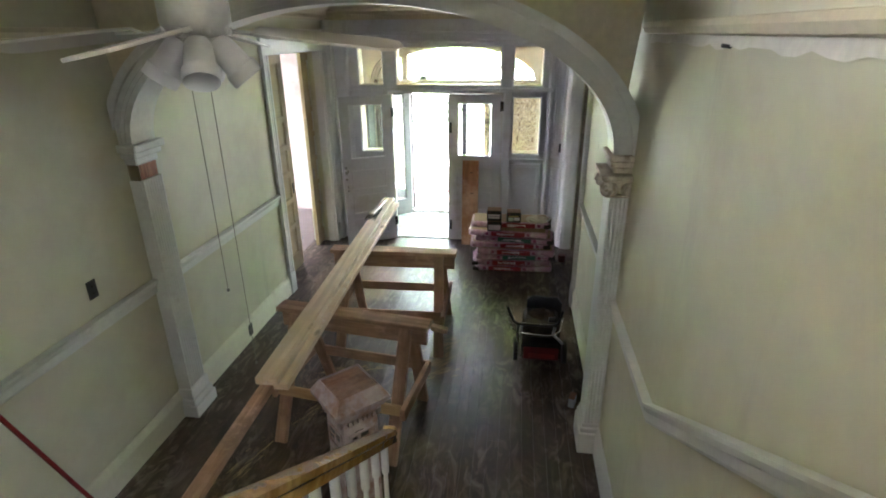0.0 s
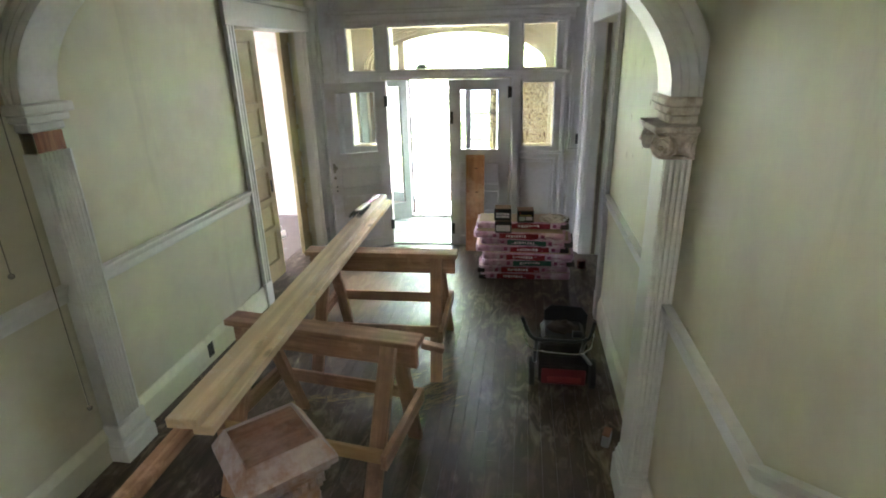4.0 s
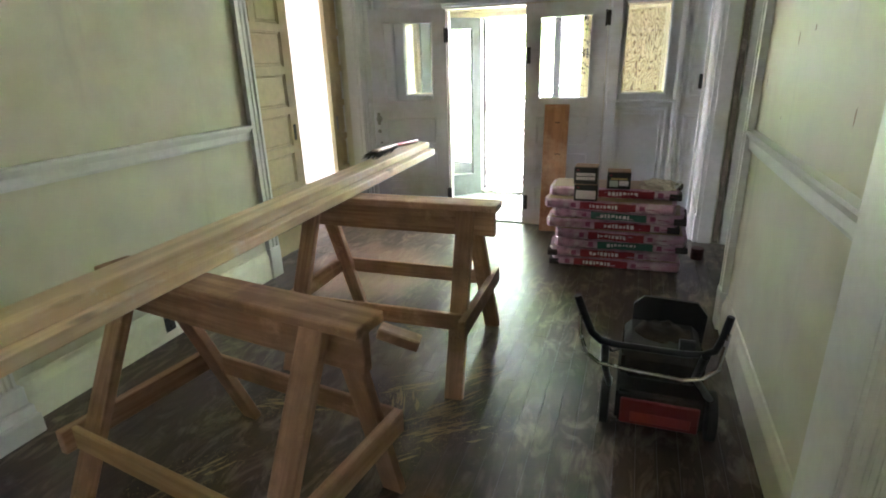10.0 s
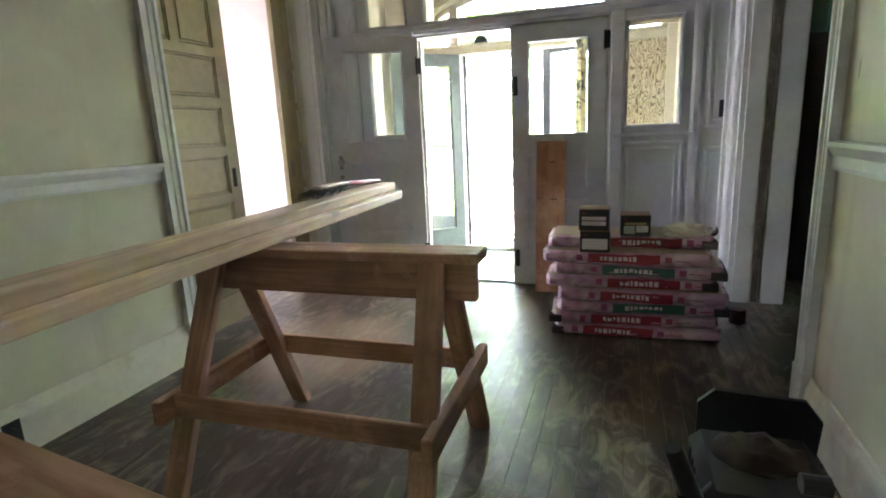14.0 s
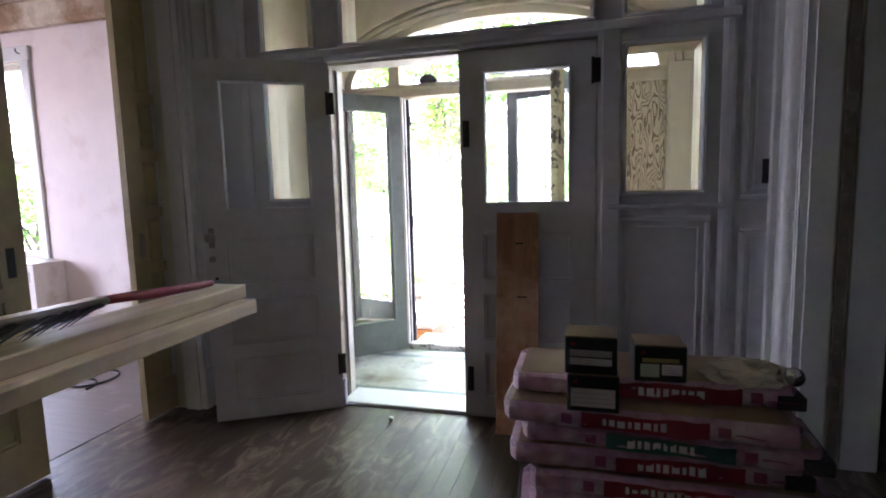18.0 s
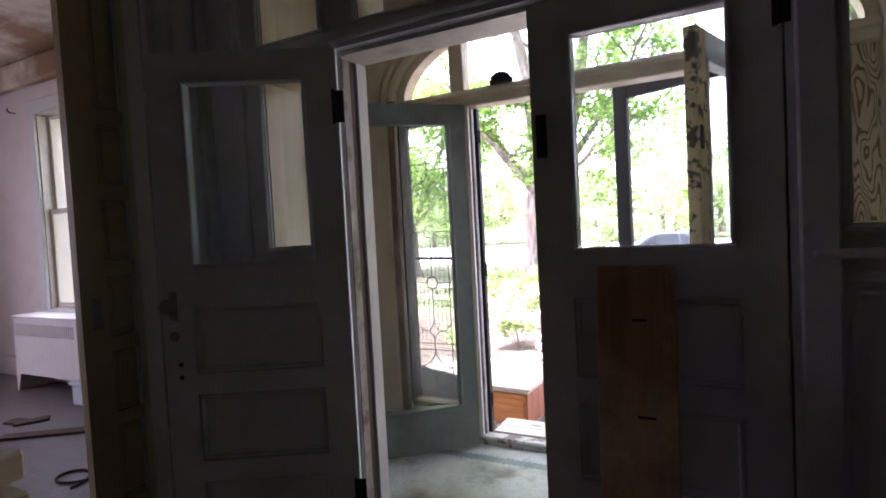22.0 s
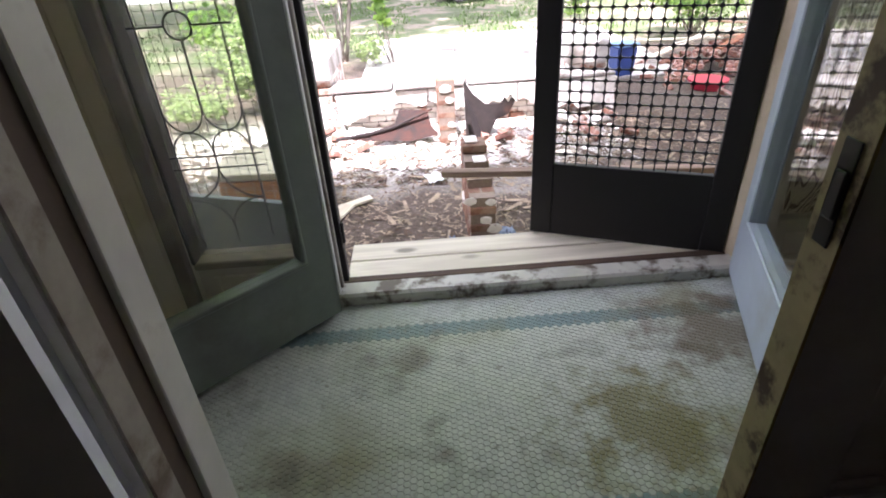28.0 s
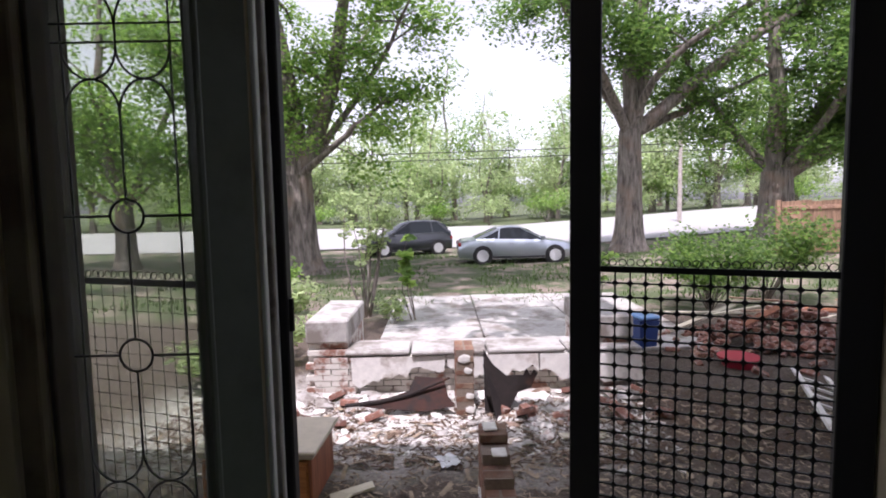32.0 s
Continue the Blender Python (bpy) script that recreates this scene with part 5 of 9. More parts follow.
glazed_door("door_3", pose(-1.622, YO - 0.045, 0.012, 0, 0, 222.5), 0.715, 1.985, (0.26, 1.87), SAGE, "sage green full-glazed vestibule door standing open", (), 0.105)
blue_door = glazed_door("door_4", pose(-0.180, YO, 0.012, 0, 0, 250), 0.70, 1.985, (0.26, 1.87), PALEBLUE, "pale blue full-glazed vestibule door standing open", (), 0.105)
PEELING = plain("peeling_yellow_paint", (0.56, 0.47, 0.26), 0.6, vary=0.15, scale=20, dirt=(0.07, 0.05, 0.03), dirt_at=(0.54, 0.58), dirt_scale=14, bumpy=0.4)
part("door_edge", boxes((0.697, 0.701, -0.022, 0.022, 0.012, 1.985)), PEELING, blue_door, "peeling yellow paint on the lock edge")
part("stile_face", boxes((0.61, 0.697, 0.0225, 0.0245, 0.012, 1.985)), PEELING, blue_door, "peeling yellow paint on the lock stile")
part("latch", boxes((0.665, 0.69, 0.024, 0.032, 1.53, 1.62), bevel=0.003), BLACKMETAL, blue_door, "black sliding bolt")


def storm_door(m, label, width=0.74, height=2.04, wire=0.0022, deep=0.003, iron=BLACKMETAL, rail=BLACKWOOD):
    """Black screen door: frame, lattice in the lower half with a scrolled crest."""
    t = thing("storm_door", m, label, "screen door", "black storm doors at the front")
    st = 0.085
    for a, b in ((0, st), (width - st, width)):
        part("stile", boxes((a, b, -0.016, 0.016, 0.0, height), bevel=0.003), BLACKWOOD, t)
    part("bottom_rail", boxes((st, width - st, -0.014, 0.014, 0.0, 0.31), bevel=0.003), rail, t)
    part("top_rail", boxes((st, width - st, -0.014, 0.014, height - 0.085, height), bevel=0.003), BLACKWOOD, t)
    z0, z1 = 0.31, 1.07
    nx, nz = 14, 19
    px, pz = (width - 2 * st) / nx, (z1 - z0) / nz
    for i in range(1, nx):
        part("lattice_bar", boxes((st + px * i - wire, st + px * i + wire, -deep, deep, z0, z1)), iron, t)
    for j in range(1, nz):
        part("lattice_bar", boxes((st, width - st, -deep * 1.1, deep * 1.1, z0 + pz * j - wire, z0 + pz * j + wire)), iron, t)
    bm = bmesh.new()
    for i in range(1, nx):
        for j in range(1, nz):
            x, z = st + px * i, z0 + pz * j
            r = wire * 6.2
            prism(bm, [(x + (r if k % 2 == 0 else r * 0.5) * math.cos(math.pi * k / 4), z + (r if k % 2 == 0 else r * 0.5) * math.sin(math.pi * k / 4)) for k in range(8)], "y", -deep * 1.3, deep * 1.3)
    node = part("lattice_stars", bm, iron, t)
    tagged(node, kind="stuff")
    part("crest_rail", boxes((st, width - st, -0.006, 0.006, z1 - 0.009, z1 + 0.008)), BLACKMETAL, t)
    for i in range(24):
        bm = bmesh.new()
        cx = st + (width - 2 * st) * (i + 0.5) / 24
        tube(bm, [(cx + (-1) ** i * 0.011 * math.cos(radians(a)) * (1 - a / 900), 0, z1 + 0.019 + 0.011 * math.sin(radians(a)) * (1 - a / 900)) for a in range(-90, 300, 30)], 0.0014, 5)
        part("scroll", bm, BLACKMETAL, t)
    return t


storm_door(pose(-0.170, YO + 0.115, 0.03, 0, 0, 157), "black painted screen door with a metal lattice pushed half open")
# Daylight on this black door is put into its pale lattice and rail colours
storm_door(pose(-1.632, YO + 0.135, 0.03, 0, 0, 161), "black painted screen door with a metal lattice swung wide open", wire=0.0008, deep=0.0008, iron=plain("sunlit_lattice_metal", (0.30, 0.29, 0.27), 0.6, 0.2, vary=0.2), rail=plain("lit_grey_blue_rail", (0.24, 0.27, 0.29), 0.6, vary=0.15, dirt=(0.34, 0.35, 0.33)))

jamb = thing("storm_door_jamb", (-1.616, YO + 0.122, 0.035), "black hinge post of the screen door", "door jamb", kind="structure")
part("post", boxes((-0.015, 0.018, -0.02, 0.022, 0.0, 2.03), bevel=0.004), BLACKWOOD, jamb)
for z in (0.2, 1.0, 1.8):
    bm = bmesh.new()
    rod(bm, (0.02, 0.0, z - 0.04), (0.02, 0.0, z + 0.04), 0.008, 8)
    part("hinge", bm, BLACKMETAL, jamb)

# sill, tiles
MARBLE = plain("worn_stone_sill", (0.47, 0.465, 0.40), 0.5, vary=0.16, scale=9, dirt=(0.10, 0.075, 0.05), dirt_at=(0.50, 0.60), dirt_scale=9, bumpy=0.3)
bm = boxes((-1.66, -0.14, YO - 0.005, YO + 0.085, -0.01, 0.046), bevel=0.01)
solid("stone_sill", bm, MARBLE, "chipped and stained stone door sill", "sill")
DECKWOOD = lumber("pale_new_deck_board", (0.62, 0.58, 0.46), (0.53, 0.48, 0.36), 0.65, "X")
DARKWOOD = lumber("dark_rough_wood", (0.10, 0.06, 0.035), (0.05, 0.03, 0.018), 0.8, "X", knots=False)
solid("wooden_sill", boxes((-1.64, -0.16, YO + 0.09, YO + 0.13, -0.02, 0.038), bevel=0.004), DARKWOOD, "dark rotten wooden sub-sill", "sill")

GROUT = plain("grey_grout", (0.26, 0.265, 0.21), 0.9, vary=0.3, scale=40)
bed = solid("floor_vestibule", boxes((-2.42, 0.62, YD + 0.2, YO + 0.0, -0.25, -0.0012)), GROUT, "white hexagon mosaic tile floor with a teal border, stained green", "tile floor")


def tile_material(name, colour):
    m, n, l, p = node_mat(name)
    info = n.new("ShaderNodeObjectInfo")
    geo = n.new("ShaderNodeNewGeometry")
    add = n.new("ShaderNodeMath")
    l.new(info.outputs["Random"], add.inputs[0])
    l.new(geo.outputs["Random Per Island"], add.inputs[1])
    half = n.new("ShaderNodeMath")
    half.operation = "FRACT"
    l.new(add.outputs[0], half.inputs[0])
    col = ramp(n, l, half.outputs[0], [(0.0, tuple(c * 0.86 for c in colour)), (1.0, colour)])
    tc = n.new("ShaderNodeNewGeometry")
    for scale, at, dirt_col, seed in ((1.8, (0.52, 0.66), (0.20, 0.19, 0.08), 1), (5.0, (0.58, 0.72), (0.13, 0.11, 0.08), 6), (38.0, (0.60, 0.72), (0.22, 0.21, 0.16), 9)):
        mp = n.new("ShaderNodeMapping")
        mp.inputs["Location"].default_value = (seed * 1.7, seed * 2.1, 0)
        nz = n.new("ShaderNodeTexNoise")
        nz.inputs["Scale"].default_value, nz.inputs["Detail"].default_value = scale, 7
        l.new(tc.outputs["Position"], mp.inputs[0])
        l.new(mp.outputs[0], nz.inputs["Vector"])
        col = mix(n, l, ramp(n, l, nz.outputs["Fac"], [(at[0], (0, 0, 0)), (at[1], (0.85, 0.85, 0.85))]), col, dirt_col)
    for spot, size, tone, amount in (((-0.74, 7.58, 0), 0.30, (0.16, 0.145, 0.035), 0.9), ((-0.40, 7.93, 0), 0.30, (0.13, 0.10, 0.06), 0.8), ((-1.42, 7.86, 0), 0.14, (0.14, 0.13, 0.10), 0.6)):
        away = n.new("ShaderNodeVectorMath")
        away.operation, away.inputs[1].default_value = "DISTANCE", spot
        l.new(tc.outputs["Position"], away.inputs[0])
        edge = n.new("ShaderNodeMath")
        edge.operation, edge.inputs[1].default_value = "MULTIPLY_ADD", size * 2.6
        l.new(noise_node(n, l, 11, 7, 0.65, seed=size * 9, place="world"), edge.inputs[0])
        l.new(away.outputs["Value"], edge.inputs[2])
        col = mix(n, l, ramp(n, l, edge.outputs[0], [(size * 1.55, (amount, amount, amount)), (size * 2.15, (0, 0, 0))]), col, tone)
    l.new(col, p.inputs["Base Color"])
    p.inputs["Roughness"].default_value = 0.38
    return m


TILE_W, TILE_T, TILE_P = tile_material("white_mosaic_tile", (0.48, 0.51, 0.43)), tile_material("teal_mosaic_tile", (0.17, 0.25, 0.24)), tile_material("pale_mosaic_tile", (0.46, 0.50, 0.45))
PITCH = 0.0183
ROWP = PITCH * math.sqrt(3) / 2


def hexagon(bm_verts, bm_faces, x, y, r=PITCH / 2 * 1.075):
    k = len(bm_verts)
    for rr, z in ((r * 1.01, -0.0014), (r * 0.99, 0.0), (r * 0.90, 0.0006)):
        for i in range(6):
            a = radians(60 * i)
            bm_verts.append((x + rr * math.cos(a), y + rr * math.sin(a), z))
    for a in (0, 6):
        for i in range(6):
            bm_faces.append((k + a + i, k + a + (i + 1) % 6, k + a + 6 + (i + 1) % 6, k + a + 6 + i))
    bm_faces.append(tuple(k + 12 + i for i in range(6)))


def tile_kind(y):
    return TILE_T if 7.30 < y < 7.372 or 7.995 < y < 8.06 else TILE_P if y >= 8.06 or y < 7.30 else TILE_W


one_v, one_f = [], []
hexagon(one_v, one_f, 0, 0)
tile_mesh = {}
for mt in (TILE_W, TILE_T, TILE_P):
    me = bpy.data.meshes.new("tile")
    me.from_pydata(one_v, [], one_f)
    me.materials.append(mt)
    tile_mesh[mt.name] = me
rest = {mt.name: ([], [], mt) for mt in (TILE_W, TILE_T, TILE_P)}
TILES_NEAR = []
column = 0
x = -2.38
while x < 0.58:
    y = YD + 0.225 + (PITCH / 2 if column % 2 else 0)
    while y < YO - 0.006:
        mt = tile_kind(y)
        if -1.17 < x < -0.86 and 7.50 < y < 7.78:
            TILES_NEAR.append((x, y, mt.name))
        else:
            hexagon(rest[mt.name][0], rest[mt.name][1], x, y)
        y += PITCH
    x += ROWP
    column += 1
for v, f, mt in rest.values():
    me = bpy.data.meshes.new("tile_field")
    me.from_pydata(v, [], f)
    me.materials.append(mt)
    ob = new("tile_field", me)
    ob.parent = bed
    tagged(ob, kind="stuff")

# ---- outside: ground ----
GZ = -0.95


def ground_material():
    m, n, l, p = node_mat("yard_ground")
    tc = n.new("ShaderNodeTexCoord")
    sep = n.new("ShaderNodeSeparateXYZ")
    l.new(tc.outputs["Object"], sep.inputs[0])
    fine = noise_node(n, l, 26, 8, 0.7)
    mid = noise_node(n, l, 1.3, 8, 0.65, seed=2)
    mulch = ramp(n, l, fine, [(0.3, (0.032, 0.023, 0.017)), (0.55, (0.10, 0.076, 0.058)), (0.75, (0.24, 0.20, 0.16))])
    grass = ramp(n, l, noise_node(n, l, 9, 8, 0.7, seed=3), [(0.3, (0.035, 0.055, 0.02)), (0.7, (0.11, 0.13, 0.055))])
    dirt = ramp(n, l, fine, [(0.3, (0.13, 0.10, 0.075)), (0.7, (0.30, 0.25, 0.20))])
    lawn = mix(n, l, ramp(n, l, mid, [(0.48, (0, 0, 0)), (0.58, (1, 1, 1))]), grass, dirt)
    wob = n.new("ShaderNodeMath")
    wob.operation = "MULTIPLY_ADD"
    wob.inputs[1].default_value = 2.0
    l.new(mid, wob.inputs[0])
    l.new(sep.outputs[1], wob.inputs[2])

    def beyond(y):
        r = n.new("ShaderNodeMapRange")
        r.inputs["From Min"].default_value, r.inputs["From Max"].default_value = y + 0.5, y + 1.5
        l.new(wob.outputs[0], r.inputs["Value"])
        return r.outputs[0]
    plaster = ramp(n, l, fine, [(0.3, (0.30, 0.28, 0.25)), (0.5, (0.52, 0.50, 0.46)), (0.7, (0.66, 0.64, 0.60))])
    side = n.new("ShaderNodeMapRange")
    side.inputs["From Min"].default_value, side.inputs["From Max"].default_value = 0.2, 1.0
    side.inputs["To Min"].default_value, side.inputs["To Max"].default_value = 1.0, 0.0
    l.new(sep.outputs[0], side.inputs["Value"])
    west = n.new("ShaderNodeMapRange")
    west.inputs["From Min"].default_value, west.inputs["From Max"].default_value = -4.8, -4.0
    l.new(sep.outputs[0], west.inputs["Value"])
    span = n.new("ShaderNodeMath")
    span.operation = "MULTIPLY"
    l.new(side.outputs[0], span.inputs[0])
    l.new(west.outputs[0], span.inputs[1])
    col = mix(n, l, beyond(11.6), mulch, mix(n, l, span.outputs[0], mulch, plaster))
    col = mix(n, l, beyond(13.6), col, mulch)
    col = mix(n, l, beyond(17.5), col, lawn)
    col = mix(n, l, beyond(48), col, grass)
    l.new(col, p.inputs["Base Color"])
    p.inputs["Roughness"].default_value = 0.95
    bump(n, l, p, fine, 0.6, 0.03)
    return m


def ground_height(x, y):
    rise = 0.06 * max(0.0, min(x, 30) - 5) * min(1, max(0, (y - 14) / 10))
    bumps = (0.05 * noise.noise((x * 0.5, y * 0.5, 3)) + 0.025 * noise.noise((x * 2.1, y * 2.1, 7))) * (0.1 if 13.2 < y < 20 and -3 < x < 4 else 1)
    return GZ + rise + (bumps if 8.6 < y < 60 else 0)


xs = [-400, -200, -90, -50, -30] + [-20 + 0.5 * i for i in range(81)] + [25, 30, 50, 90, 200, 400]
ys = [-60, 0, 8.3] + [8.6 + 0.4 * i for i in range(70)] + [38, 41, 44, 47, 50, 53, 56, 60, 80, 120, 200, 400]
gv = [(x, y, ground_height(x, y)) for y in ys for x in xs]
gf = [(j * len(xs) + i, j * len(xs) + i + 1, (j + 1) * len(xs) + i + 1, (j + 1) * len(xs) + i) for j in range(len(ys) - 1) for i in range(len(xs) - 1)]
me = bpy.data.meshes.new("ground")
me.from_pydata(gv, [], gf)
me.materials.append(ground_material())
me.shade_smooth()
tagged(new("ground", me), "mulch strewn yard with patchy grass and bare earth", "ground", kind="structure")

# dirt mottling deepened so its patches also stand for dappled shade
CONCRETE = plain("old_concrete", (0.41, 0.395, 0.37), 0.9, vary=0.16, scale=14, dirt=(0.20, 0.175, 0.15), dirt_at=(0.48, 0.62), dirt_scale=2.2, bumpy=0.25)
walkway = thing("garden_path", (-0.5, 16.0, GZ), "pale old concrete path across the yard", "path", kind="structure")
for i in range(3):
    for j in range(3):
        part("slab", boxes((-1.75 + 1.72 * i, -0.05 + 1.72 * i, -1.2 + 1.62 * j, 0.4 + 1.62 * j, -0.08, 0.055 + 0.01 * ((i + j) % 2)), bevel=0.012), CONCRETE, walkway)
ROADM = plain("sunlit_gravel_road", (0.33, 0.325, 0.31), 0.95, vary=0.15, scale=30, dirt=(0.30, 0.28, 0.25), dirt_scale=0.5)
bm = bmesh.new()
for k in range(40):
    x0 = -120 + 6 * k
    q = [(x0, 33.6), (x0 + 6, 33.6), (x0 + 6, 58), (x0, 58)]
    bm.faces.new([bm.verts.new((x, y, ground_height(x, y) + 0.06)) for x, y in q])
bmesh.ops.remove_doubles(bm, verts=bm.verts, dist=0.001)
solid("road", bm, ROADM, "sunlit pale gravel road", "road")

# wooden entry steps
steps = thing("entry_steps", (-0.85, YO + 0.13, 0), "pale new wooden entry steps", "steps", kind="structure")
for i in range(5):
    z = 0.022 - 0.19 * i
    y0 = 0.0 if i == 0 else 0.27 + 0.27 * (i - 1)
    wide = 0.76
    for a, b in ((y0, y0 + 0.132), (y0 + 0.138, y0 + 0.27)):
        part("tread_board", boxes((-wide, wide, a, b, z - 0.038, z), bevel=0.004), DECKWOOD, steps)
    if i:
        part("riser_board", boxes((-wide + 0.02, wide - 0.02, y0 - 0.022, y0 - 0.004, z, z + 0.152)), DECKWOOD, steps)
for x in (-0.72, 0.72):
    bm = bmesh.new()
    prism(bm, [(0.0, -0.06), (0.24, -0.06), (1.3, -0.82), (1.3, GZ + 0.0), (0.9, GZ), (0.0, -0.4)], "x", x - 0.02, x + 0.02)
    part("stringer", bm, DECKWOOD, steps)
BROWNBOARD = lumber("weathered_brown_board", (0.30, 0.22, 0.165), (0.17, 0.115, 0.08), 0.8, "Y", knots=False)
guard = thing("temporary_rail", (-0.45, 8.86, -0.168), "thin weathered brown board nailed across a short post", "rail")
timber("post", (0.1, 0.0, 0.0), (0.1, 0.0, 0.362), 0.06, 0.06, BROWNBOARD, guard, up=(0, 1, 0))
timber("board", (-0.76, 0.0, 0.378), (0.45, -0.19, 0.385), 0.05, 0.028, BROWNBOARD, guard)

# house front around the entrance
SIDING = plain("weathered_house_front", (0.45, 0.42, 0.36), 0.8, vary=0.12, scale=6)
bm = bmesh.new()
pierced(bm, "y", YO + 0.302, YO + 0.33, -9.0, 7.0, GZ - 0.05, 7.8, [(-2.45, 0.65, -0.2, 3.35), (-6.14, -5.42, 0.72, 2.6), (1.6, 2.3, 0.9, 2.6)])
box(bm, -2.45, -1.68, YO + 0.201, YO + 0.31, GZ, -0.05)
box(bm, -1.68, 0.65, YO + 0.201, YO + 0.22, GZ, -0.06)
box(bm, -9.0, 7.0, 0.0, YO + 0.3, 5.85, 7.8)
solid("house_front", bm, SIDING, "weathered house front around the doorway", "house wall")

# ---- demolished porch ----
BRICK = plain("worn_red_brick", (0.22, 0.105, 0.075), 0.9, vary=0.25, scale=30, dirt=(0.48, 0.44, 0.40), dirt_at=(0.49, 0.62), dirt_scale=6, bumpy=0.4, random_amount=0.3)
WORNBRICK = plain("mortar_smeared_brick", (0.27, 0.135, 0.095), 0.9, vary=0.25, scale=24, dirt=(0.60, 0.57, 0.52), dirt_at=(0.40, 0.52), dirt_scale=5, bumpy=0.5)
WHITEWASH = plain("flaking_whitewash", (0.70, 0.68, 0.64), 0.9, vary=0.12, scale=16, dirt=(0.36, 0.31, 0.26), dirt_at=(0.54, 0.68), dirt_scale=3, bumpy=0.5)
RUST = plain("rusted_sheet", (0.026, 0.019, 0.017), 0.85, 0.2, vary=0.4, scale=12, dirt=(0.09, 0.04, 0.025))
bm = bmesh.new()
box(bm, -0.098, 0.098, -0.047, 0.047, 0.0, 0.062, 0.006)
brick_mesh = mesh_of("brick", bm, BRICK)
bm = bmesh.new()
box(bm, -0.098, 0.098, -0.047, 0.047, 0.0, 0.062, 0.006)
pier_brick_mesh = mesh_of("brick", bm, plain("grimy_brown_brick", (0.19, 0.095, 0.06), 0.9, vary=0.3, scale=26, dirt=(0.26, 0.19, 0.135), dirt_at=(0.46, 0.62), dirt_scale=5, bumpy=0.5, random_amount=0.25))


def brick(parent, m):
    ob = new("brick", pier_brick_mesh)
    ob.parent = parent
    ob.matrix_basis = m
    return ob


rng = random.Random(11)


def brick_pier(m, label, half_y, heights):
    """A pier one brick wide, in courses of headers and stretchers; heights: courses standing from front to back, in equal steps."""
    t = thing("brick_pier", m, label, "brick pier")
    for c in range(max(heights)):
        reach = [k for k, h in enumerate(heights) if c < h]
        y0, y1 = -half_y + 2 * half_y * reach[0] / len(heights), half_y
        step = 0.104 if c % 2 == 0 else 0.206
        count = max(1, int((y1 - y0 + 0.03) / step))
        for i in range(count):
            y = y1 - step * (i + 0.5)
            if c % 2 == 0:
                brick(t, pose(rng.gauss(0, 0.002), y, 0.072 * c, 0, 0, rng.gauss(0, 0.7)))
            else:
                for w in (-0.052, 0.052):
                    brick(t, pose(w + rng.gauss(0, 0.002), y, 0.072 * c, 0, 0, 90 + rng.gauss(0, 0.7)))
    for k, h in enumerate(heights):
        a = -half_y + 2 * half_y * k / len(heights)
        part("mortar_core", boxes((-0.093, 0.093, a + 0.012, a + 2 * half_y / len(heights) - (0.006 if k == len(heights) - 1 else -0.012), 0, 0.072 * h - 0.012)), MORTAR, t, "pale mortar between the bricks")
    return t


MORTAR = plain("crumbling_mortar", (0.21, 0.165, 0.13), 0.95, vary=0.2, scale=40, bumpy=0.4)
near_pier = brick_pier((-0.885, 10.46, GZ), "broken narrow red brick pier with patches of mortar", 0.36, (6, 7, 8, 9))
part("mortar_cap", boxes((-0.07, 0.03, 0.2, 0.33, 0.642, 0.664), bevel=0.01), WHITEWASH, near_pier, "white mortar lump on top")
part("mortar_cap", boxes((-0.03, 0.07, -0.04, 0.08, 0.57, 0.586), bevel=0.007), WHITEWASH, near_pier, "white mortar lump on top")
pier = brick_pier((-1.0, 12.72, GZ), "broken narrow red brick pier against the porch wall", 0.21, (10, 10))


def mortar_smears(owner, w, d, top, rng):
    """Lumps of old mortar stuck to a broken pier."""
    for k in range(9):
        a = rng.choice((-1, 1))
        bm = bmesh.new()
        bmesh.ops.create_icosphere(bm, subdivisions=2, radius=1)
        for v in bm.verts:
            v.co *= 1 + 0.35 * noise.noise(v.co * 2 + Vector((k, 0, top)))
        s = rng.uniform(0.03, 0.075)
        flat = rng.random() < 0.55
        c = (rng.uniform(-w, w), -d, rng.uniform(0.05, top)) if flat else (a * w, rng.uniform(-d, d), rng.uniform(0.05, top))
        bmesh.ops.transform(bm, matrix=Matrix.Translation(c) @ Matrix.Diagonal((s, 0.006, s * 0.7, 1) if flat else (0.006, s, s * 0.7, 1)), verts=bm.verts)
        part("mortar_lump", bm, WHITEWASH, owner, "white mortar stuck to the bricks")


mortar_smears(near_pier, 0.098, 0.36, 0.42, rng)
mortar_smears(pier, 0.098, 0.21, 0.66, rng)


def ragged_slab(bm, x0, x1, z0, z1, y0, y1, rng, bite=0.12, steps=14):
    """A wall slab whose lower edge is broken away."""
    pts = [(x0, z1), (x1, z1)]
    for i in range(steps + 1):
        x = x1 + (x0 - x1) * i / steps
        pts.append((x + (rng.random() - 0.5) * 0.03, z0 + rng.random() * bite + (0.2 * math.exp(-((x + 1.4) / 0.5) ** 2) + 0.17 * math.exp(-((x + 0.2) / 0.45) ** 2))))
    prism(bm, pts, "y", y0, y1)


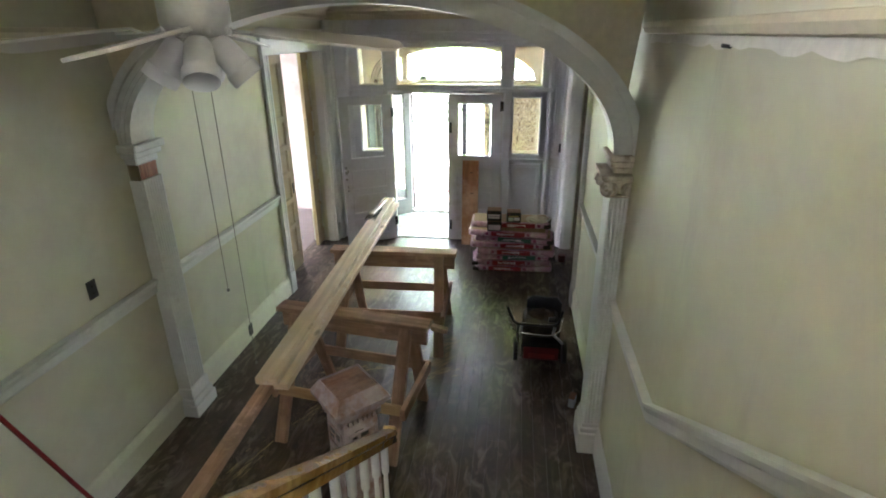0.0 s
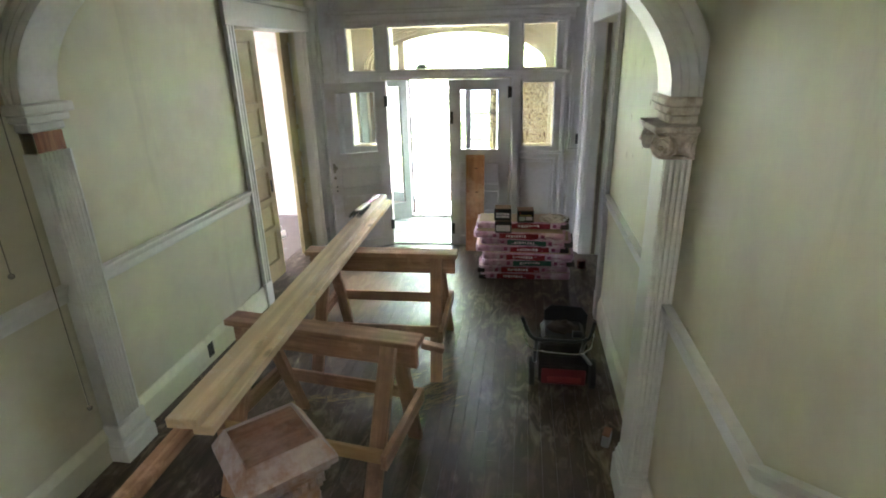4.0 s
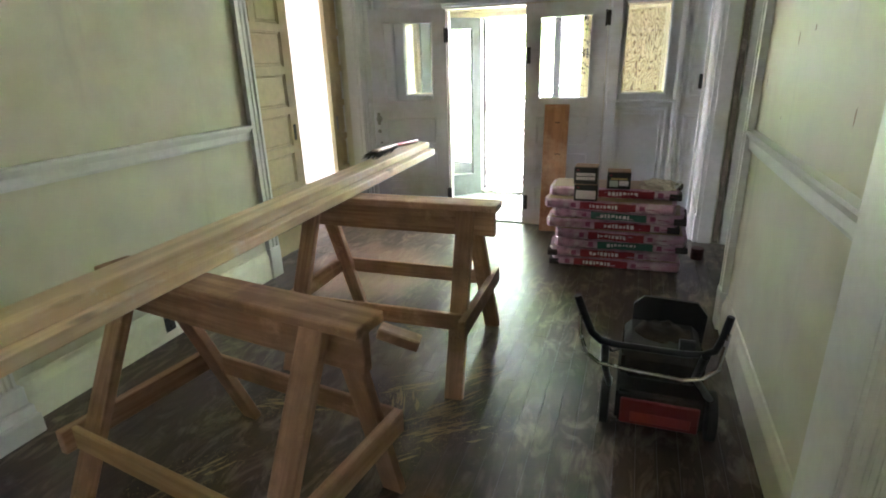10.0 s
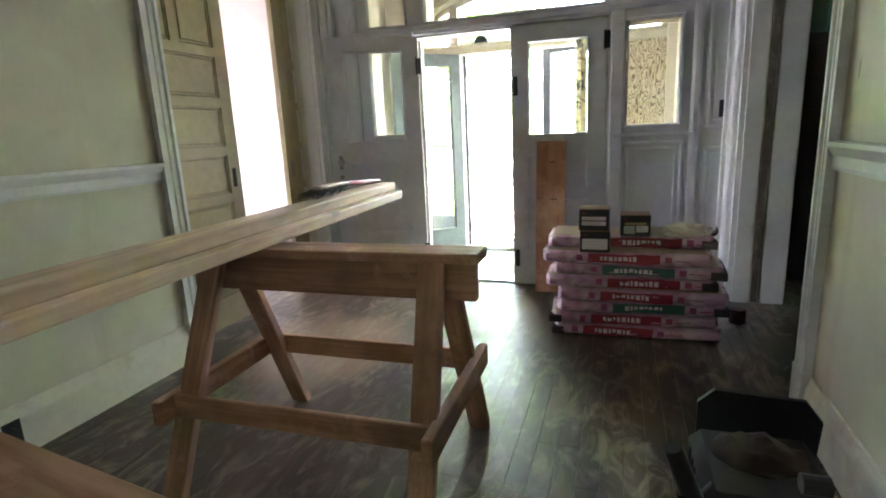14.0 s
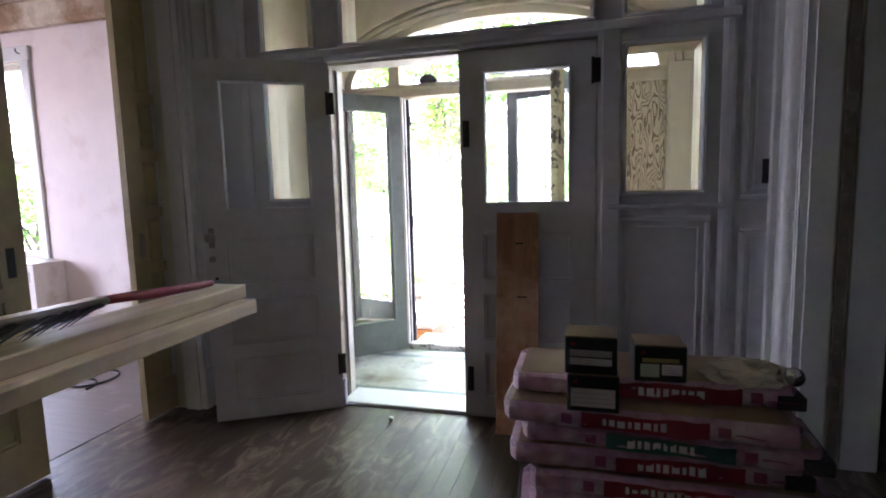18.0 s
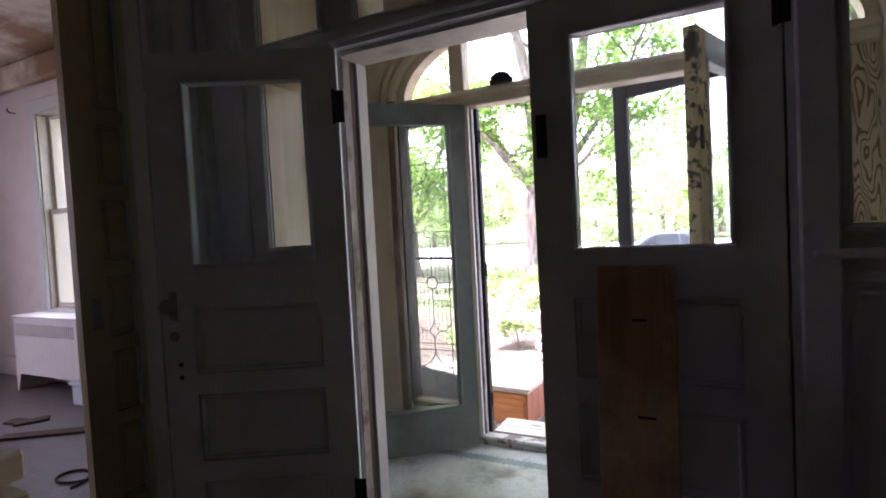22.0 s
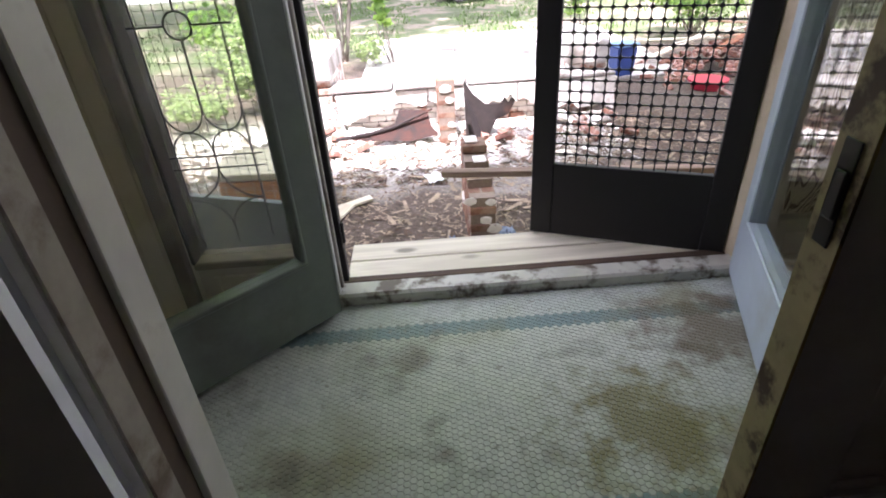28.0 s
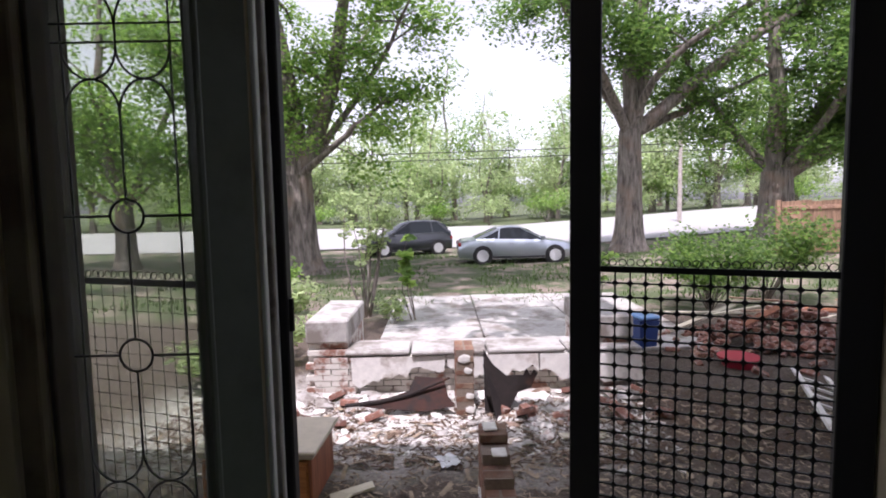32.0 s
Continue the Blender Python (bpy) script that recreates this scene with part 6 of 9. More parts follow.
porch_wall = thing("porch_wall", (0, 13.2, GZ), "whitewashed broken foundation wall of a demolished porch", "low wall", kind="structure")
bm = bmesh.new()
for a, b in ((-2.31, -1.2), (-1.18, -0.1), (-0.08, 1.12)):
    ragged_slab(bm, a, b, 0.05, 0.455 + rng.random() * 0.02, -0.03, 0.1, rng)
part("render_coat", bm, WHITEWASH, porch_wall, "flaking whitewashed render")
bm = bmesh.new()
for c in range(6):
    for i in range(19):
        x = -2.88 + 0.21 * i + (0.1 if c % 2 else 0)
        box(bm, x, x + 0.196, 0.102, 0.2, 0.072 * c, 0.072 * c + 0.062)
ob = part("brick_core", bm, WORNBRICK, porch_wall, "red brick core")
tagged(ob, kind="stuff")
for a, b, tilt in ((-2.38, -1.62, 0.8), (-1.60, -0.72, -0.5), (-0.70, 0.22, 0.6), (0.24, 1.12, -0.7)):
    bm = boxes((a, b, -0.05, 0.42, 0.48, 0.535), bevel=0.018)
    for v in bm.verts:
        v.co.y += 0.03 * noise.noise((v.co.x * 3, 0, a)) if v.co.y < 0 else 0
        v.co.z += (v.co.x - a) * math.tan(radians(tilt)) * 0.4
    part("coping_slab", bm, CONCRETE, porch_wall, "worn concrete coping")

for x0, x1 in ((-2.87, -2.36), (0.56, 1.07)):
    blk = thing("step_cheek_block", ((x0 + x1) / 2, 14.0, GZ), "weathered grey concrete cheek block beside the old steps", "concrete block")
    w = (x1 - x0) / 2
    bm = boxes((-w, w, -0.7, 0.72, 0.60, 0.875), bevel=0.022)
    for v in bm.verts:
        v.co += Vector((noise.noise(v.co * 2), noise.noise(v.co * 2.3), noise.noise(v.co * 1.7))) * 0.02
    part("block", bm, CONCRETE, blk)
    bm = bmesh.new()
    for c in range(8):
        for i in range(7):
            y = -0.69 + 0.2 * i + (0.05 if c % 2 else 0)
            box(bm, -w + 0.02, w - 0.02, y, min(0.7, y + 0.19), 0.075 * c, 0.075 * c + 0.066)
    ob = part("brick_base", bm, WORNBRICK, blk, "red brick base")
    tagged(ob, kind="stuff")
old_steps = thing("old_porch_steps", (-0.9, 13.62, GZ), "worn concrete steps down from the porch wall", "steps", kind="structure")
for i in range(4):
    part("step", boxes((-1.44, 1.44, 0.32 * i, 0.32 * i + 0.33, 0, 0.47 - 0.13 * i), bevel=0.012), CONCRETE, old_steps)

# torn sheet and rubble
sheet = thing("torn_metal_sheet", (-0.63, 12.55, GZ), "dark rusted torn sheet metal leaning on the rubble", "sheet metal")
bm = bmesh.new()
prism(bm, [(-0.16, 0.0), (0.10, 0.03), (0.20, 0.22), (0.34, 0.27), (0.42, 0.42), (0.38, 0.46), (0.34, 0.40), (0.30, 0.47), (0.26, 0.40), (0.08, 0.40), (-0.06, 0.52), (-0.16, 0.68)], "y", -0.006, 0.006, pose(0, 0, 0, -10, 0, 0))
part("sheet", bm, RUST, sheet)
bm = bmesh.new()
prism(bm, [(-0.16, 0.0), (0.05, 0.0), (-0.02, 0.3), (-0.16, 0.6)], "y", -0.005, 0.005, pose(0.02, -0.05, 0, -14, 0, 62))
part("folded_flap", bm, RUST, sheet)
REDRUST = plain("red_rusted_metal", (0.045, 0.017, 0.011), 0.85, 0.1, vary=0.35, scale=9, dirt=(0.02, 0.013, 0.011), dirt_at=(0.48, 0.6), dirt_scale=5, bumpy=0.4)
scrap = thing("rusted_panel", (-1.62, 12.55, GZ + 0.10), "bent red-rusted metal panel lying across the rubble", "sheet metal")
bm = bmesh.new()
prism(bm, [(-0.62, 0.03), (-0.30, 0.06), (0.02, 0.17), (0.08, 0.33), (0.40, 0.30), (0.44, 0.10), (0.52, 0.0), (0.2, -0.06), (-0.3, -0.02)], "y", -0.006, 0.006, pose(0, 0, 0, -38, 0, 0))
part("panel", bm, REDRUST, scrap)
bm = bmesh.new()
tube(bm, [(-0.66, 0.0, 0.02), (-0.3, 0.02, 0.05), (0.0, 0.05, 0.10), (0.46, 0.1, 0.27)], [0.02, 0.025, 0.02, 0.012], 7)
part("rolled_edge", bm, RUST, scrap, "dark rolled edge")
CHUNK = [WHITEWASH, WHITEWASH, CONCRETE, CONCRETE, WORNBRICK, BROWNBOARD]
for k in range(260):
    x, y = rng.uniform(-3.6, 1.0), min(13.1, rng.gauss(12.6, 0.45))
    if abs(x + 1.0) < 0.2:
        continue
    s = rng.uniform(0.02, 0.075) if y < 12.75 else rng.uniform(0.04, 0.14)
    bm = bmesh.new()
    bmesh.ops.create_icosphere(bm, subdivisions=1, radius=1)
    for v in bm.verts:
        v.co *= rng.uniform(0.65, 1.1)
    bmesh.ops.transform(bm, matrix=pose(x, y, ground_height(x, y) + s * 0.22, rng.uniform(-20, 20), rng.uniform(-20, 20), rng.uniform(0, 360)) @ Matrix.Diagonal((s * 1.5, s, s * 0.42, 1)), verts=bm.verts)
    solid("rubble_chunk", bm, rng.choice(CHUNK), "broken lump of masonry on the mulch", "rubble", kind="", group="rubble by the porch wall")
for k in range(24):
    x, y = rng.uniform(-3.2, 1.8), rng.gauss(12.6, 0.45)
    if y > 13.05 or abs(x + 1.0) < 0.22 or y < 11.2:
        continue
    ob = tagged(new("brick", brick_mesh), "loose red brick on the rubble", "brick", "loose bricks")
    ob.matrix_basis = pose(x, y, ground_height(x, y) + 0.005 + 0.05 * rng.random(), rng.uniform(-25, 25), rng.uniform(-25, 25), rng.uniform(0, 360))

# wood chips and leaf litter
CHIP = plain("pale_wood_chips", (0.30, 0.235, 0.165), 0.9, vary=0.4, scale=9)
LITTER = plain("brown_leaf_litter", (0.10, 0.065, 0.042), 0.9, vary=0.4, scale=9)


def scatter(name, count, area, size, mat, label, category, rng, density=lambda x, y: 1.0, flat=0.35):
    cv, cf = [], []
    while len(cf) < count:
        x, y = rng.uniform(*area[:2]), rng.uniform(*area[2:])
        if rng.random() > density(x, y):
            continue
        L, w = rng.uniform(0.5, 1.4) * size, rng.uniform(0.3, 0.8) * size * 0.45
        a, tilt = rng.uniform(0, 2 * math.pi), rng.uniform(-flat, flat)
        z = ground_height(x, y) + 0.006 + abs(tilt) * L * 0.5 + rng.random() * 0.012
        ca, sa = math.cos(a), math.sin(a)
        k = len(cv)
        for u, v in ((-L, -w), (L, -w * 0.6), (L * 0.9, w), (-L, w * 0.8)):
            cv.append((x + u * ca - v * sa, y + u * sa + v * ca, z + u * tilt * 0.5 + v * rng.uniform(-0.3, 0.3)))
        cf.append((k, k + 1, k + 2, k + 3))
    me = bpy.data.meshes.new(name)
    me.from_pydata(cv, [], cf)
    me.materials.append(mat)
    return tagged(new(name, me), label, category, kind="stuff")


rng = random.Random(21)
near = lambda x, y: min(1.0, 2.2 / max(1.0, y - 8.5))
scatter("wood_chips", 9000, (-5, 6, 9.3, 13.1), 0.028, CHIP, "pale splintered wood chips over the yard", "wood chips", rng, near)
scatter("leaf_litter", 2600, (-4.2, 3.0, 11.4, 13.05), 0.05, LITTER, "dark brown dead leaves over the rubble", "leaf litter", rng)
scatter("wood_chips", 350, (-4, 4, 9.6, 13.0), 0.085, CHIP, "larger splinters and lath scraps over the yard", "wood scraps", rng)
PLASTER = plain("white_plaster_bits", (0.66, 0.64, 0.60), 0.9, vary=0.2, scale=9)
scatter("plaster_bits", 3500, (-4.2, 0.9, 11.5, 13.15), 0.03, PLASTER, "white flakes of broken plaster over the ground", "plaster bits", rng, lambda x, y: min(1.0, max(0.05, (y - 11.5) / 0.9)))
scatter("leaf_litter", 9000, (-6, 7, 9.3, 17.5), 0.032, LITTER, "brown leaf litter over the yard", "leaf litter", rng)
GRASS = plain("grass_blades", (0.09, 0.15, 0.04), 0.8, vary=0.4, scale=3)
gv, gf = [], []
while len(gf) < 9000:
    x, y = rng.uniform(-9, 14), rng.uniform(18.5, 31)
    if noise.noise((x * 0.6, y * 0.6, 0)) < -0.05:
        continue
    h, a, b = rng.uniform(0.05, 0.15), rng.uniform(0, 6.28), rng.uniform(-0.05, 0.05)
    z, k = ground_height(x, y), len(gv)
    gv += [(x - 0.02 * math.cos(a), y - 0.02 * math.sin(a), z), (x + 0.02 * math.cos(a), y + 0.02 * math.sin(a), z), (x + b, y + rng.uniform(-0.05, 0.05), z + h)]
    gf.append((k, k + 1, k + 2))
me = bpy.data.meshes.new("grass")
me.from_pydata(gv, [], gf)
me.materials.append(GRASS)
tagged(new("grass", me), "patchy rough grass", "grass", kind="stuff")

# wooden chest with a pale lid beside the steps
CHEST = lumber("orange_pine_front", (0.55, 0.24, 0.07), (0.38, 0.14, 0.035), 0.45, "X")
chest = thing("wooden_chest", (-2.62, 11.15, GZ, 0, 0, -4), "orange-brown wooden drawer unit with a pale lid", "chest")
part("body", boxes((-0.42, 0.40, -0.28, 0.28, 0.0, 0.36), bevel=0.006), CHEST, chest)
part("side_rail", boxes((0.40, 0.425, -0.285, 0.285, 0, 0.38), bevel=0.004), RUSTWOOD, chest, "darker end panel")
part("lid", boxes((-0.47, 0.47, -0.33, 0.33, 0.42, 0.455), (-0.44, 0.44, -0.3, 0.3, 0.38, 0.42), bevel=0.008), plain("faded_beige_paint", (0.52, 0.46, 0.36), 0.6, vary=0.12, scale=9, dirt=(0.36, 0.30, 0.22)), chest, "faded beige lid")
part("front_board", boxes((-0.40, 0.38, -0.292, -0.281, 0.03, 0.33), bevel=0.003), CHEST, chest)
for k, (x, y, r, L) in enumerate(((-1.95, 11.0, 20, 0.34), (-2.05, 10.82, 65, 0.30), (-1.78, 9.6, 80, 0.28), (-2.0, 9.35, 50, 0.5), (-2.15, 9.5, 35, 0.55), (-0.5, 9.9, 10, 0.25), (0.1, 11.9, 15, 0.5))):
    ob = thing("scrap_board", (x, y, ground_height(x, y) + 0.02, rng.uniform(-6, 6), rng.uniform(-8, 8), r), "pale offcut of board lying on the mulch", "board offcut", "offcuts in the yard")
    part("offcut", boxes((-L / 2, L / 2, -0.055, 0.055, 0, 0.022), bevel=0.003), DECKWOOD, ob)

BLUEFILM = plain("torn_blue_film", (0.14, 0.19, 0.29), 0.4, vary=0.3, scale=12, bumpy=0.3)
PAPERWHITE = plain("crumpled_white_film", (0.62, 0.63, 0.64), 0.4, vary=0.15, scale=12, bumpy=0.3)
for k, (x, y, w, h, mat, what) in enumerate(((-0.68, 10.25, 0.06, 0.10, BLUEFILM, "torn scrap of blue plastic film beside the pier"), (-0.90, 10.0, 0.09, 0.045, BLUEFILM, "torn scrap of blue plastic film beside the pier"),
                                             (-1.13, 10.2, 0.05, 0.035, BLUEFILM, "torn scrap of blue plastic film beside the pier"), (-1.2, 11.5, 0.10, 0.09, PAPERWHITE, "crumpled scrap of white film on the mulch"))):
    film = thing("film_scrap", (x, y, ground_height(x, y) + 0.012, 0, 0, 37 * k), what, "plastic scrap", "film scraps in the yard")
    bm = bmesh.new()
    bmesh.ops.create_grid(bm, x_segments=9, y_segments=9, size=1)
    for v in bm.verts:
        q = v.co * 2.3 + Vector((k * 5, 0, 0))
        v.co = Vector((v.co.x * w * (1 + 0.3 * noise.noise(q)), v.co.y * h * (1 + 0.3 * noise.noise(q * 1.4)), 0.02 + 0.028 * noise.noise(q * 1.6)))
    bmesh.ops.solidify(bm, geom=list(bm.faces), thickness=0.002)
    part("film", bm, mat, film, smooth=True)

# ---- trees and shrubs ----
def leaf_material(name, dark, light):
    m, n, l, p = node_mat(name)
    geo = n.new("ShaderNodeNewGeometry")
    col = ramp(n, l, geo.outputs["Random Per Island"], [(0.0, dark), (0.6, tuple((a + b) / 2 for a, b in zip(dark, light))), (1.0, light)])
    l.new(col, p.inputs["Base Color"])
    p.inputs["Roughness"].default_value = 0.55
    tr, mx = n.new("ShaderNodeBsdfTranslucent"), n.new("ShaderNodeMixShader")
    hs = n.new("ShaderNodeHueSaturation")
    hs.inputs["Value"].default_value = 2.1
    l.new(col, hs.inputs["Color"])
    l.new(hs.outputs[0], tr.inputs[0])
    mx.inputs[0].default_value = 0.55
    l.new(p.outputs[0], mx.inputs[1])
    l.new(tr.outputs[0], mx.inputs[2])
    l.new(mx.outputs[0], n["Material Output"].inputs[0])
    return m


LEAF_A = leaf_material("maple_leaves", (0.075, 0.155, 0.03), (0.23, 0.33, 0.075))
LEAF_B = leaf_material("oak_leaves", (0.05, 0.105, 0.025), (0.15, 0.235, 0.05))
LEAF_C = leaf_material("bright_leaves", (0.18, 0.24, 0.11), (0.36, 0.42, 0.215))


def bark_material():
    m, n, l, p = node_mat("furrowed_bark")
    a = noise_node(n, l, 9, 6, 0.65, (1, 1, 0.16), distort=0.4)
    b = noise_node(n, l, 1.2, 6, 0.6, seed=3)
    col = ramp(n, l, a, [(0.35, (0.065, 0.055, 0.046)), (0.65, (0.29, 0.255, 0.22))])
    col = mix(n, l, ramp(n, l, b, [(0.5, (0, 0, 0)), (0.7, (0.6, 0.6, 0.6))]), col, (0.26, 0.18, 0.13))
    l.new(col, p.inputs["Base Color"])
    p.inputs["Roughness"].default_value = 0.95
    bump(n, l, p, a, 0.9, 0.04)
    return m


BARK = bark_material()


def limb_path(a, b, rng, k=7, sag=0.12):
    a, b = Vector(a), Vector(b)
    L = (b - a).length
    off = Vector((rng.uniform(-1, 1), rng.uniform(-1, 1), rng.uniform(0, 1))) * L * sag
    return [a + (b - a) * (i / k) + off * math.sin(math.pi * i / k) + Vector((rng.uniform(-1, 1), rng.uniform(-1, 1), 0)) * L * 0.012 for i in range(k + 1)]


def leaves(name, centres, per, spread, size, mat, parent, rng):
    """Many small bent leaves in uneven clumps."""
    lv, lf = [], []
    for c, s in centres:
        for _ in range(int(per * s)):
            while True:
                d = Vector((rng.uniform(-1, 1), rng.uniform(-1, 1), rng.uniform(-1, 1)))
                if 0.05 < d.length < 1:
                    break
            p = Vector(c) + Vector((d.x, d.y, d.z * 0.62)) * spread * s
            u = Vector((rng.gauss(0, 1), rng.gauss(0, 1), rng.gauss(0, 0.45))).normalized()
            w = u.cross(Vector((rng.gauss(0, 0.6), rng.gauss(0, 0.6), 1))).normalized()
            L = size * rng.uniform(0.55, 1.25)
            k = len(lv)
            n = u.cross(w)
            lv += [tuple(p - u * L * 0.5), tuple(p + w * L * 0.42 + n * L * 0.1), tuple(p + u * L * 0.6), tuple(p - w * L * 0.42 + n * L * 0.1)]
            lf.append((k, k + 1, k + 2, k + 3))
    me = bpy.data.meshes.new(name)
    me.from_pydata(lv, [], lf)
    me.materials.append(mat)
    ob = new(name, me)
    ob.parent = parent
    return tagged(ob, kind="stuff")


def trunk_flare(bm, r, h, lean, rng, seg=18):
    """A tapered trunk with root flare and furrows."""
    rings = []
    lobes = [rng.uniform(0, 6.28) for _ in range(3)]
    for i in range(13):
        t = i / 12
        rr = r * (1 - 0.22 * t) * (1 + 0.55 * math.exp(-t * 9))
        ring = []
        for k in range(seg):
            a = 2 * math.pi * k / seg
            wob = 1 + 0.06 * math.sin(3 * a + lobes[0] + t) + 0.05 * math.sin(5 * a + lobes[1]) + 0.12 * math.exp(-t * 9) * math.sin(4 * a + lobes[2])
            ring.append(bm.verts.new((rr * wob * math.cos(a) + lean[0] * t * t, rr * wob * math.sin(a) + lean[1] * t * t, h * t - 0.12)))
        rings.append(ring)
    for a, b in zip(rings, rings[1:]):
        for k in range(seg):
            bm.faces.new((a[k], a[(k + 1) % seg], b[(k + 1) % seg], b[k]))
    bm.faces.new(rings[-1])


def tree(name, m, label, r, fork, limbs, mat, rng, per=70, spread=1.5, size=0.2, lean=(0, 0), twigs=6, twig_len=2.2, lowest=0.35):
    """limbs: (end point, radius) of each main limb from the fork."""
    t = thing(name, m, label, "tree")
    bm = bmesh.new()
    trunk_flare(bm, r, fork, lean, rng)
    part("trunk", bm, BARK, t, smooth=True)
    centres = []
    for end, lr in limbs:
        path = limb_path((lean[0], lean[1], fork - 0.35), end, rng, 9)
        bm = bmesh.new()
        tube(bm, path, [lr * (1 - 0.75 * i / 9) for i in range(10)], 10)
        part("limb", bm, BARK, t, smooth=True)
        bm = bmesh.new()
        for _ in range(twigs):
            i = rng.randint(max(1, int(9 * lowest)), 9)
            d = Vector((rng.gauss(0, 1), rng.gauss(0, 1), rng.gauss(0.15, 0.5))).normalized() * twig_len * rng.uniform(0.6, 1.2)
            q = limb_path(path[i], path[i] + d, rng, 4)
            tube(bm, q, [lr * 0.22 * (1 - 0.8 * j / 4) for j in range(5)], 5)
            centres += [(q[2], 0.55), (q[3], 0.8), (q[4], 1.0)]
        tagged(part("branchwork", bm, BARK, t, smooth=True), kind="stuff")
    leaves("crown", centres, per, spread, size, mat, t, rng)
    return t


rng = random.Random(3)
tree("maple_tree", (-6.0, 24.8, GZ), "large old maple with furrowed bark and spreading leafy limbs", 0.70, 3.4,
     [((-1.2, 0.4, 11.0), 0.46), ((1.6, -0.8, 10.5), 0.36), ((3.9, -0.6, 8.6), 0.16), ((3.3, -1.4, 5.4), 0.13), ((-3.8, -1.5, 8.0), 0.2), ((2.5, 2.5, 9), 0.2), ((-2.5, -3.2, 6.5), 0.15)],
     LEAF_A, rng, per=190, spread=1.05, size=0.14, twigs=9, twig_len=1.9, lowest=0.35)
tree("oak_tree", (6.8, 29.5, GZ + 0.1), "tall grey-barked oak with long rising limbs", 0.55, 5.2,
     [((-1.0, 0.5, 14.5), 0.36), ((2.6, -0.5, 13.5), 0.33), ((8.2, -0.6, 10.4), 0.30), ((-4.5, -2.2, 12.4), 0.22), ((-3.5, -5.0, 11.0), 0.2), ((4.0, -5.5, 9.2), 0.2), ((7.5, 2.5, 8.0), 0.2)],
     LEAF_B, rng, per=220, spread=1.3, size=0.16, twigs=10, twig_len=2.4, lowest=0.35)
tree("oak_tree", (13.0, 29.5, ground_height(13.0, 29.5)), "stout forked oak with dense dark foliage", 0.75, 3.0,
     [((-0.8, 0.3, 10.5), 0.42), ((3.4, -0.5, 4.6), 0.42), ((4.0, -0.4, 10.0), 0.3), ((-4.0, 1.2, 9.0), 0.2), ((6.5, -2.5, 7.2), 0.2), ((0.5, -4, 8.0), 0.2)],
     LEAF_B, rng, per=240, spread=1.4, size=0.16, twigs=11, twig_len=2.3, lowest=0.3)
tree("maple_tree", (14.5, 20.5, ground_height(14.5, 20.5)), "dark leafy maple beside the wooden gate", 0.3, 2.2,
     [((0.4, 0.6, 8.0), 0.2), ((-2.8, -0.6, 6.0), 0.14), ((2.5, 1, 6.0), 0.14), ((-1.2, -2.0, 4.2), 0.1), ((-2.6, 1.6, 3.4), 0.08)], LEAF_B, rng, per=150, spread=1.05, size=0.12, twigs=7, twig_len=1.5)
# out of view: added to cast leaf shade on the yard and path
tree("maple_tree", (8.2, 9.6, GZ), "unseen spreading maple added so its high boughs shade the yard", 0.4, 5.5,
     [((-8.3, -1.2, 10.3), 0.18), ((-7.3, -0.3, 10.5), 0.18), ((-6.3, -1.3, 10.6), 0.18), ((-5.3, 0.0, 10.3), 0.18), ((-6.8, 1.5, 10.5), 0.18), ((-4.8, 1.5, 10.6), 0.18), ((-7.9, 3.0, 10.3), 0.18), ((-10.1, 3.5, 10.5), 0.18), ((-4.3, -1.2, 10.6), 0.18), ((-3.4, 0.6, 10.3), 0.18)], LEAF_A, rng, per=85, spread=0.95, size=0.19, twigs=14, twig_len=1.5, lowest=0.45)
# stands unseen to the left, added only for its shade on the lawn
tree("maple_tree", (-13.5, 18.5, GZ), "unseen tall maple added so its long boughs shade the lawn", 0.45, 5.5,
     [((11.3, -1.3, 11.2), 0.18), ((10.9, 1.7, 11.4), 0.18), ((13.5, 1.1, 11.6), 0.18), ((14.7, -0.5, 11.2), 0.18), ((12.5, 3.0, 11.4), 0.18), ((15.0, 2.5, 11.6), 0.18)], LEAF_A, rng, per=60, spread=1.0, size=0.2, twigs=13, twig_len=1.6, lowest=0.75)

tree("maple_tree", (-13.0, 27.0, GZ), "leafy green maple beside the big old maple", 0.38, 2.6,
     [((-0.5, 0.4, 10.5), 0.24), ((3.0, -0.6, 8.5), 0.16), ((-3.2, -0.8, 8.0), 0.16), ((2.6, 1.0, 5.5), 0.12), ((-2.4, 1.2, 5.0), 0.12), ((0.6, -2.6, 6.5), 0.13), ((3.6, -1.4, 3.9), 0.09), ((-3.6, -1.0, 3.6), 0.09)], LEAF_A, rng, per=150, spread=1.25, size=0.15, twigs=8, twig_len=1.9)

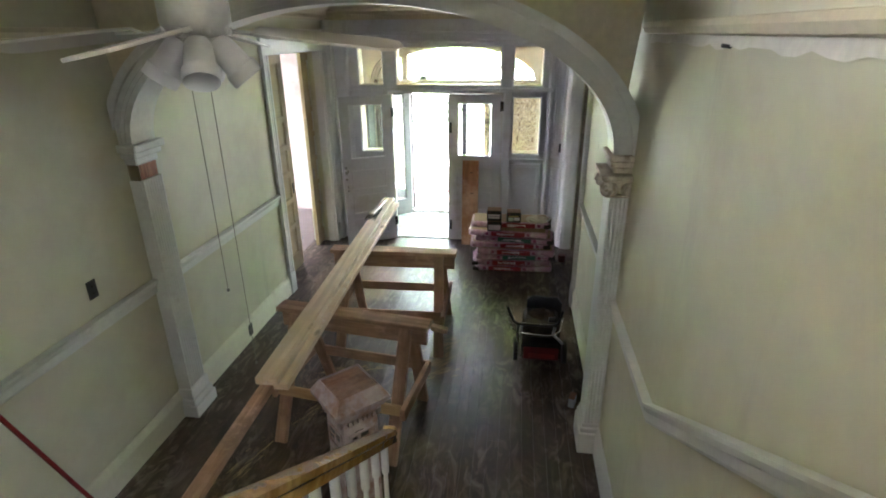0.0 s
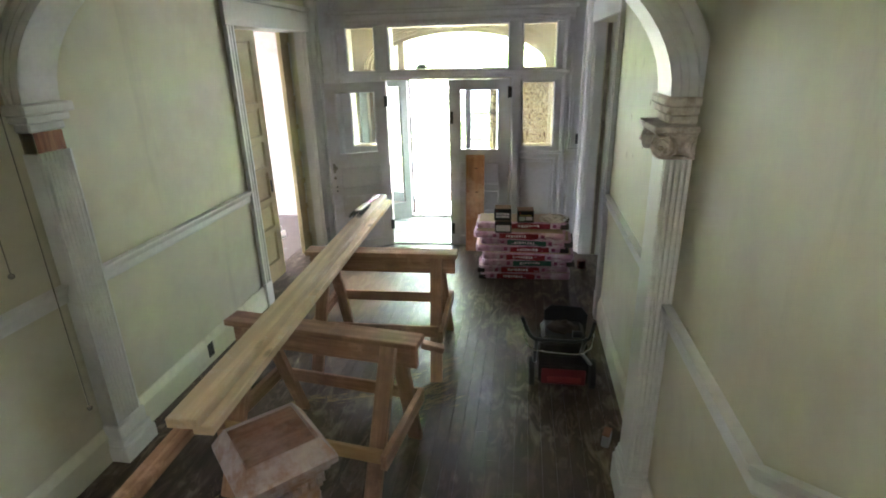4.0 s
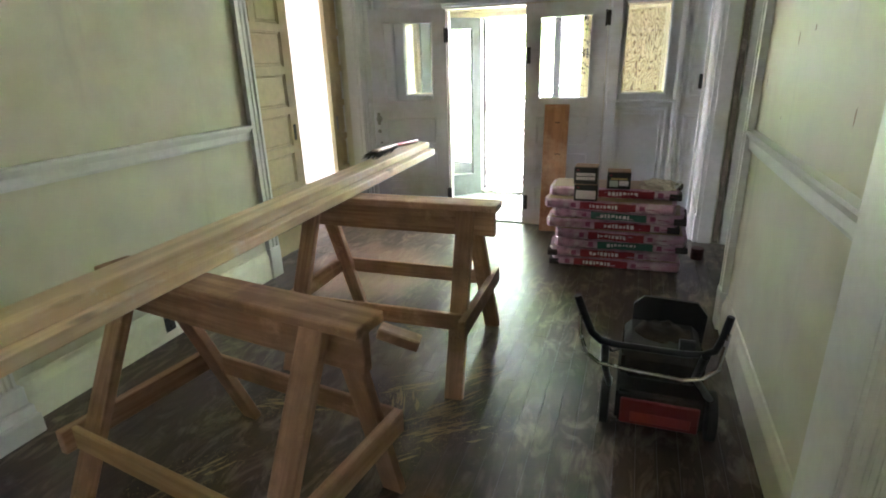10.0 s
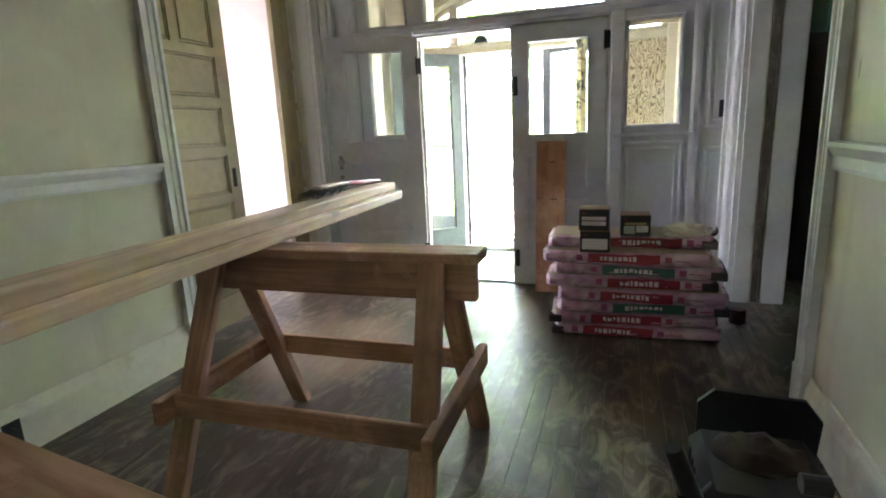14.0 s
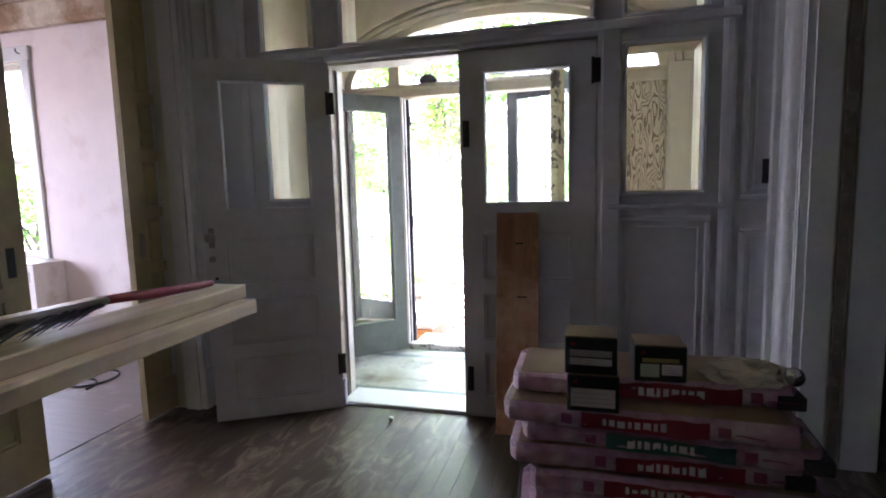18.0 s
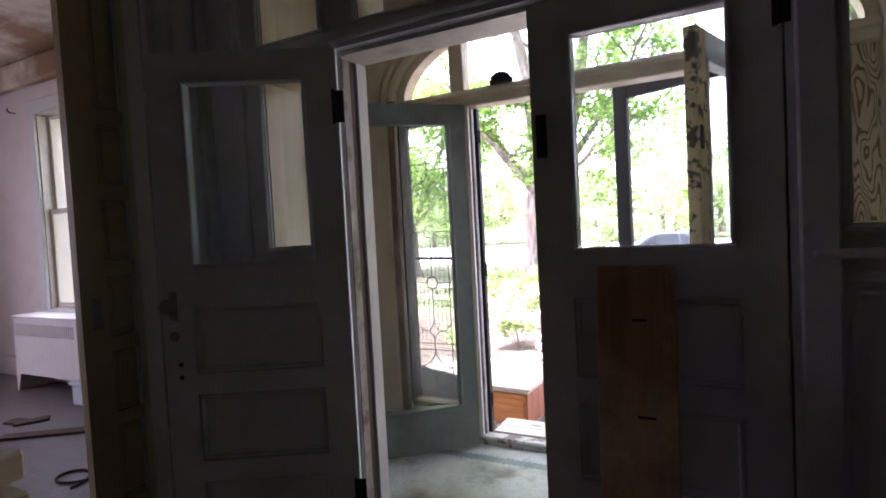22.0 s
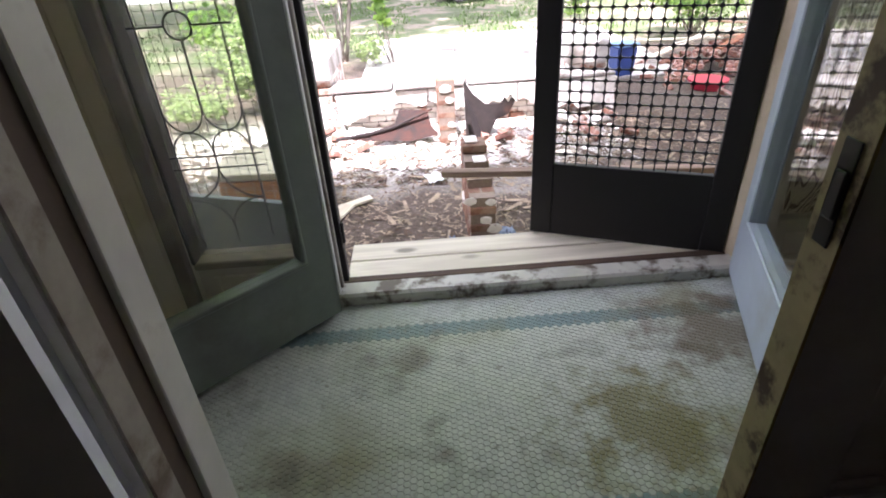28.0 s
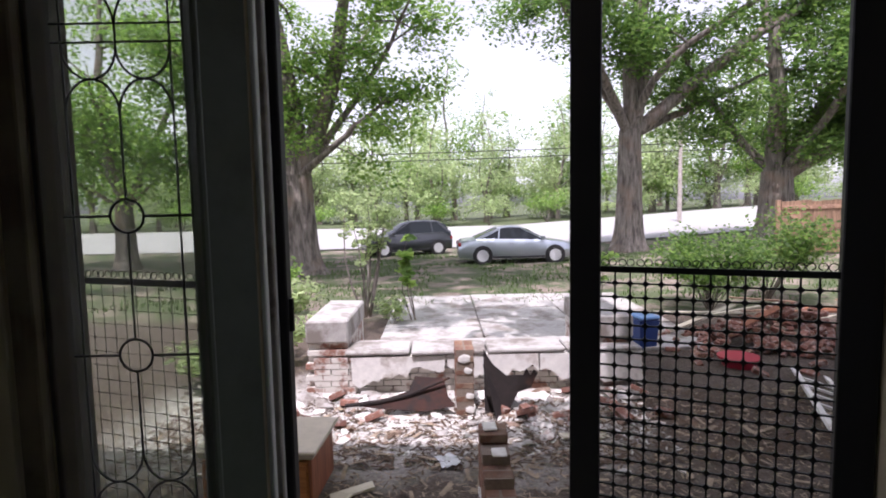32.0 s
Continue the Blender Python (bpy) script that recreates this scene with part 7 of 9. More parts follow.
# far woods: three kinds, repeated
def woodland_tree(m, label, r, h, mat, rng):
    t = thing("woodland_tree", m, label, "tree", "woods beyond the road")
    bm = bmesh.new()
    trunk_flare(bm, r, h * 0.3, (0, 0), rng, 10)
    centres = []
    for end, lr in [((rng.uniform(-0.6, 0.6), 0, h), 0.14), ((h * 0.22, 0.5, h * 0.72), 0.08), ((-h * 0.24, -0.4, h * 0.68), 0.08), ((0.3, h * 0.2, h * 0.55), 0.07), ((-0.4, -h * 0.22, h * 0.45), 0.07), ((h * 0.2, -0.4, h * 0.3), 0.05), ((-h * 0.18, 0.4, h * 0.24), 0.05)]:
        path = limb_path((0, 0, h * rng.uniform(0.12, 0.28)), end, rng, 7)
        tube(bm, path, [lr * (1 - 0.75 * i / 7) for i in range(8)], 6)
        for i in range(3, 8):
            for _ in range(2):
                centres.append((path[i] + Vector((rng.gauss(0, 0.9), rng.gauss(0, 0.9), rng.gauss(0, 0.5))), rng.uniform(0.6, 1.1)))
    part("trunk", bm, BARK, t, smooth=True)
    leaves("crown", centres, 70, 1.35, 0.25, mat, t, rng)
    return t


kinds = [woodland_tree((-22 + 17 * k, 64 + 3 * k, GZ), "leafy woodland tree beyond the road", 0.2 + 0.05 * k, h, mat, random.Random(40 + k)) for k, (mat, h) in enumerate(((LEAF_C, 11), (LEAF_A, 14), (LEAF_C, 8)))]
r = random.Random(8)
for i in range(64):
    x = -70 + 150 * i / 63 + r.uniform(-1.5, 1.5)
    y = r.choice((61, 64, 68, 73, 80)) + r.uniform(-2, 2)
    s = r.uniform(0.8, 1.3) * (1.0 + 0.014 * (y - 60))
    src = kinds[r.choice((0, 0, 1, 2, 2))]
    copy_thing(src, pose(x, y, ground_height(x, y) - 0.1, 0, 0, r.uniform(0, 360)) @ Matrix.Scale(s, 4))


def shrub(name, x, y, height, width, mat, label, rng, stems=7, size=0.1, per=30):
    t = thing(name, (x, y, ground_height(x, y)), label, "shrub")
    centres = []
    for _ in range(stems):
        a = rng.uniform(0, 6.28)
        end = Vector((math.cos(a) * width * rng.uniform(0.3, 1), math.sin(a) * width * rng.uniform(0.3, 1), height * rng.uniform(0.6, 1)))
        path = limb_path((rng.uniform(-0.06, 0.06), rng.uniform(-0.06, 0.06), -0.03), end, rng, 5)
        bm = bmesh.new()
        tube(bm, path, [0.009 * height * (1 - 0.75 * i / 5) for i in range(6)], 6)
        part("stem", bm, BARK, t, smooth=True)
        centres += [(path[3], 0.6), (path[4], 0.85), (path[5], 1.0)]
    leaves("foliage", centres, per, width * 0.45, size, mat, t, rng)
    return t


r = random.Random(15)
shrub("bush", -3.5, 14.4, 0.75, 0.55, LEAF_C, "pale yellow-green weeds beside the concrete block", r, 9, 0.09, 34)
shrub("bush", -4.2, 13.6, 0.5, 0.5, LEAF_C, "low pale green weeds at the edge of the rubble", r, 8, 0.08, 30)
shrub("sapling", -2.75, 17.6, 2.6, 0.5, LEAF_C, "slender pale green sapling with thin stems", r, 8, 0.10, 46)
shrub("sapling", -1.75, 17.0, 1.9, 0.28, LEAF_A, "young shoot with large green leaves", r, 3, 0.22, 9)
shrub("bush", -4.1, 16.2, 1.0, 0.7, LEAF_C, "pale yellow-green bush beside the concrete block", r, 9, 0.11, 34)
shrub("bush", -4.9, 17.8, 1.1, 0.8, LEAF_A, "green bush under the maple", r, 9, 0.11, 34)
shrub("bush", -2.1, 16.6, 0.5, 0.4, LEAF_C, "low pale weeds beside the path", r, 6, 0.08, 22)
shrub("bush", 1.75, 17.0, 1.3, 0.35, LEAF_A, "green climber beside the concrete block", r, 6, 0.10, 26)
shrub("bush", 4.2, 17.6, 1.5, 1.1, LEAF_B, "leafy green bush behind the brick pile", r, 16, 0.085, 110)
shrub("bush", 5.9, 18.5, 1.8, 1.2, LEAF_B, "dark green bush behind the brick pile", r, 14, 0.085, 100)
shrub("bush", -8.6, 10.9, 3.9, 1.7, LEAF_B, "tall dark green bush outside the parlour window", r, 16, 0.1, 130)
for i in range(16):
    x = -46 + 6.2 * i
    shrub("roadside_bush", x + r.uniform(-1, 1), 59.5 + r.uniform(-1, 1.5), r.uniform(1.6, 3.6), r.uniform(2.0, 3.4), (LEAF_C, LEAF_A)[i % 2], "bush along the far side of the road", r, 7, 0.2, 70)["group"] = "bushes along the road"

# ---- ceiling fan ----
FANMETAL = plain("greyed_white_fan_metal", (0.46, 0.46, 0.45), 0.35, 0.2, vary=0.15)
FANBLADE = plain("greyed_white_fan_blade", (0.48, 0.46, 0.43), 0.4, vary=0.1, scale=8, stretch=(0.2, 1, 1))
FROST = plain("frosted_lamp_glass", (0.55, 0.55, 0.56), 0.45, vary=0.08)
fan = thing("ceiling_fan", (-0.955, 1.60, 2.55), "dusty white four-blade ceiling fan with bell glass shades", "ceiling fan")
bm = bmesh.new()
turned(bm, [(0.055, 0.52), (0.06, 0.55), (0.065, 0.578)], 18)
rod(bm, (0, 0, 0.34), (0, 0, 0.53), 0.014)
part("down_rod", bm, FANMETAL, fan, smooth=True)
bm = bmesh.new()
turned(bm, [(0.05, 0.19), (0.08, 0.20), (0.10, 0.23), (0.10, 0.29), (0.08, 0.33), (0.04, 0.35)], 24)
part("motor_housing", bm, FANMETAL, fan, smooth=True)
bm = bmesh.new()
turned(bm, [(0.012, 0.115), (0.03, 0.125), (0.048, 0.145), (0.05, 0.18), (0.04, 0.195)], 18)
part("light_fitter", bm, FANMETAL, fan, "greyed metal light fitter", True)
for k in range(8):
    bm = bmesh.new()
    turned(bm, [(0.004, 0), (0.012, 0.004), (0.013, 0.012), (0.004, 0.02)], 10, pose(0, 0, 0.207, 0, 0, 45 * k) @ pose(0.088, 0, 0, 0, 90, 0))
    part("trim_boss", bm, FANMETAL, fan, "small round metal boss", True)
for a in (10, 100, 190, 280):
    m = pose(0, 0, 0.225, 0, 0, a) @ pose(0, 0, 0, 0, 6, 0) @ pose(0, 0, 0, 11, 0, 0)
    bm = bmesh.new()
    pts = [(0.17, -0.05), (0.24, -0.062), (0.55, -0.07), (0.60, -0.05), (0.615, 0.0), (0.60, 0.05), (0.55, 0.07), (0.24, 0.062), (0.17, 0.05)]
    prism(bm, pts, "z", -0.004, 0.004, m)
    blade = part("blade", bm, FANBLADE, fan)
    bm = bmesh.new()
    prism(bm, [(0.09, -0.02), (0.16, -0.02), (0.22, -0.045), (0.24, 0.0), (0.22, 0.045), (0.16, 0.02), (0.09, 0.02)], "z", -0.010, -0.005, m)
    part("blade_iron", bm, FANMETAL, blade)
for a in (-64, 20, 116, 205):
    m = pose(0, 0, 0.19, 0, 0, a) @ pose(0.04, 0, 0, 0, 0, 0) @ pose(0, 0, 0, 0, 143, 0) @ Matrix.Scale(1.05, 4)
    bm = bmesh.new()
    turned(bm, [(0.014, 0.0), (0.026, 0.008), (0.036, 0.022), (0.040, 0.05), (0.043, 0.098), (0.050, 0.106), (0.051, 0.138), (0.049, 0.142), (0.046, 0.138), (0.044, 0.112), (0.038, 0.09), (0.034, 0.03), (0.008, 0.024)], 24, m)
    shade = part("shade", bm, FROST, fan, "frosted glass bell shade", True)
    bm = bmesh.new()
    turned(bm, [(0.012, -0.03), (0.02, -0.026), (0.022, 0.0), (0.027, 0.004), (0.027, 0.012), (0.016, 0.016)], 16, m)
    part("socket_cup", bm, FANMETAL, shade, "greyed metal socket cup", True)
for x, y, z in ((-0.022, -0.045, -0.65), (0.012, 0.0, -0.98)):
    bm = bmesh.new()
    rod(bm, (x, y, z + 0.02), (x, y, 0.13), 0.0012, 6)
    bmesh.ops.create_uvsphere(bm, u_segments=8, v_segments=6, radius=0.006, matrix=Matrix.Translation((x, y, z + 0.016)))
    part("pull_cord", bm, plain("grey_cord", (0.16, 0.15, 0.13), 0.8), fan, "long grey pull cord")

# ---- wall plates and small things in the hall ----
def wall_plate(x, y, z, turn, mat, label, toggles=2):
    t = thing("wall_plate", (x, y, z, 0, 0, turn), label, "switch")
    part("plate", boxes((-0.036, 0.036, -0.006, 0.0, -0.058, 0.058), bevel=0.002), mat, t)
    for k in range(toggles):
        part("toggle", boxes((-0.007, 0.007, -0.016, -0.006, -0.03 + 0.045 * k, -0.015 + 0.045 * k), bevel=0.002), mat, t)


wall_plate(0.608, YD - 0.001, 1.335, 0, DARKPLASTIC, "dark brown switch plate on the white entrance wall")
wall_plate(XL + 0.001, 2.535, 1.342, 90, DARKPLASTIC, "dark switch plate on the cream wall")
wall_plate(XL + 0.0255, 4.14, 0.115, 90, BLACKMETAL, "dark outlet plate in the baseboard", 2)
wall_plate(XR - 0.001, 3.56, 1.325, -90, plain("tarnished_plate", (0.30, 0.28, 0.22), 0.4, 0.8, vary=0.2), "tarnished metal switch plate on the cream wall", 1)
REDPAINT = plain("red_painted_rod", (0.28, 0.016, 0.02), 0.4, vary=0.1)
level = thing("red_rod", (XL + 0.13, 2.09, 0), "thin red rod leaning against the cream wall", "rod")
bm = bmesh.new()
bar(bm, (0, 0, 0.004), (-0.085, -0.42, 1.31), 0.022, 0.02)
part("rod", bm, REDPAINT, level)

brush = thing("bench_brush", (-1.42, 5.0, 0.9855, 0, 0, -3), "grey bench brush with a red handle lying on the beam", "brush")
BRISTLE = plain("grey_bristles", (0.10, 0.10, 0.09), 0.9, vary=0.4, scale=50, stretch=(1, 0.1, 1), bumpy=0.6)
r7 = random.Random(7)
bm = bmesh.new()
for i in range(120):
    x, y = r7.uniform(-0.04, 0.045), r7.uniform(0.0, 0.24)
    rod(bm, (x, y, 0.042), (x * 1.25 + r7.uniform(-0.012, 0.012), y - 0.075 - r7.uniform(0, 0.05), r7.uniform(0.004, 0.03)), 0.0045, 5, 0.001)
ob = part("bristles", bm, BRISTLE, brush)
tagged(ob, kind="stuff")
part("block", boxes((-0.028, 0.028, 0.0, 0.27, 0.036, 0.056), bevel=0.008), plain("scuffed_metal_block", (0.42, 0.36, 0.30), 0.35, 0.6, vary=0.2), brush, "scuffed metal back")
bm = bmesh.new()
tube(bm, [(0, 0.25, 0.046), (-0.003, 0.33, 0.04), (-0.008, 0.45, 0.03), (-0.012, 0.60, 0.022), (-0.014, 0.66, 0.02)], [0.012, 0.013, 0.015, 0.013, 0.01], 10)
part("handle", bm, REDPAINT, brush, "red handle", True)

bag = thing("plastic_bag", (0.32, 6.2, PILE_TOP), "crumpled clear plastic bag on the shingle pile", "plastic bag")
bm = bmesh.new()
bmesh.ops.create_icosphere(bm, subdivisions=3, radius=1)
for v in bm.verts:
    k = noise.noise(v.co * 2.2) * 0.35 + noise.noise(v.co * 5) * 0.2
    v.co = Vector((v.co.x * 0.13 * (1 + k), v.co.y * 0.09 * (1 + k), max(0.0, (v.co.z + 0.4) * 0.05 * (1 + k))))
part("film", bm, plain("cloudy_plastic_film", (0.66, 0.60, 0.50), 0.2, vary=0.1, bumpy=0.3), bag)
bm = bmesh.new()
bmesh.ops.create_uvsphere(bm, u_segments=16, v_segments=10, radius=0.032, matrix=Matrix.Translation((0.13, -0.03, 0.032)))
part("roll_end", bm, STEEL, bag, "shiny round tin end", True)

carton = thing("small_carton", (0.540, 3.535, 0, 0, 0, -20), "small grey cardboard carton lying on the floor", "carton")
part("body", boxes((-0.022, 0.022, -0.045, 0.045, 0, 0.08), bevel=0.003), plain("grey_card", (0.34, 0.35, 0.38), 0.7), carton)
part("open_end", boxes((-0.023, 0.023, -0.046, 0.046, 0.08, 0.088), bevel=0.003), plain("torn_brown_card", (0.25, 0.13, 0.09), 0.8), carton, "torn brown end")
tin = thing("red_tin", (0.66, 6.42, 0), "small rusty red tin beside the shingle pile", "tin")
bm = bmesh.new()
turned(bm, [(0.045, 0), (0.048, 0.004), (0.048, 0.085), (0.045, 0.09)], 18)
part("can", bm, plain("rusty_red_tin", (0.09, 0.03, 0.025), 0.5, 0.3, vary=0.3), tin, smooth=True)
solid("metal_knob", (lambda b: (turned(b, [(0.012, 0), (0.017, 0.012), (0.014, 0.024), (0.004, 0.028)], 12, Matrix.Translation((-1.28, 6.88, 0))), b)[1])(bmesh.new()), STEEL, "small loose metal knob on the floor", "knob", kind="", smooth=True)

# sawdust: smeared patches and loose grains
DUST = plain("pale_sawdust", (0.34, 0.26, 0.14), 0.95, vary=0.25, scale=90, bumpy=0.5)
r9 = random.Random(9)
SWEEPS = ((-0.84, 4.10, 35, 0.30), (-0.65, 3.93, 40, 0.34), (-0.60, 4.0, 50, 0.30), (-0.54, 4.33, 48, 0.24), (-0.62, 3.76, 42, 0.36), (-0.53, 3.85, 30, 0.30), (-0.85, 3.95, 110, 0.24), (-1.2, 3.8, 20, 0.4), (-1.5, 3.2, 60, 0.4), (-1.75, 2.6, 70, 0.45), (-1.45, 3.75, 25, 0.35), (-0.95, 4.75, 15, 0.4))
for cx, cy, ang, L in SWEEPS:
    bm = bmesh.new()
    ca, sa = math.cos(radians(ang)), math.sin(radians(ang))
    for _ in range(16):
        u0, w0, l = r9.gauss(0, L * 0.30), r9.gauss(0, 0.036), r9.uniform(0.04, 0.15)
        b, k = r9.uniform(0.002, 0.008), 9
        rim = [(u0 - l / 2 + l * i / k, w0 + 0.006 * noise.noise((u0 * 9 + i * 0.25, cx, 0)), b * math.sin(math.pi * (i + 0.3) / (k + 0.6)) * r9.uniform(0.4, 1.3)) for i in range(k + 1)]
        pts = [(u, w + h) for u, w, h in rim] + [(u, w - h) for u, w, h in reversed(rim)]
        bm.faces.new([bm.verts.new((cx + u * ca - w * sa, cy + u * sa + w * ca, 0.0012 + 0.0004 * r9.random())) for u, w in pts])
    ob = mesh_of("sawdust_smear", bm, DUST)
    tagged(new("sawdust_smear", ob), "swept smear of pale sawdust on the dark floor", "sawdust", kind="stuff")
dv, df = [], []
for cx, cy, ang, L in SWEEPS:
    for _ in range(520):
        u, w = r9.gauss(0, L * 0.42), r9.gauss(0, 0.06)
        x, y = cx + u * math.cos(radians(ang)) - w * math.sin(radians(ang)), cy + u * math.sin(radians(ang)) + w * math.cos(radians(ang))
        s, k = r9.uniform(0.001, 0.0035), len(dv)
        a = r9.uniform(0, 6.28)
        dv += [(x + s * 1.5 * math.cos(a), y + s * 1.5 * math.sin(a), 0.0018), (x - s * math.sin(a), y + s * math.cos(a), 0.0018 + s * 0.15), (x - s * 1.5 * math.cos(a), y - s * 1.5 * math.sin(a), 0.0018)]
        df.append((k, k + 1, k + 2))
me = bpy.data.meshes.new("sawdust")
me.from_pydata(dv, [], df)
me.materials.append(DUST)
tagged(new("sawdust", me), "loose grains of pale sawdust on the dark floor", "sawdust", kind="stuff")

# ---- walk-behind machine with a U-shaped handle ----
MACHINE_RED = plain("scuffed_red_enamel", (0.14, 0.008, 0.011), 0.4, vary=0.15, scale=10, dirt=(0.10, 0.02, 0.02), dirt_at=(0.55, 0.7))
RUBBER = plain("dusty_rubber", (0.025, 0.024, 0.023), 0.8, vary=0.3)
ENGINE = plain("dusty_engine_black", (0.013, 0.012, 0.011), 0.85, vary=0.3, scale=25, dirt=(0.03, 0.026, 0.019), dirt_at=(0.5, 0.7), dirt_scale=6)
mw = thing("garden_machine", (0.30, 4.15, 0), "small black and red walk-behind garden machine", "garden machine")
bm = bmesh.new()
prism(bm, [(-0.16, 0.10), (-0.15, 0.24), (-0.06, 0.27), (0.22, 0.27), (0.30, 0.2), (0.30, 0.07)], "x", -0.17, 0.17)
bmesh.ops.bevel(bm, geom=list(bm.edges), offset=0.012, segments=2, affect="EDGES")
part("deck", bm, ENGINE, mw, "dusty black steel deck", True)
part("front_panel", boxes((-0.15, 0.15, -0.176, -0.163, 0.105, 0.225), bevel=0.005), MACHINE_RED, mw, "scuffed red front panel")
part("name_plate", boxes((-0.11, 0.12, -0.182, -0.177, 0.125, 0.17), bevel=0.002), plain("red_plate", (0.24, 0.03, 0.03), 0.4), mw, "raised red plate")
bm = boxes((-0.155, 0.155, -0.10, 0.24, 0.265, 0.40), bevel=0.03)
engine = part("engine", bm, ENGINE, mw, "dusty black engine", True)
bm = bmesh.new()
bmesh.ops.create_uvsphere(bm, u_segments=20, v_segments=10, radius=1, matrix=Matrix.Translation((0, 0.11, 0.392)) @ Matrix.Diagonal((0.12, 0.10, 0.036, 1)))
for v in bm.verts:
    v.co += Vector((0, 0, 1)) * 0.022 * noise.noise(v.co * 22) + v.normal * 0.012 * noise.noise(v.co * 40)
part("engine_cowl", bm, plain("dusty_brown_cowl", (0.045, 0.032, 0.023), 0.95, vary=0.4, scale=25), engine, "dusty brown cowl", True)
for i in range(6):
    part("cooling_fin", boxes((-0.16, 0.16, -0.08 + 0.045 * i, -0.066 + 0.045 * i, 0.29, 0.37)), ENGINE, engine)
bm = bmesh.new()
rod(bm, (0.06, -0.02, 0.42), (0.12, -0.02, 0.42), 0.025)
part("fuel_cap", bm, DARKPLASTIC, mw)
bm = bmesh.new()
prism(bm, [(-0.155, 0.2), (0.155, 0.2), (0.165, 0.40), (0.12, 0.46), (-0.11, 0.46), (-0.155, 0.41)], "y", 0.325, 0.34, pose(0, 0, 0, 4, 0, -6))
part("rear_shield", bm, DARKPLASTIC, mw, "black shield plate behind the engine")
for x in (-0.235, 0.19):
    wy = -0.02
    bm = bmesh.new()
    turned(bm, [(0.085, -0.02), (0.105, -0.016), (0.105, 0.016), (0.085, 0.02)], 24, pose(x + 0.022, wy, 0.105, 0, 90, 0))
    wheel = part("wheel", bm, RUBBER, mw, "dusty black wheel", True)
    bm = bmesh.new()
    turned(bm, [(0.06, -0.016), (0.06, 0.016)], 18, pose(x + 0.022, wy, 0.105, 0, 90, 0))
    part("hub", bm, BLACKMETAL, wheel, smooth=True)
TUBEBLACK = plain("black_tube", (0.02, 0.021, 0.026), 0.3, 0.3, vary=0.2)
bm = bmesh.new()
tube(bm, [(-0.30, -0.74, 0.915), (-0.28, -0.735, 0.86), (-0.255, -0.73, 0.80), (-0.23, -0.725, 0.775), (-0.19, -0.72, 0.765), (0.0, -0.70, 0.752), (0.045, -0.695, 0.755), (0.075, -0.70, 0.775), (0.085, -0.71, 0.82), (0.092, -0.715, 0.865), (0.096, -0.715, 0.89)], [0.011, 0.012, 0.011, 0.011, 0.010, 0.010, 0.010, 0.010, 0.010, 0.011, 0.010], 12)
part("handlebar", bm, TUBEBLACK, mw, smooth=True)
for x0, x1 in ((-0.215, -0.2), (0.05, 0.17)):
    bm = bmesh.new()
    tube(bm, [(x0, -0.72, 0.765), (x0, -0.6, 0.62), (x1, -0.2, 0.30), (x1, 0.0, 0.2)], 0.012, 8)
    part("handle_arm", bm, TUBEBLACK, mw, smooth=True)
bm = bmesh.new()
tube(bm, [(-0.29, -0.75, 0.86), (-0.285, -0.755, 0.80), (-0.265, -0.755, 0.745), (-0.23, -0.75, 0.715), (-0.15, -0.74, 0.70), (0.0, -0.72, 0.68), (0.05, -0.715, 0.69), (0.085, -0.72, 0.73), (0.092, -0.725, 0.80), (0.095, -0.73, 0.845)], 0.0055, 8)
part("bail_wire", bm, STEEL, mw, "bright steel bail wire", True)
bm = bmesh.new()
tube(bm, [(-0.27, -0.70, 0.80), (-0.24, -0.5, 0.66), (-0.2, -0.2, 0.45), (-0.12, 0.0, 0.38)], 0.005, 6)
part("cable", bm, RUBBER, mw, smooth=True)

# ---- parlour: sash window, radiator cover, clutter ----
WIN = plain("yellowed_window_paint", (0.60, 0.57, 0.47), 0.5, vary=0.1, dirt=(0.42, 0.36, 0.26))


def sash_window(m, w, z0, z1, label):
    t = thing("sash_window", m, label, "window", kind="structure")
    h = w / 2
    mid = (z0 + z1) / 2
    for a, b in ((-h - 0.1, -h), (h, h + 0.1)):
        part("casing", boxes((a, b, -0.03, 0.0, z0 - 0.02, z1), bevel=0.006), TRIM, t)
    part("head_casing", boxes((-h - 0.12, h + 0.12, -0.035, 0.0, z1, z1 + 0.13), bevel=0.008), TRIM, t)
    part("window_sill", boxes((-h - 0.14, h + 0.14, -0.08, 0.06, z0 - 0.045, z0 - 0.01), bevel=0.008), TRIM, t)
    for a, b, y in ((z0, mid + 0.02, 0.07), (mid - 0.02, z1, 0.115)):
        s = boxes((-h, -h + 0.05, y - 0.02, y + 0.02, a, b), (h - 0.05, h, y - 0.02, y + 0.02, a, b), (-h + 0.05, h - 0.05, y - 0.02, y + 0.02, a, a + 0.05), (-h + 0.05, h - 0.05, y - 0.02, y + 0.02, b - 0.045, b))
        sash = part("sash", s, WIN, t)
        p = part("pane", boxes((-h + 0.05, h - 0.05, y - 0.002, y + 0.002, a + 0.05, b - 0.045)), GLASS, sash)
        p.visible_shadow = False
    part("box_frame", boxes((-h - 0.0, -h + 0.012, 0.0, 0.3, z0, z1), (h - 0.012, h, 0.0, 0.3, z0, z1), (-h, h, 0.0, 0.3, z1 - 0.012, z1)), WIN, t)
    return t


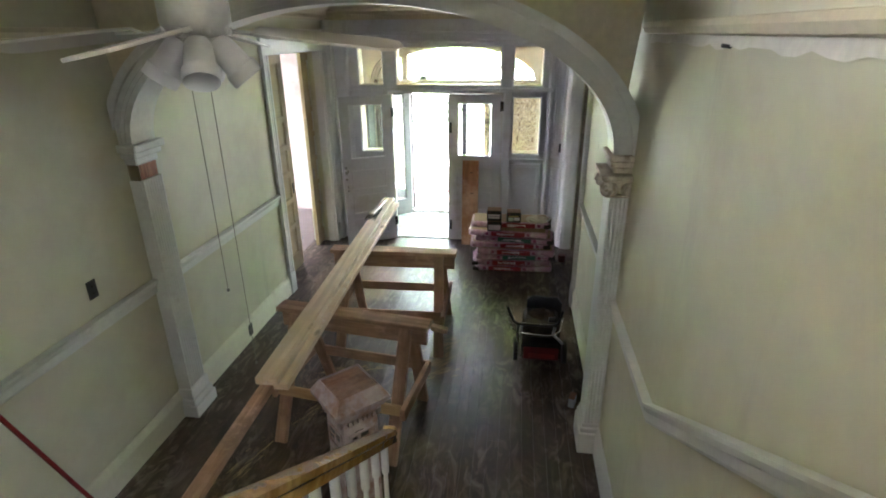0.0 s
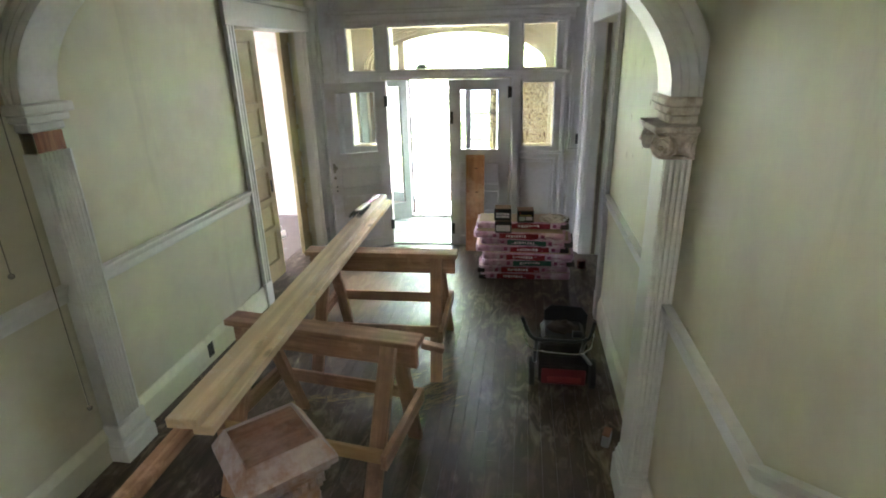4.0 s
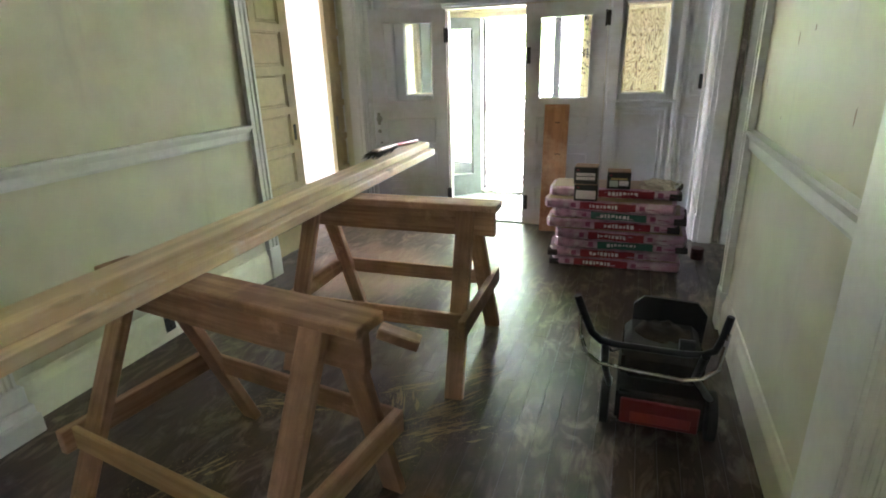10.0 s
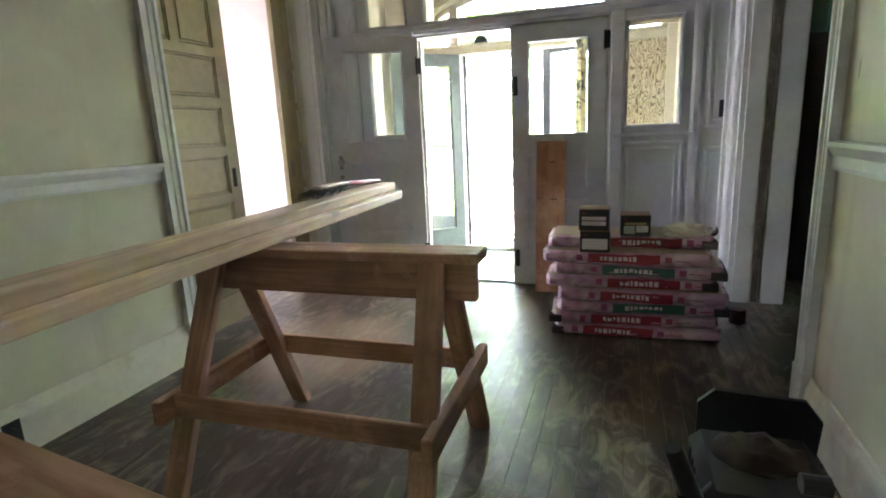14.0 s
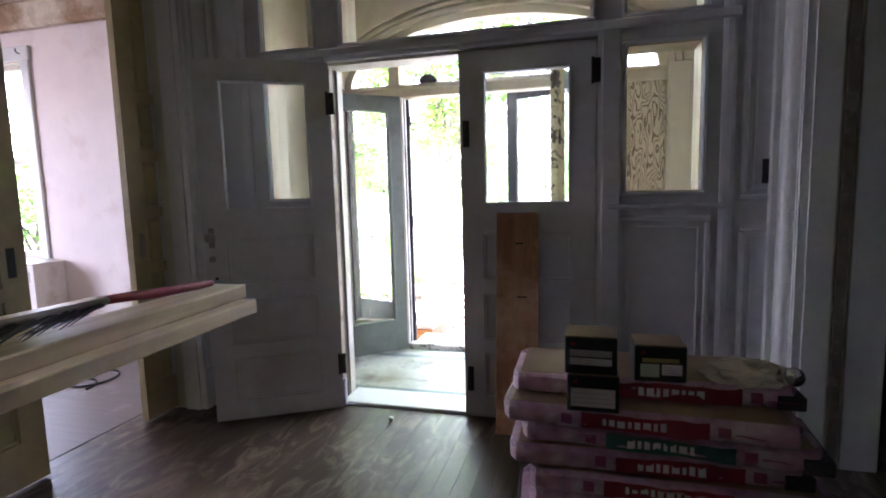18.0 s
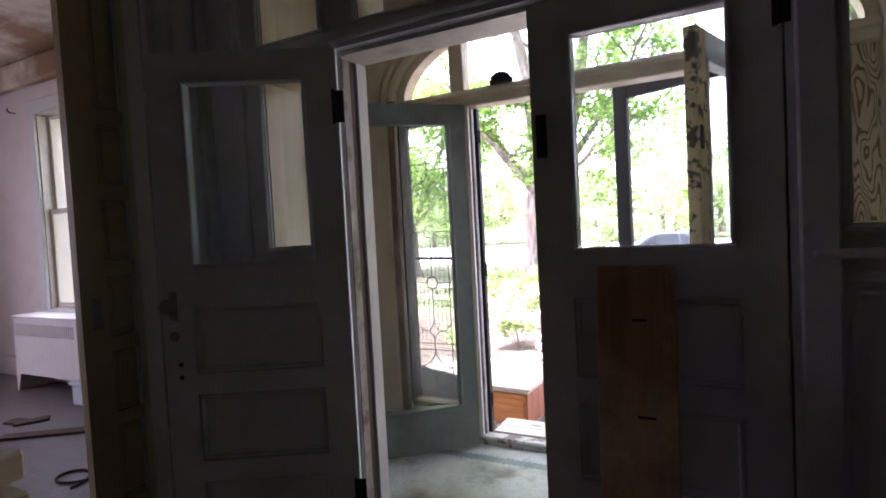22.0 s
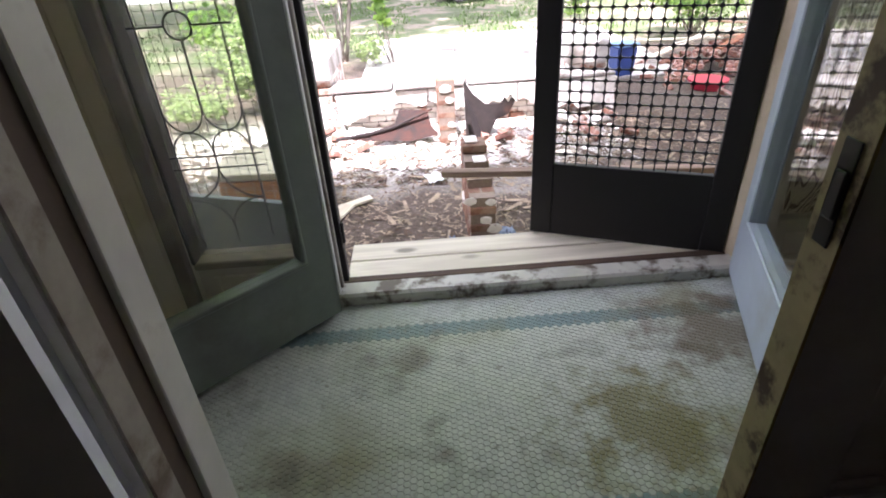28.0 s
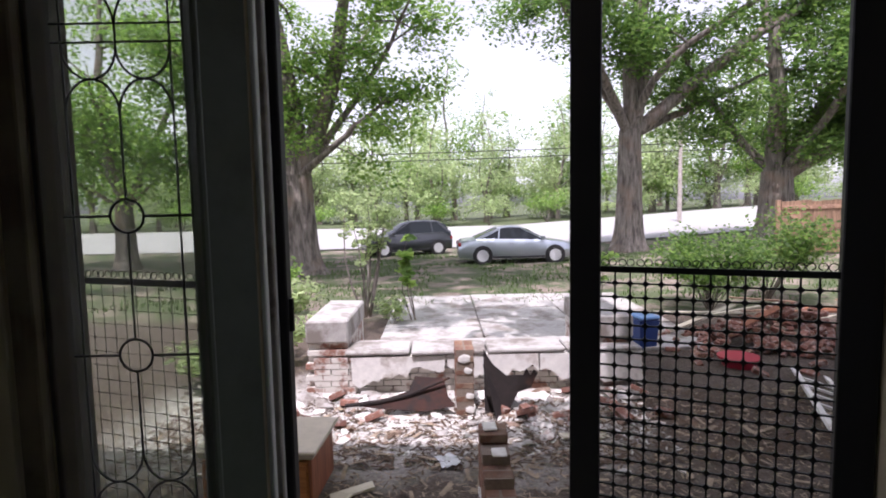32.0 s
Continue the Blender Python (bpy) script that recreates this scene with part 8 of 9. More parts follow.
sash_window((-5.78, YO, 0), 0.72, 0.72, 2.60, "tall sash window with worn white frame in the parlour")
# unseen side window, added to let light into the parlour
sash_window(pose(-7.45, 5.9, 0, 0, 0, 90), 1.2, 0.72, 2.60, "unseen added wide sash window with worn white frame in the parlour")
sash_window((1.95, YO, 0), 0.7, 0.9, 2.60, "tall sash window with worn white frame in the study")
rad = thing("radiator_cover", (-5.55, YO - 0.16, 0), "white painted metal radiator cover with a slotted grille", "radiator cover")
RADW = plain("white_enamel", (0.70, 0.66, 0.62), 0.4, vary=0.05, dirt=(0.5, 0.42, 0.36))
part("front_panel", boxes((-0.62, 0.40, -0.16, -0.145, 0.16, 0.52), (-0.62, -0.585, -0.16, -0.145, 0.52, 0.68), (0.365, 0.40, -0.16, -0.145, 0.52, 0.68), (-0.585, 0.365, -0.16, -0.145, 0.625, 0.68), bevel=0.003), RADW, rad)
part("top_panel", boxes((-0.63, 0.41, -0.168, 0.15, 0.68, 0.70), bevel=0.005), RADW, rad)
for a, b in ((-0.62, -0.605), (0.385, 0.40)):
    part("side_panel", boxes((a, b, -0.145, 0.15, 0.0, 0.68)), RADW, rad)
for a, b in ((-0.62, -0.55), (0.33, 0.40)):
    bm = bmesh.new()
    prism(bm, [(a, 0.16), (b, 0.16), (b if a < 0 else a, 0.15), (a + 0.02 if a < 0 else b - 0.02, 0.0), (a if a < 0 else b, 0.0)], "y", -0.16, -0.145)
    part("foot", bm, RADW, rad)
part("grille", boxes((-0.585, 0.365, -0.148, -0.143, 0.52, 0.625)), DARKPLASTIC, rad, "dark grille opening")
for i in range(30):
    part("grille_bar", boxes((-0.578 + 0.032 * i, -0.562 + 0.032 * i, -0.158, -0.149, 0.522, 0.623)), RADW, rad)
for k, (x, y) in enumerate(((-3.35, 7.35), (-3.2, 7.15))):
    b = thing("paper_scrap", (x, y, 0, 0, 0, 30 * k), "crumpled white paper on the parlour floor", "paper")
    bm = bmesh.new()
    bmesh.ops.create_icosphere(bm, subdivisions=2, radius=0.06)
    for v in bm.verts:
        v.co *= 1 + 0.5 * noise.noise(v.co * 30)
        v.co.z = max(0, v.co.z + 0.04)
    part("paper", bm, WHITEPRINT, b)
storage = thing("storage_box", (-4.95, 7.92, 0, 0, 0, 6), "white plastic storage box with a lid on the parlour floor", "storage box")
WHITEBOX = plain("white_plastic", (0.66, 0.67, 0.72), 0.35, vary=0.06)
part("tub", boxes((-0.17, 0.17, -0.12, 0.12, 0, 0.17), bevel=0.012), WHITEBOX, storage)
part("lid", boxes((-0.185, 0.185, -0.135, 0.135, 0.17, 0.2), (-0.15, 0.15, -0.1, 0.1, 0.2, 0.208), bevel=0.006), WHITEBOX, storage)
bm = bmesh.new()
tube(bm, [(-3.6 + 0.12 * math.cos(a / 3), 6.9 + 0.12 * math.sin(a / 3) + 0.01 * a, 0.008) for a in range(26)], 0.007, 6)
solid("extension_cord", bm, RUBBER, "dark extension cord coiled on the parlour floor", "cord", kind="", smooth=True)
for k, (x, y, r, L) in enumerate(((-4.55, 7.33, 35, 0.62), (-4.98, 7.43, 60, 0.22), (-5.1, 7.38, 15, 0.12))):
    ob = thing("lath_scrap", (x, y, 0, 0, 0, r), "dark strip of scrap wood on the parlour floor", "wood scrap")
    part("strip", boxes((-L / 2, L / 2, -0.05, 0.05, 0, 0.018), bevel=0.002), DARKWOOD, ob)
bm = bmesh.new()
tube(bm, [(-7.3, 6.3, 3.02), (-6.5, 6.6, 3.0), (-5.5, 6.9, 3.035), (-5.0, 7.1, 3.07), (-4.6, 7.0, 3.09)], 0.012, 6)
solid("hanging_cable", bm, RUBBER, "dark loose cable hanging under the stained ceiling", "cable", kind="", smooth=True)
solid("cornice_parlour", boxes((-7.45, XL - 0.32, YO - 0.12, YO, 2.86, 3.1), (-7.45, -7.33, 1.5, YO - 0.12, 2.86, 3.1), bevel=0.03), STAINED, "water stained peeling cornice", "cornice")
solid("baseboard_parlour", boxes((-7.45, XL - 0.32, YO - 0.02, YO, 0, 0.2), (-7.45, -7.43, 1.5, YO - 0.02, 0, 0.2), bevel=0.005), PARLOUR, "pinkish white baseboard", "baseboard")

# study: green curtain, leaning boards in the dark
CURTAIN = leaf_material("green_curtain_cloth", (0.018, 0.05, 0.035), (0.022, 0.06, 0.042))
curtain = thing("window_curtain", (1.95, YO - 0.16, 0.8), "green cloth curtain drawn across the study window", "curtain")
bm = bmesh.new()
n = 60
rows = [[bm.verts.new((-0.5 + i / n, 0.022 * math.sin(i * 1.05) + 0.01 * math.sin(i * 0.37), z)) for i in range(n + 1)] for z in (0.0, 0.9, 1.9)]
for a, b in zip(rows, rows[1:]):
    for i in range(n):
        bm.faces.new((a[i], a[i + 1], b[i + 1], b[i]))
part("cloth", bm, CURTAIN, curtain, smooth=True)
bm = bmesh.new()
rod(bm, (-0.56, 0, 1.9), (0.56, 0, 1.9), 0.012, 10)
part("curtain_rod", bm, BLACKMETAL, curtain, "dark curtain rod")
for x in (-0.52, 0.52):
    part("bracket", boxes((x - 0.01, x + 0.01, 0.0, 0.16, 1.89, 1.91)), BLACKMETAL, curtain)
DARKPANEL = plain("dark_panelling", (0.04, 0.022, 0.014), 0.6, vary=0.3, scale=8, stretch=(1, 1, 0.1))
old_panel = thing("leaning_wainscot", (1.35, 7.5, 0, -10, 0, 0), "dark brown panelling board leaning against the study wall", "wainscot")
part("sheet", boxes((-0.25, 0.25, -0.006, 0.006, 0, 1.9)), DARKPANEL, old_panel)
for x in (-0.25, 0.18):
    part("stile", boxes((x, x + 0.07, -0.016, -0.0065, 0, 1.9), bevel=0.003), DARKPANEL, old_panel)
for z in (0.0, 0.62, 1.24, 1.82):
    part("rail", boxes((-0.18, 0.18, -0.016, -0.0065, z, z + 0.08), bevel=0.003), DARKPANEL, old_panel)
stick = thing("leaning_timber", (1.65, 7.0, 0, -10, 0, 0), "yellowed stick of timber leaning on the wall", "timber")
part("stick", boxes((-0.035, 0.035, -0.01, 0.01, 0, 1.5), bevel=0.003), PLYBOARD, stick)
pocket_door("pocket_door", 6.835, 7.2, XR + 0.135, 0.04, "weathered grey-brown pocket door slid back in its slot", -0.12, paint=plain("weathered_door_edge", (0.17, 0.145, 0.105), 0.6, vary=0.25, scale=16, dirt=(0.30, 0.27, 0.21), dirt_at=(0.54, 0.64), dirt_scale=7))
# dark lump on the fanlight sill
bm = bmesh.new()
bmesh.ops.create_icosphere(bm, subdivisions=2, radius=1)
for v in bm.verts:
    v.co = Vector((v.co.x * 0.07, v.co.y * 0.03, max(0, v.co.z + 0.3) * 0.05)) * (1 + 0.3 * noise.noise(v.co * 3))
bmesh.ops.transform(bm, matrix=Matrix.Translation((-1.40, YO + 0.005, 2.098)) @ Matrix.Diagonal((1.0, 1.0, 0.9, 1)), verts=bm.verts)
solid("nest_lump", bm, DARKPLASTIC, "dark lump of debris on the transom bar", "debris", kind="")

# peeling paint under the picture rail of the stair wall
bm = bmesh.new()
r4 = random.Random(44)
low = [(0.25 + 0.07 * i, 2.728 - 0.022 - 0.03 * abs(noise.noise((i * 0.31, 2, 0))) - 0.012 * r4.random()) for i in range(40)]
for (y0, z0), (y1, z1) in zip(low, low[1:]):
    a = [bm.verts.new((XS - d, y, z)) for d, y, z in ((0.002, y0, 2.733), (0.002, y1, 2.733), (0.007, y1, z1), (0.007, y0, z0))]
    bm.faces.new(a)
    b = [bm.verts.new((XS - d, y, z)) for d, y, z in ((0.007, y1, z1), (0.007, y0, z0), (0.001, y0, z0 + 0.004), (0.001, y1, z1 + 0.004))]
    bm.faces.new(b)
solid("peeling_paint", bm, plain("curled_white_paint", (0.70, 0.69, 0.62), 0.5, vary=0.1, scale=30), "curled strip of peeling white paint under the picture rail", "peeling paint")
nail = bmesh.new()
rod(nail, (XS, 1.88, 2.70), (XS - 0.03, 1.88, 2.705), 0.006, 8)
solid("wall_nail", nail, DARKPLASTIC, "dark nail stuck in the stair wall", "nail", kind="")
# bare chips in the cream plaster
CHIPPED = plain("bare_brown_plaster", (0.30, 0.24, 0.17), 0.9, vary=0.25, scale=40)
for k in range(12):
    y, z = r4.uniform(3.5, 5.2), r4.uniform(1.25, 2.3)
    bm = bmesh.new()
    n = 9
    w, h = r4.uniform(0.004, 0.01), r4.uniform(0.012, 0.04)
    pts = [(y + w * math.cos(6.283 * i / n) * r4.uniform(0.6, 1.2), z + h * math.sin(6.283 * i / n) * r4.uniform(0.6, 1.2)) for i in range(n)]
    bm.faces.new([bm.verts.new((XR - 0.0015, a, b)) for a, b in pts])
    solid("plaster_chip", bm, CHIPPED, "small chip of bare brown plaster in the cream wall", "plaster chip")["group"] = "chips in the cream wall"

# dentil cornice of the vestibule
cornice = thing("vestibule_cornice", (0, YO, 3.02), "buff painted dentil cornice round the vestibule", "cornice", kind="structure")
part("moulding", boxes((-2.40, 0.60, -0.05, 0.0, 0.06, 0.10), (-2.40, 0.60, -0.09, 0.0, 0.10, 0.18), (-2.40, 0.60, -0.03, 0.0, -0.01, 0.0), bevel=0.006), VESTIBULE, cornice)
block = mesh_of("dentil", boxes((-0.016, 0.016, -0.045, 0.0, 0.0, 0.058)), VESTIBULE)
for i in range(52):
    d = new("dentil", block)
    d.parent = cornice
    d.matrix_basis = pose(-2.36 + 0.057 * i, 0, 0.001)
# curtain hooks beside the parlour window
for x in (-6.5, -5.4):
    hook = thing("curtain_hook", (x, YO - 0.002, 2.66), "dark curtain hook on the parlour wall", "hook", "curtain hooks")
    bm = bmesh.new()
    tube(bm, [(0, 0, 0), (0, -0.05, 0.0), (0, -0.07, 0.015), (0, -0.065, 0.04)], 0.006, 6)
    part("hook_arm", bm, BLACKMETAL, hook, smooth=True)

# ---- cars ----
def car_paint(name, colour, metal):
    m, n, l, p = node_mat(name)
    k = noise_node(n, l, 60, 4)
    l.new(ramp(n, l, k, [(0.3, tuple(c * 0.94 for c in colour)), (0.7, colour)]), p.inputs["Base Color"])
    p.inputs["Metallic"].default_value, p.inputs["Roughness"].default_value = metal, 0.32
    p.inputs["Coat Weight"].default_value = 0.6
    return m


CARGLASS = plain("dark_car_glass", (0.02, 0.025, 0.028), 0.06, vary=0.05, bumpy=0)
RIM = plain("alloy_rim", (0.62, 0.62, 0.62), 0.35, 0.3, vary=0.08)
CARGLASS.node_tree.nodes["Principled BSDF"].inputs["Specular IOR Level"].default_value = 0.2
TAIL = plain("red_lamp", (0.30, 0.01, 0.01), 0.15)
HEAD = plain("clear_lamp", (0.7, 0.72, 0.72), 0.1)


def loft(bm, rings):
    """Skin over rings of equal length."""
    vs = [[bm.verts.new(p) for p in r] for r in rings]
    for a, b in zip(vs, vs[1:]):
        for i in range(len(a) - 1):
            bm.faces.new((a[i], a[i + 1], b[i + 1], b[i]))
    bm.faces.new(vs[0]), bm.faces.new(vs[-1][::-1])


def car(m, label, colour, metal, length, width, hull, cabin, wheels, radius):
    """hull: (x, top) stations of the body up to the waistline; cabin: (x, z) outline of the roof line from tail to nose."""
    t = thing("car", m, label, "car")
    paint = car_paint("car_paint", colour, metal)
    bm = bmesh.new()
    rings = []
    hw = width / 2
    for x, top in hull:
        e = abs(2 * x / length)
        k = 1 - 0.16 * max(0, e - 0.72) / 0.28
        b = 0.2 + 0.06 * max(0, e - 0.8) / 0.2
        rings.append([(x, y * k, z) for y, z in ((-hw * 0.90, b), (-hw * 0.98, b + 0.12), (-hw, 0.50), (-hw * 0.975, top - 0.10), (-hw * 0.90, top - 0.015), (-hw * 0.55, top + 0.012), (0, top + 0.02),
                                                 (hw * 0.55, top + 0.012), (hw * 0.90, top - 0.015), (hw * 0.975, top - 0.10), (hw, 0.50), (hw * 0.98, b + 0.12), (hw * 0.90, b))])
    loft(bm, rings)
    part("body", bm, paint, t, smooth=True)
    bm = bmesh.new()
    waist = cabin[0][1]
    rings = []
    for x, z in cabin:
        k = (z - waist) / max(0.01, max(c[1] for c in cabin) - waist)
        w = hw * 0.88 - 0.17 * k
        rings.append([(x, -hw * 0.9, waist - 0.06), (x, -w, z - 0.03), (x, -w * 0.8, z), (x, 0, z + 0.015), (x, w * 0.8, z), (x, w, z - 0.03), (x, hw * 0.9, waist - 0.06)])
    loft(bm, rings)
    part("glass_house", bm, CARGLASS, t, "dark tinted glass", True)
    top = max(c[1] for c in cabin)
    roof = [c for c in cabin if c[1] > top - 0.09]
    bm = bmesh.new()
    rings = []
    for x, z in roof:
        w = hw * 0.88 - 0.165
        rings.append([(x, -w - 0.012, z - 0.055), (x, -w * 0.82, z + 0.012), (x, 0, z + 0.026), (x, w * 0.82, z + 0.012), (x, w + 0.012, z - 0.055)])
    loft(bm, rings)
    part("roof", bm, paint, t, smooth=True)
    for s in (-1, 1):
        for (xa, za), (xb, zb), wdt in ((cabin[0], roof[0], 0.10), (cabin[-1], roof[-1], 0.05), ((roof[0][0] * 0.35 + roof[-1][0] * 0.65 - 0.55, waist), (roof[0][0] * 0.35 + roof[-1][0] * 0.65 - 0.5, top), 0.05)):
            bm = bmesh.new()
            bar(bm, (xa, s * hw * 0.895, za - 0.04), (xb, s * (hw * 0.88 - 0.155), zb - 0.03), wdt, 0.03, up=(0, s, 0.2))
            part("pillar", bm, paint, t)
        for wx in wheels:
            bm = bmesh.new()
            rod(bm, (wx, s * (hw - 0.20), radius + 0.01), (wx, s * (hw + 0.006), radius + 0.01), radius * 1.16, 28)
            part("wheel_arch", bm, DARKPLASTIC, t, "dark wheel arch", True)
            bm = bmesh.new()
            turned(bm, [(radius * 0.68, -0.09), (radius * 0.95, -0.1), (radius, -0.07), (radius, 0.07), (radius * 0.95, 0.1), (radius * 0.68, 0.09)], 28, pose(wx, s * (hw - 0.07), radius, 90, 0, 0))
            tyre = part("wheel", bm, RUBBER, t, "black tyre", True)
            bm = bmesh.new()
            y = s * (hw + 0.012)
            for k in range(7):
                a = 2 * math.pi * k / 7
                bar(bm, (wx, y, radius), (wx + radius * 0.64 * math.cos(a), y, radius + radius * 0.64 * math.sin(a)), 0.045, 0.02, up=(0, 1, 0))
            turned(bm, [(radius * 0.60, -0.02), (radius * 0.69, -0.02), (radius * 0.69, 0.02), (radius * 0.60, 0.02)], 28, pose(wx, y, radius, 90, 0, 0))
            rod(bm, (wx, y - s * 0.03, radius), (wx, y - s * 0.005, radius), radius * 0.6, 24)
            part("rim", bm, RIM, tyre, "alloy rim", True)
        part("mirror", boxes((cabin[-1][0] - 0.22, cabin[-1][0] - 0.08, *sorted((s * (hw - 0.02), s * (hw + 0.13))), waist - 0.02, waist + 0.09), bevel=0.02), paint, t)
        part("door_handle", boxes((-0.35, -0.2, *sorted((s * (hw - 0.02), s * (hw + 0.015))), waist - 0.17, waist - 0.14), bevel=0.005), paint, t)
        part("sill_trim", boxes((wheels[0] + radius * 1.2, wheels[1] - radius * 1.2, *sorted((s * (hw * 0.95), s * (hw + 0.006))), 0.23, 0.29), bevel=0.01), DARKPLASTIC, t)
        e = length / 2
        part("tail_lamp", boxes((-e - 0.005, -e + 0.12, *sorted((s * hw * 0.50, s * hw * 0.86)), 0.66, 0.80), bevel=0.02), TAIL, t)
        part("head_lamp", boxes((e - 0.16, e + 0.004, *sorted((s * hw * 0.48, s * hw * 0.86)), 0.56, 0.68), bevel=0.02), HEAD, t)
    return t


car(pose(1.65, 26.4 + 0.87, GZ, 0, 0, 1), "silver two-door coupe parked on the rough lawn", (0.42, 0.46, 0.50), 0.75, 4.45, 1.75,
    [(-2.22, 0.72), (-2.1, 0.88), (-1.7, 0.93), (-1.2, 0.95), (-0.4, 0.93), (0.6, 0.90), (1.0, 0.87), (1.6, 0.80), (2.0, 0.70), (2.22, 0.52)],
    [(-1.62, 0.92), (-1.15, 1.14), (-0.75, 1.29), (-0.35, 1.36), (0.1, 1.34), (0.4, 1.24), (1.02, 0.89)], (-1.34, 1.33), 0.315)
car(pose(-2.75, 31.0, GZ, 0, 0, 200), "dark grey small hatchback parked on the rough lawn", (0.055, 0.06, 0.065), 0.5, 3.9, 1.7,
    [(-1.95, 0.75), (-1.88, 0.98), (-1.5, 1.02), (-0.4, 0.99), (0.6, 0.96), (0.9, 0.93), (1.5, 0.84), (1.85, 0.70), (1.95, 0.52)],
    [(-1.85, 0.98), (-1.62, 1.38), (-1.3, 1.48), (-0.6, 1.52), (0.0, 1.50), (0.3, 1.40), (0.98, 0.95)], (-1.22, 1.25), 0.31)

# ---- yard clutter beyond the screen door ----
bin_ = thing("blue_bin", (1.84, 14.95, GZ + 0.0, 0, 0, 12), "blue plastic wheeled bin with a light lid", "bin")
BLUEP = plain("blue_plastic", (0.018, 0.05, 0.20), 0.45, vary=0.1)
bm = bmesh.new()
v = [bm.verts.new((sx * a, sy * a, z)) for a, z in ((0.13, 0.0), (0.165, 0.47)) for sx, sy in ((-1, -1), (1, -1), (1, 1), (-1, 1))]
bm.faces.new(v[:4][::-1]), bm.faces.new(v[4:])
for i in range(4):
    bm.faces.new((v[i], v[(i + 1) % 4], v[4 + (i + 1) % 4], v[4 + i]))
bmesh.ops.bevel(bm, geom=list(bm.edges), offset=0.02, segments=2, affect="EDGES")
part("tub", bm, BLUEP, bin_, smooth=True)
part("lid", boxes((-0.18, 0.18, -0.18, 0.195, 0.47, 0.515), bevel=0.015), plain("light_blue_plastic", (0.18, 0.33, 0.60), 0.35), bin_, "lighter blue lid")
red = thing("red_tub", (2.75, 14.0, GZ), "red plastic tub among the rubble", "tub")
bm = bmesh.new()
turned(bm, [(0.20, 0), (0.24, 0.11), (0.27, 0.11), (0.27, 0.135), (0.22, 0.135)], 20)
part("tub", bm, plain("red_plastic", (0.42, 0.03, 0.06), 0.4), red, smooth=True)
pile = random.Random(31)
for k in range(190):
    a = pile.random()
    x, y = pile.gauss(3.9, 0.85), pile.gauss(15.0, 0.5)
    h = max(0, 0.55 * math.exp(-((x - 4.2) / 1.0) ** 2 - ((y - 15.2) / 0.6) ** 2)) * pile.uniform(0.5, 1)
    ob = tagged(new("brick", brick_mesh), "salvaged red brick in a loose heap", "brick", "heap of salvaged bricks")
    ob.matrix_basis = pose(x, y, ground_height(x, y) + h, pile.uniform(-35, 35), pile.uniform(-35, 35), pile.uniform(0, 360))
for k in range(14):
    x, y = pile.uniform(3.0, 6.2), pile.uniform(14.6, 16.4)
    L = pile.uniform(0.8, 2.0)
    ob = thing("old_board", (x, y, ground_height(x, y) + pile.uniform(0.15, 0.5), pile.uniform(-6, 6), pile.uniform(-14, 14), pile.uniform(-40, 40)), "old grey and reddish board thrown on the brick heap", "board", "boards on the brick heap")
    part("plank", boxes((-L / 2, L / 2, -0.06, 0.06, 0, 0.025), bevel=0.003), pile.choice((OLDWOOD, RUSTWOOD, DECKWOOD)), ob)
frame_ = thing("broken_white_frame", (3.0, 12.35, GZ + 0.05, 14, 4, 62.7), "broken white painted ladder-like frame lying on the heap", "wooden frame")
for y in (0.0, 0.36):
    part("rail", boxes((-1.3, 1.3, y, y + 0.06, 0, 0.035), bevel=0.003), WHITEWASH, frame_)
for k in range(5):
    part("rung", boxes((-0.8 + 0.38 * k, -0.75 + 0.38 * k, 0.06, 0.36, 0.005, 0.03)), WHITEWASH, frame_)
gate = thing("wooden_gate_panel", (11.2, 24.0, ground_height(11.2, 24.0), 0, 0, -6), "orange-brown wooden gate panel with a diagonal brace", "gate")
GATEWOOD = lumber("orange_gate_boards", (0.34, 0.21, 0.13), (0.22, 0.13, 0.08), 0.7, "Z")
for k in range(9):
    part("board", boxes((-1.4 + 0.31 * k, -1.4 + 0.31 * k + 0.30, -0.012, 0.012, 0.10, 1.75 + 0.02 * (k % 3)), bevel=0.003), GATEWOOD, gate)
for z in (0.35, 1.5):
    part("ledge", boxes((-1.4, 1.4, -0.045, -0.013, z, z + 0.13), bevel=0.004), OLDWOOD, gate)
for s in (-1, 1):
    timber("brace", (s * 1.3, -0.03, 1.45), (0.0, -0.03, 0.5), 0.03, 0.12, OLDWOOD, gate)
for x in (-1.5, 1.5):
    part("post", boxes((x - 0.06, x + 0.06, -0.06, 0.06, 0, 1.8), bevel=0.006), OLDWOOD, gate)
pole = thing("utility_pole", (15.5, 44.0, ground_height(15.5, 44.0)), "tall grey wooden utility pole by the road", "utility pole")
bm = bmesh.new()
rod(bm, (0, 0, 0), (0, 0, 10.5), 0.15, 12, 0.1)
part("pole", bm, GREYWOOD, pole, smooth=True)
part("cross_arm", boxes((-1.1, 1.1, -0.06, 0.06, 9.6, 9.72)), GREYWOOD, pole)
for z0, sag in ((5.0, 0.5), (5.5, 0.5)):
    bm = bmesh.new()
    tube(bm, [(-60 + 75.5 * i / 24, 44.0, ground_height(15.5, 44) + z0 - sag * 4 * (i / 24) * (1 - i / 24)) for i in range(25)] + [(60, 44.0, z0)], 0.03, 5)
    solid("overhead_wire", bm, RUBBER, "dark overhead wire along the road", "wire", kind="", group="wires along the road", smooth=True)

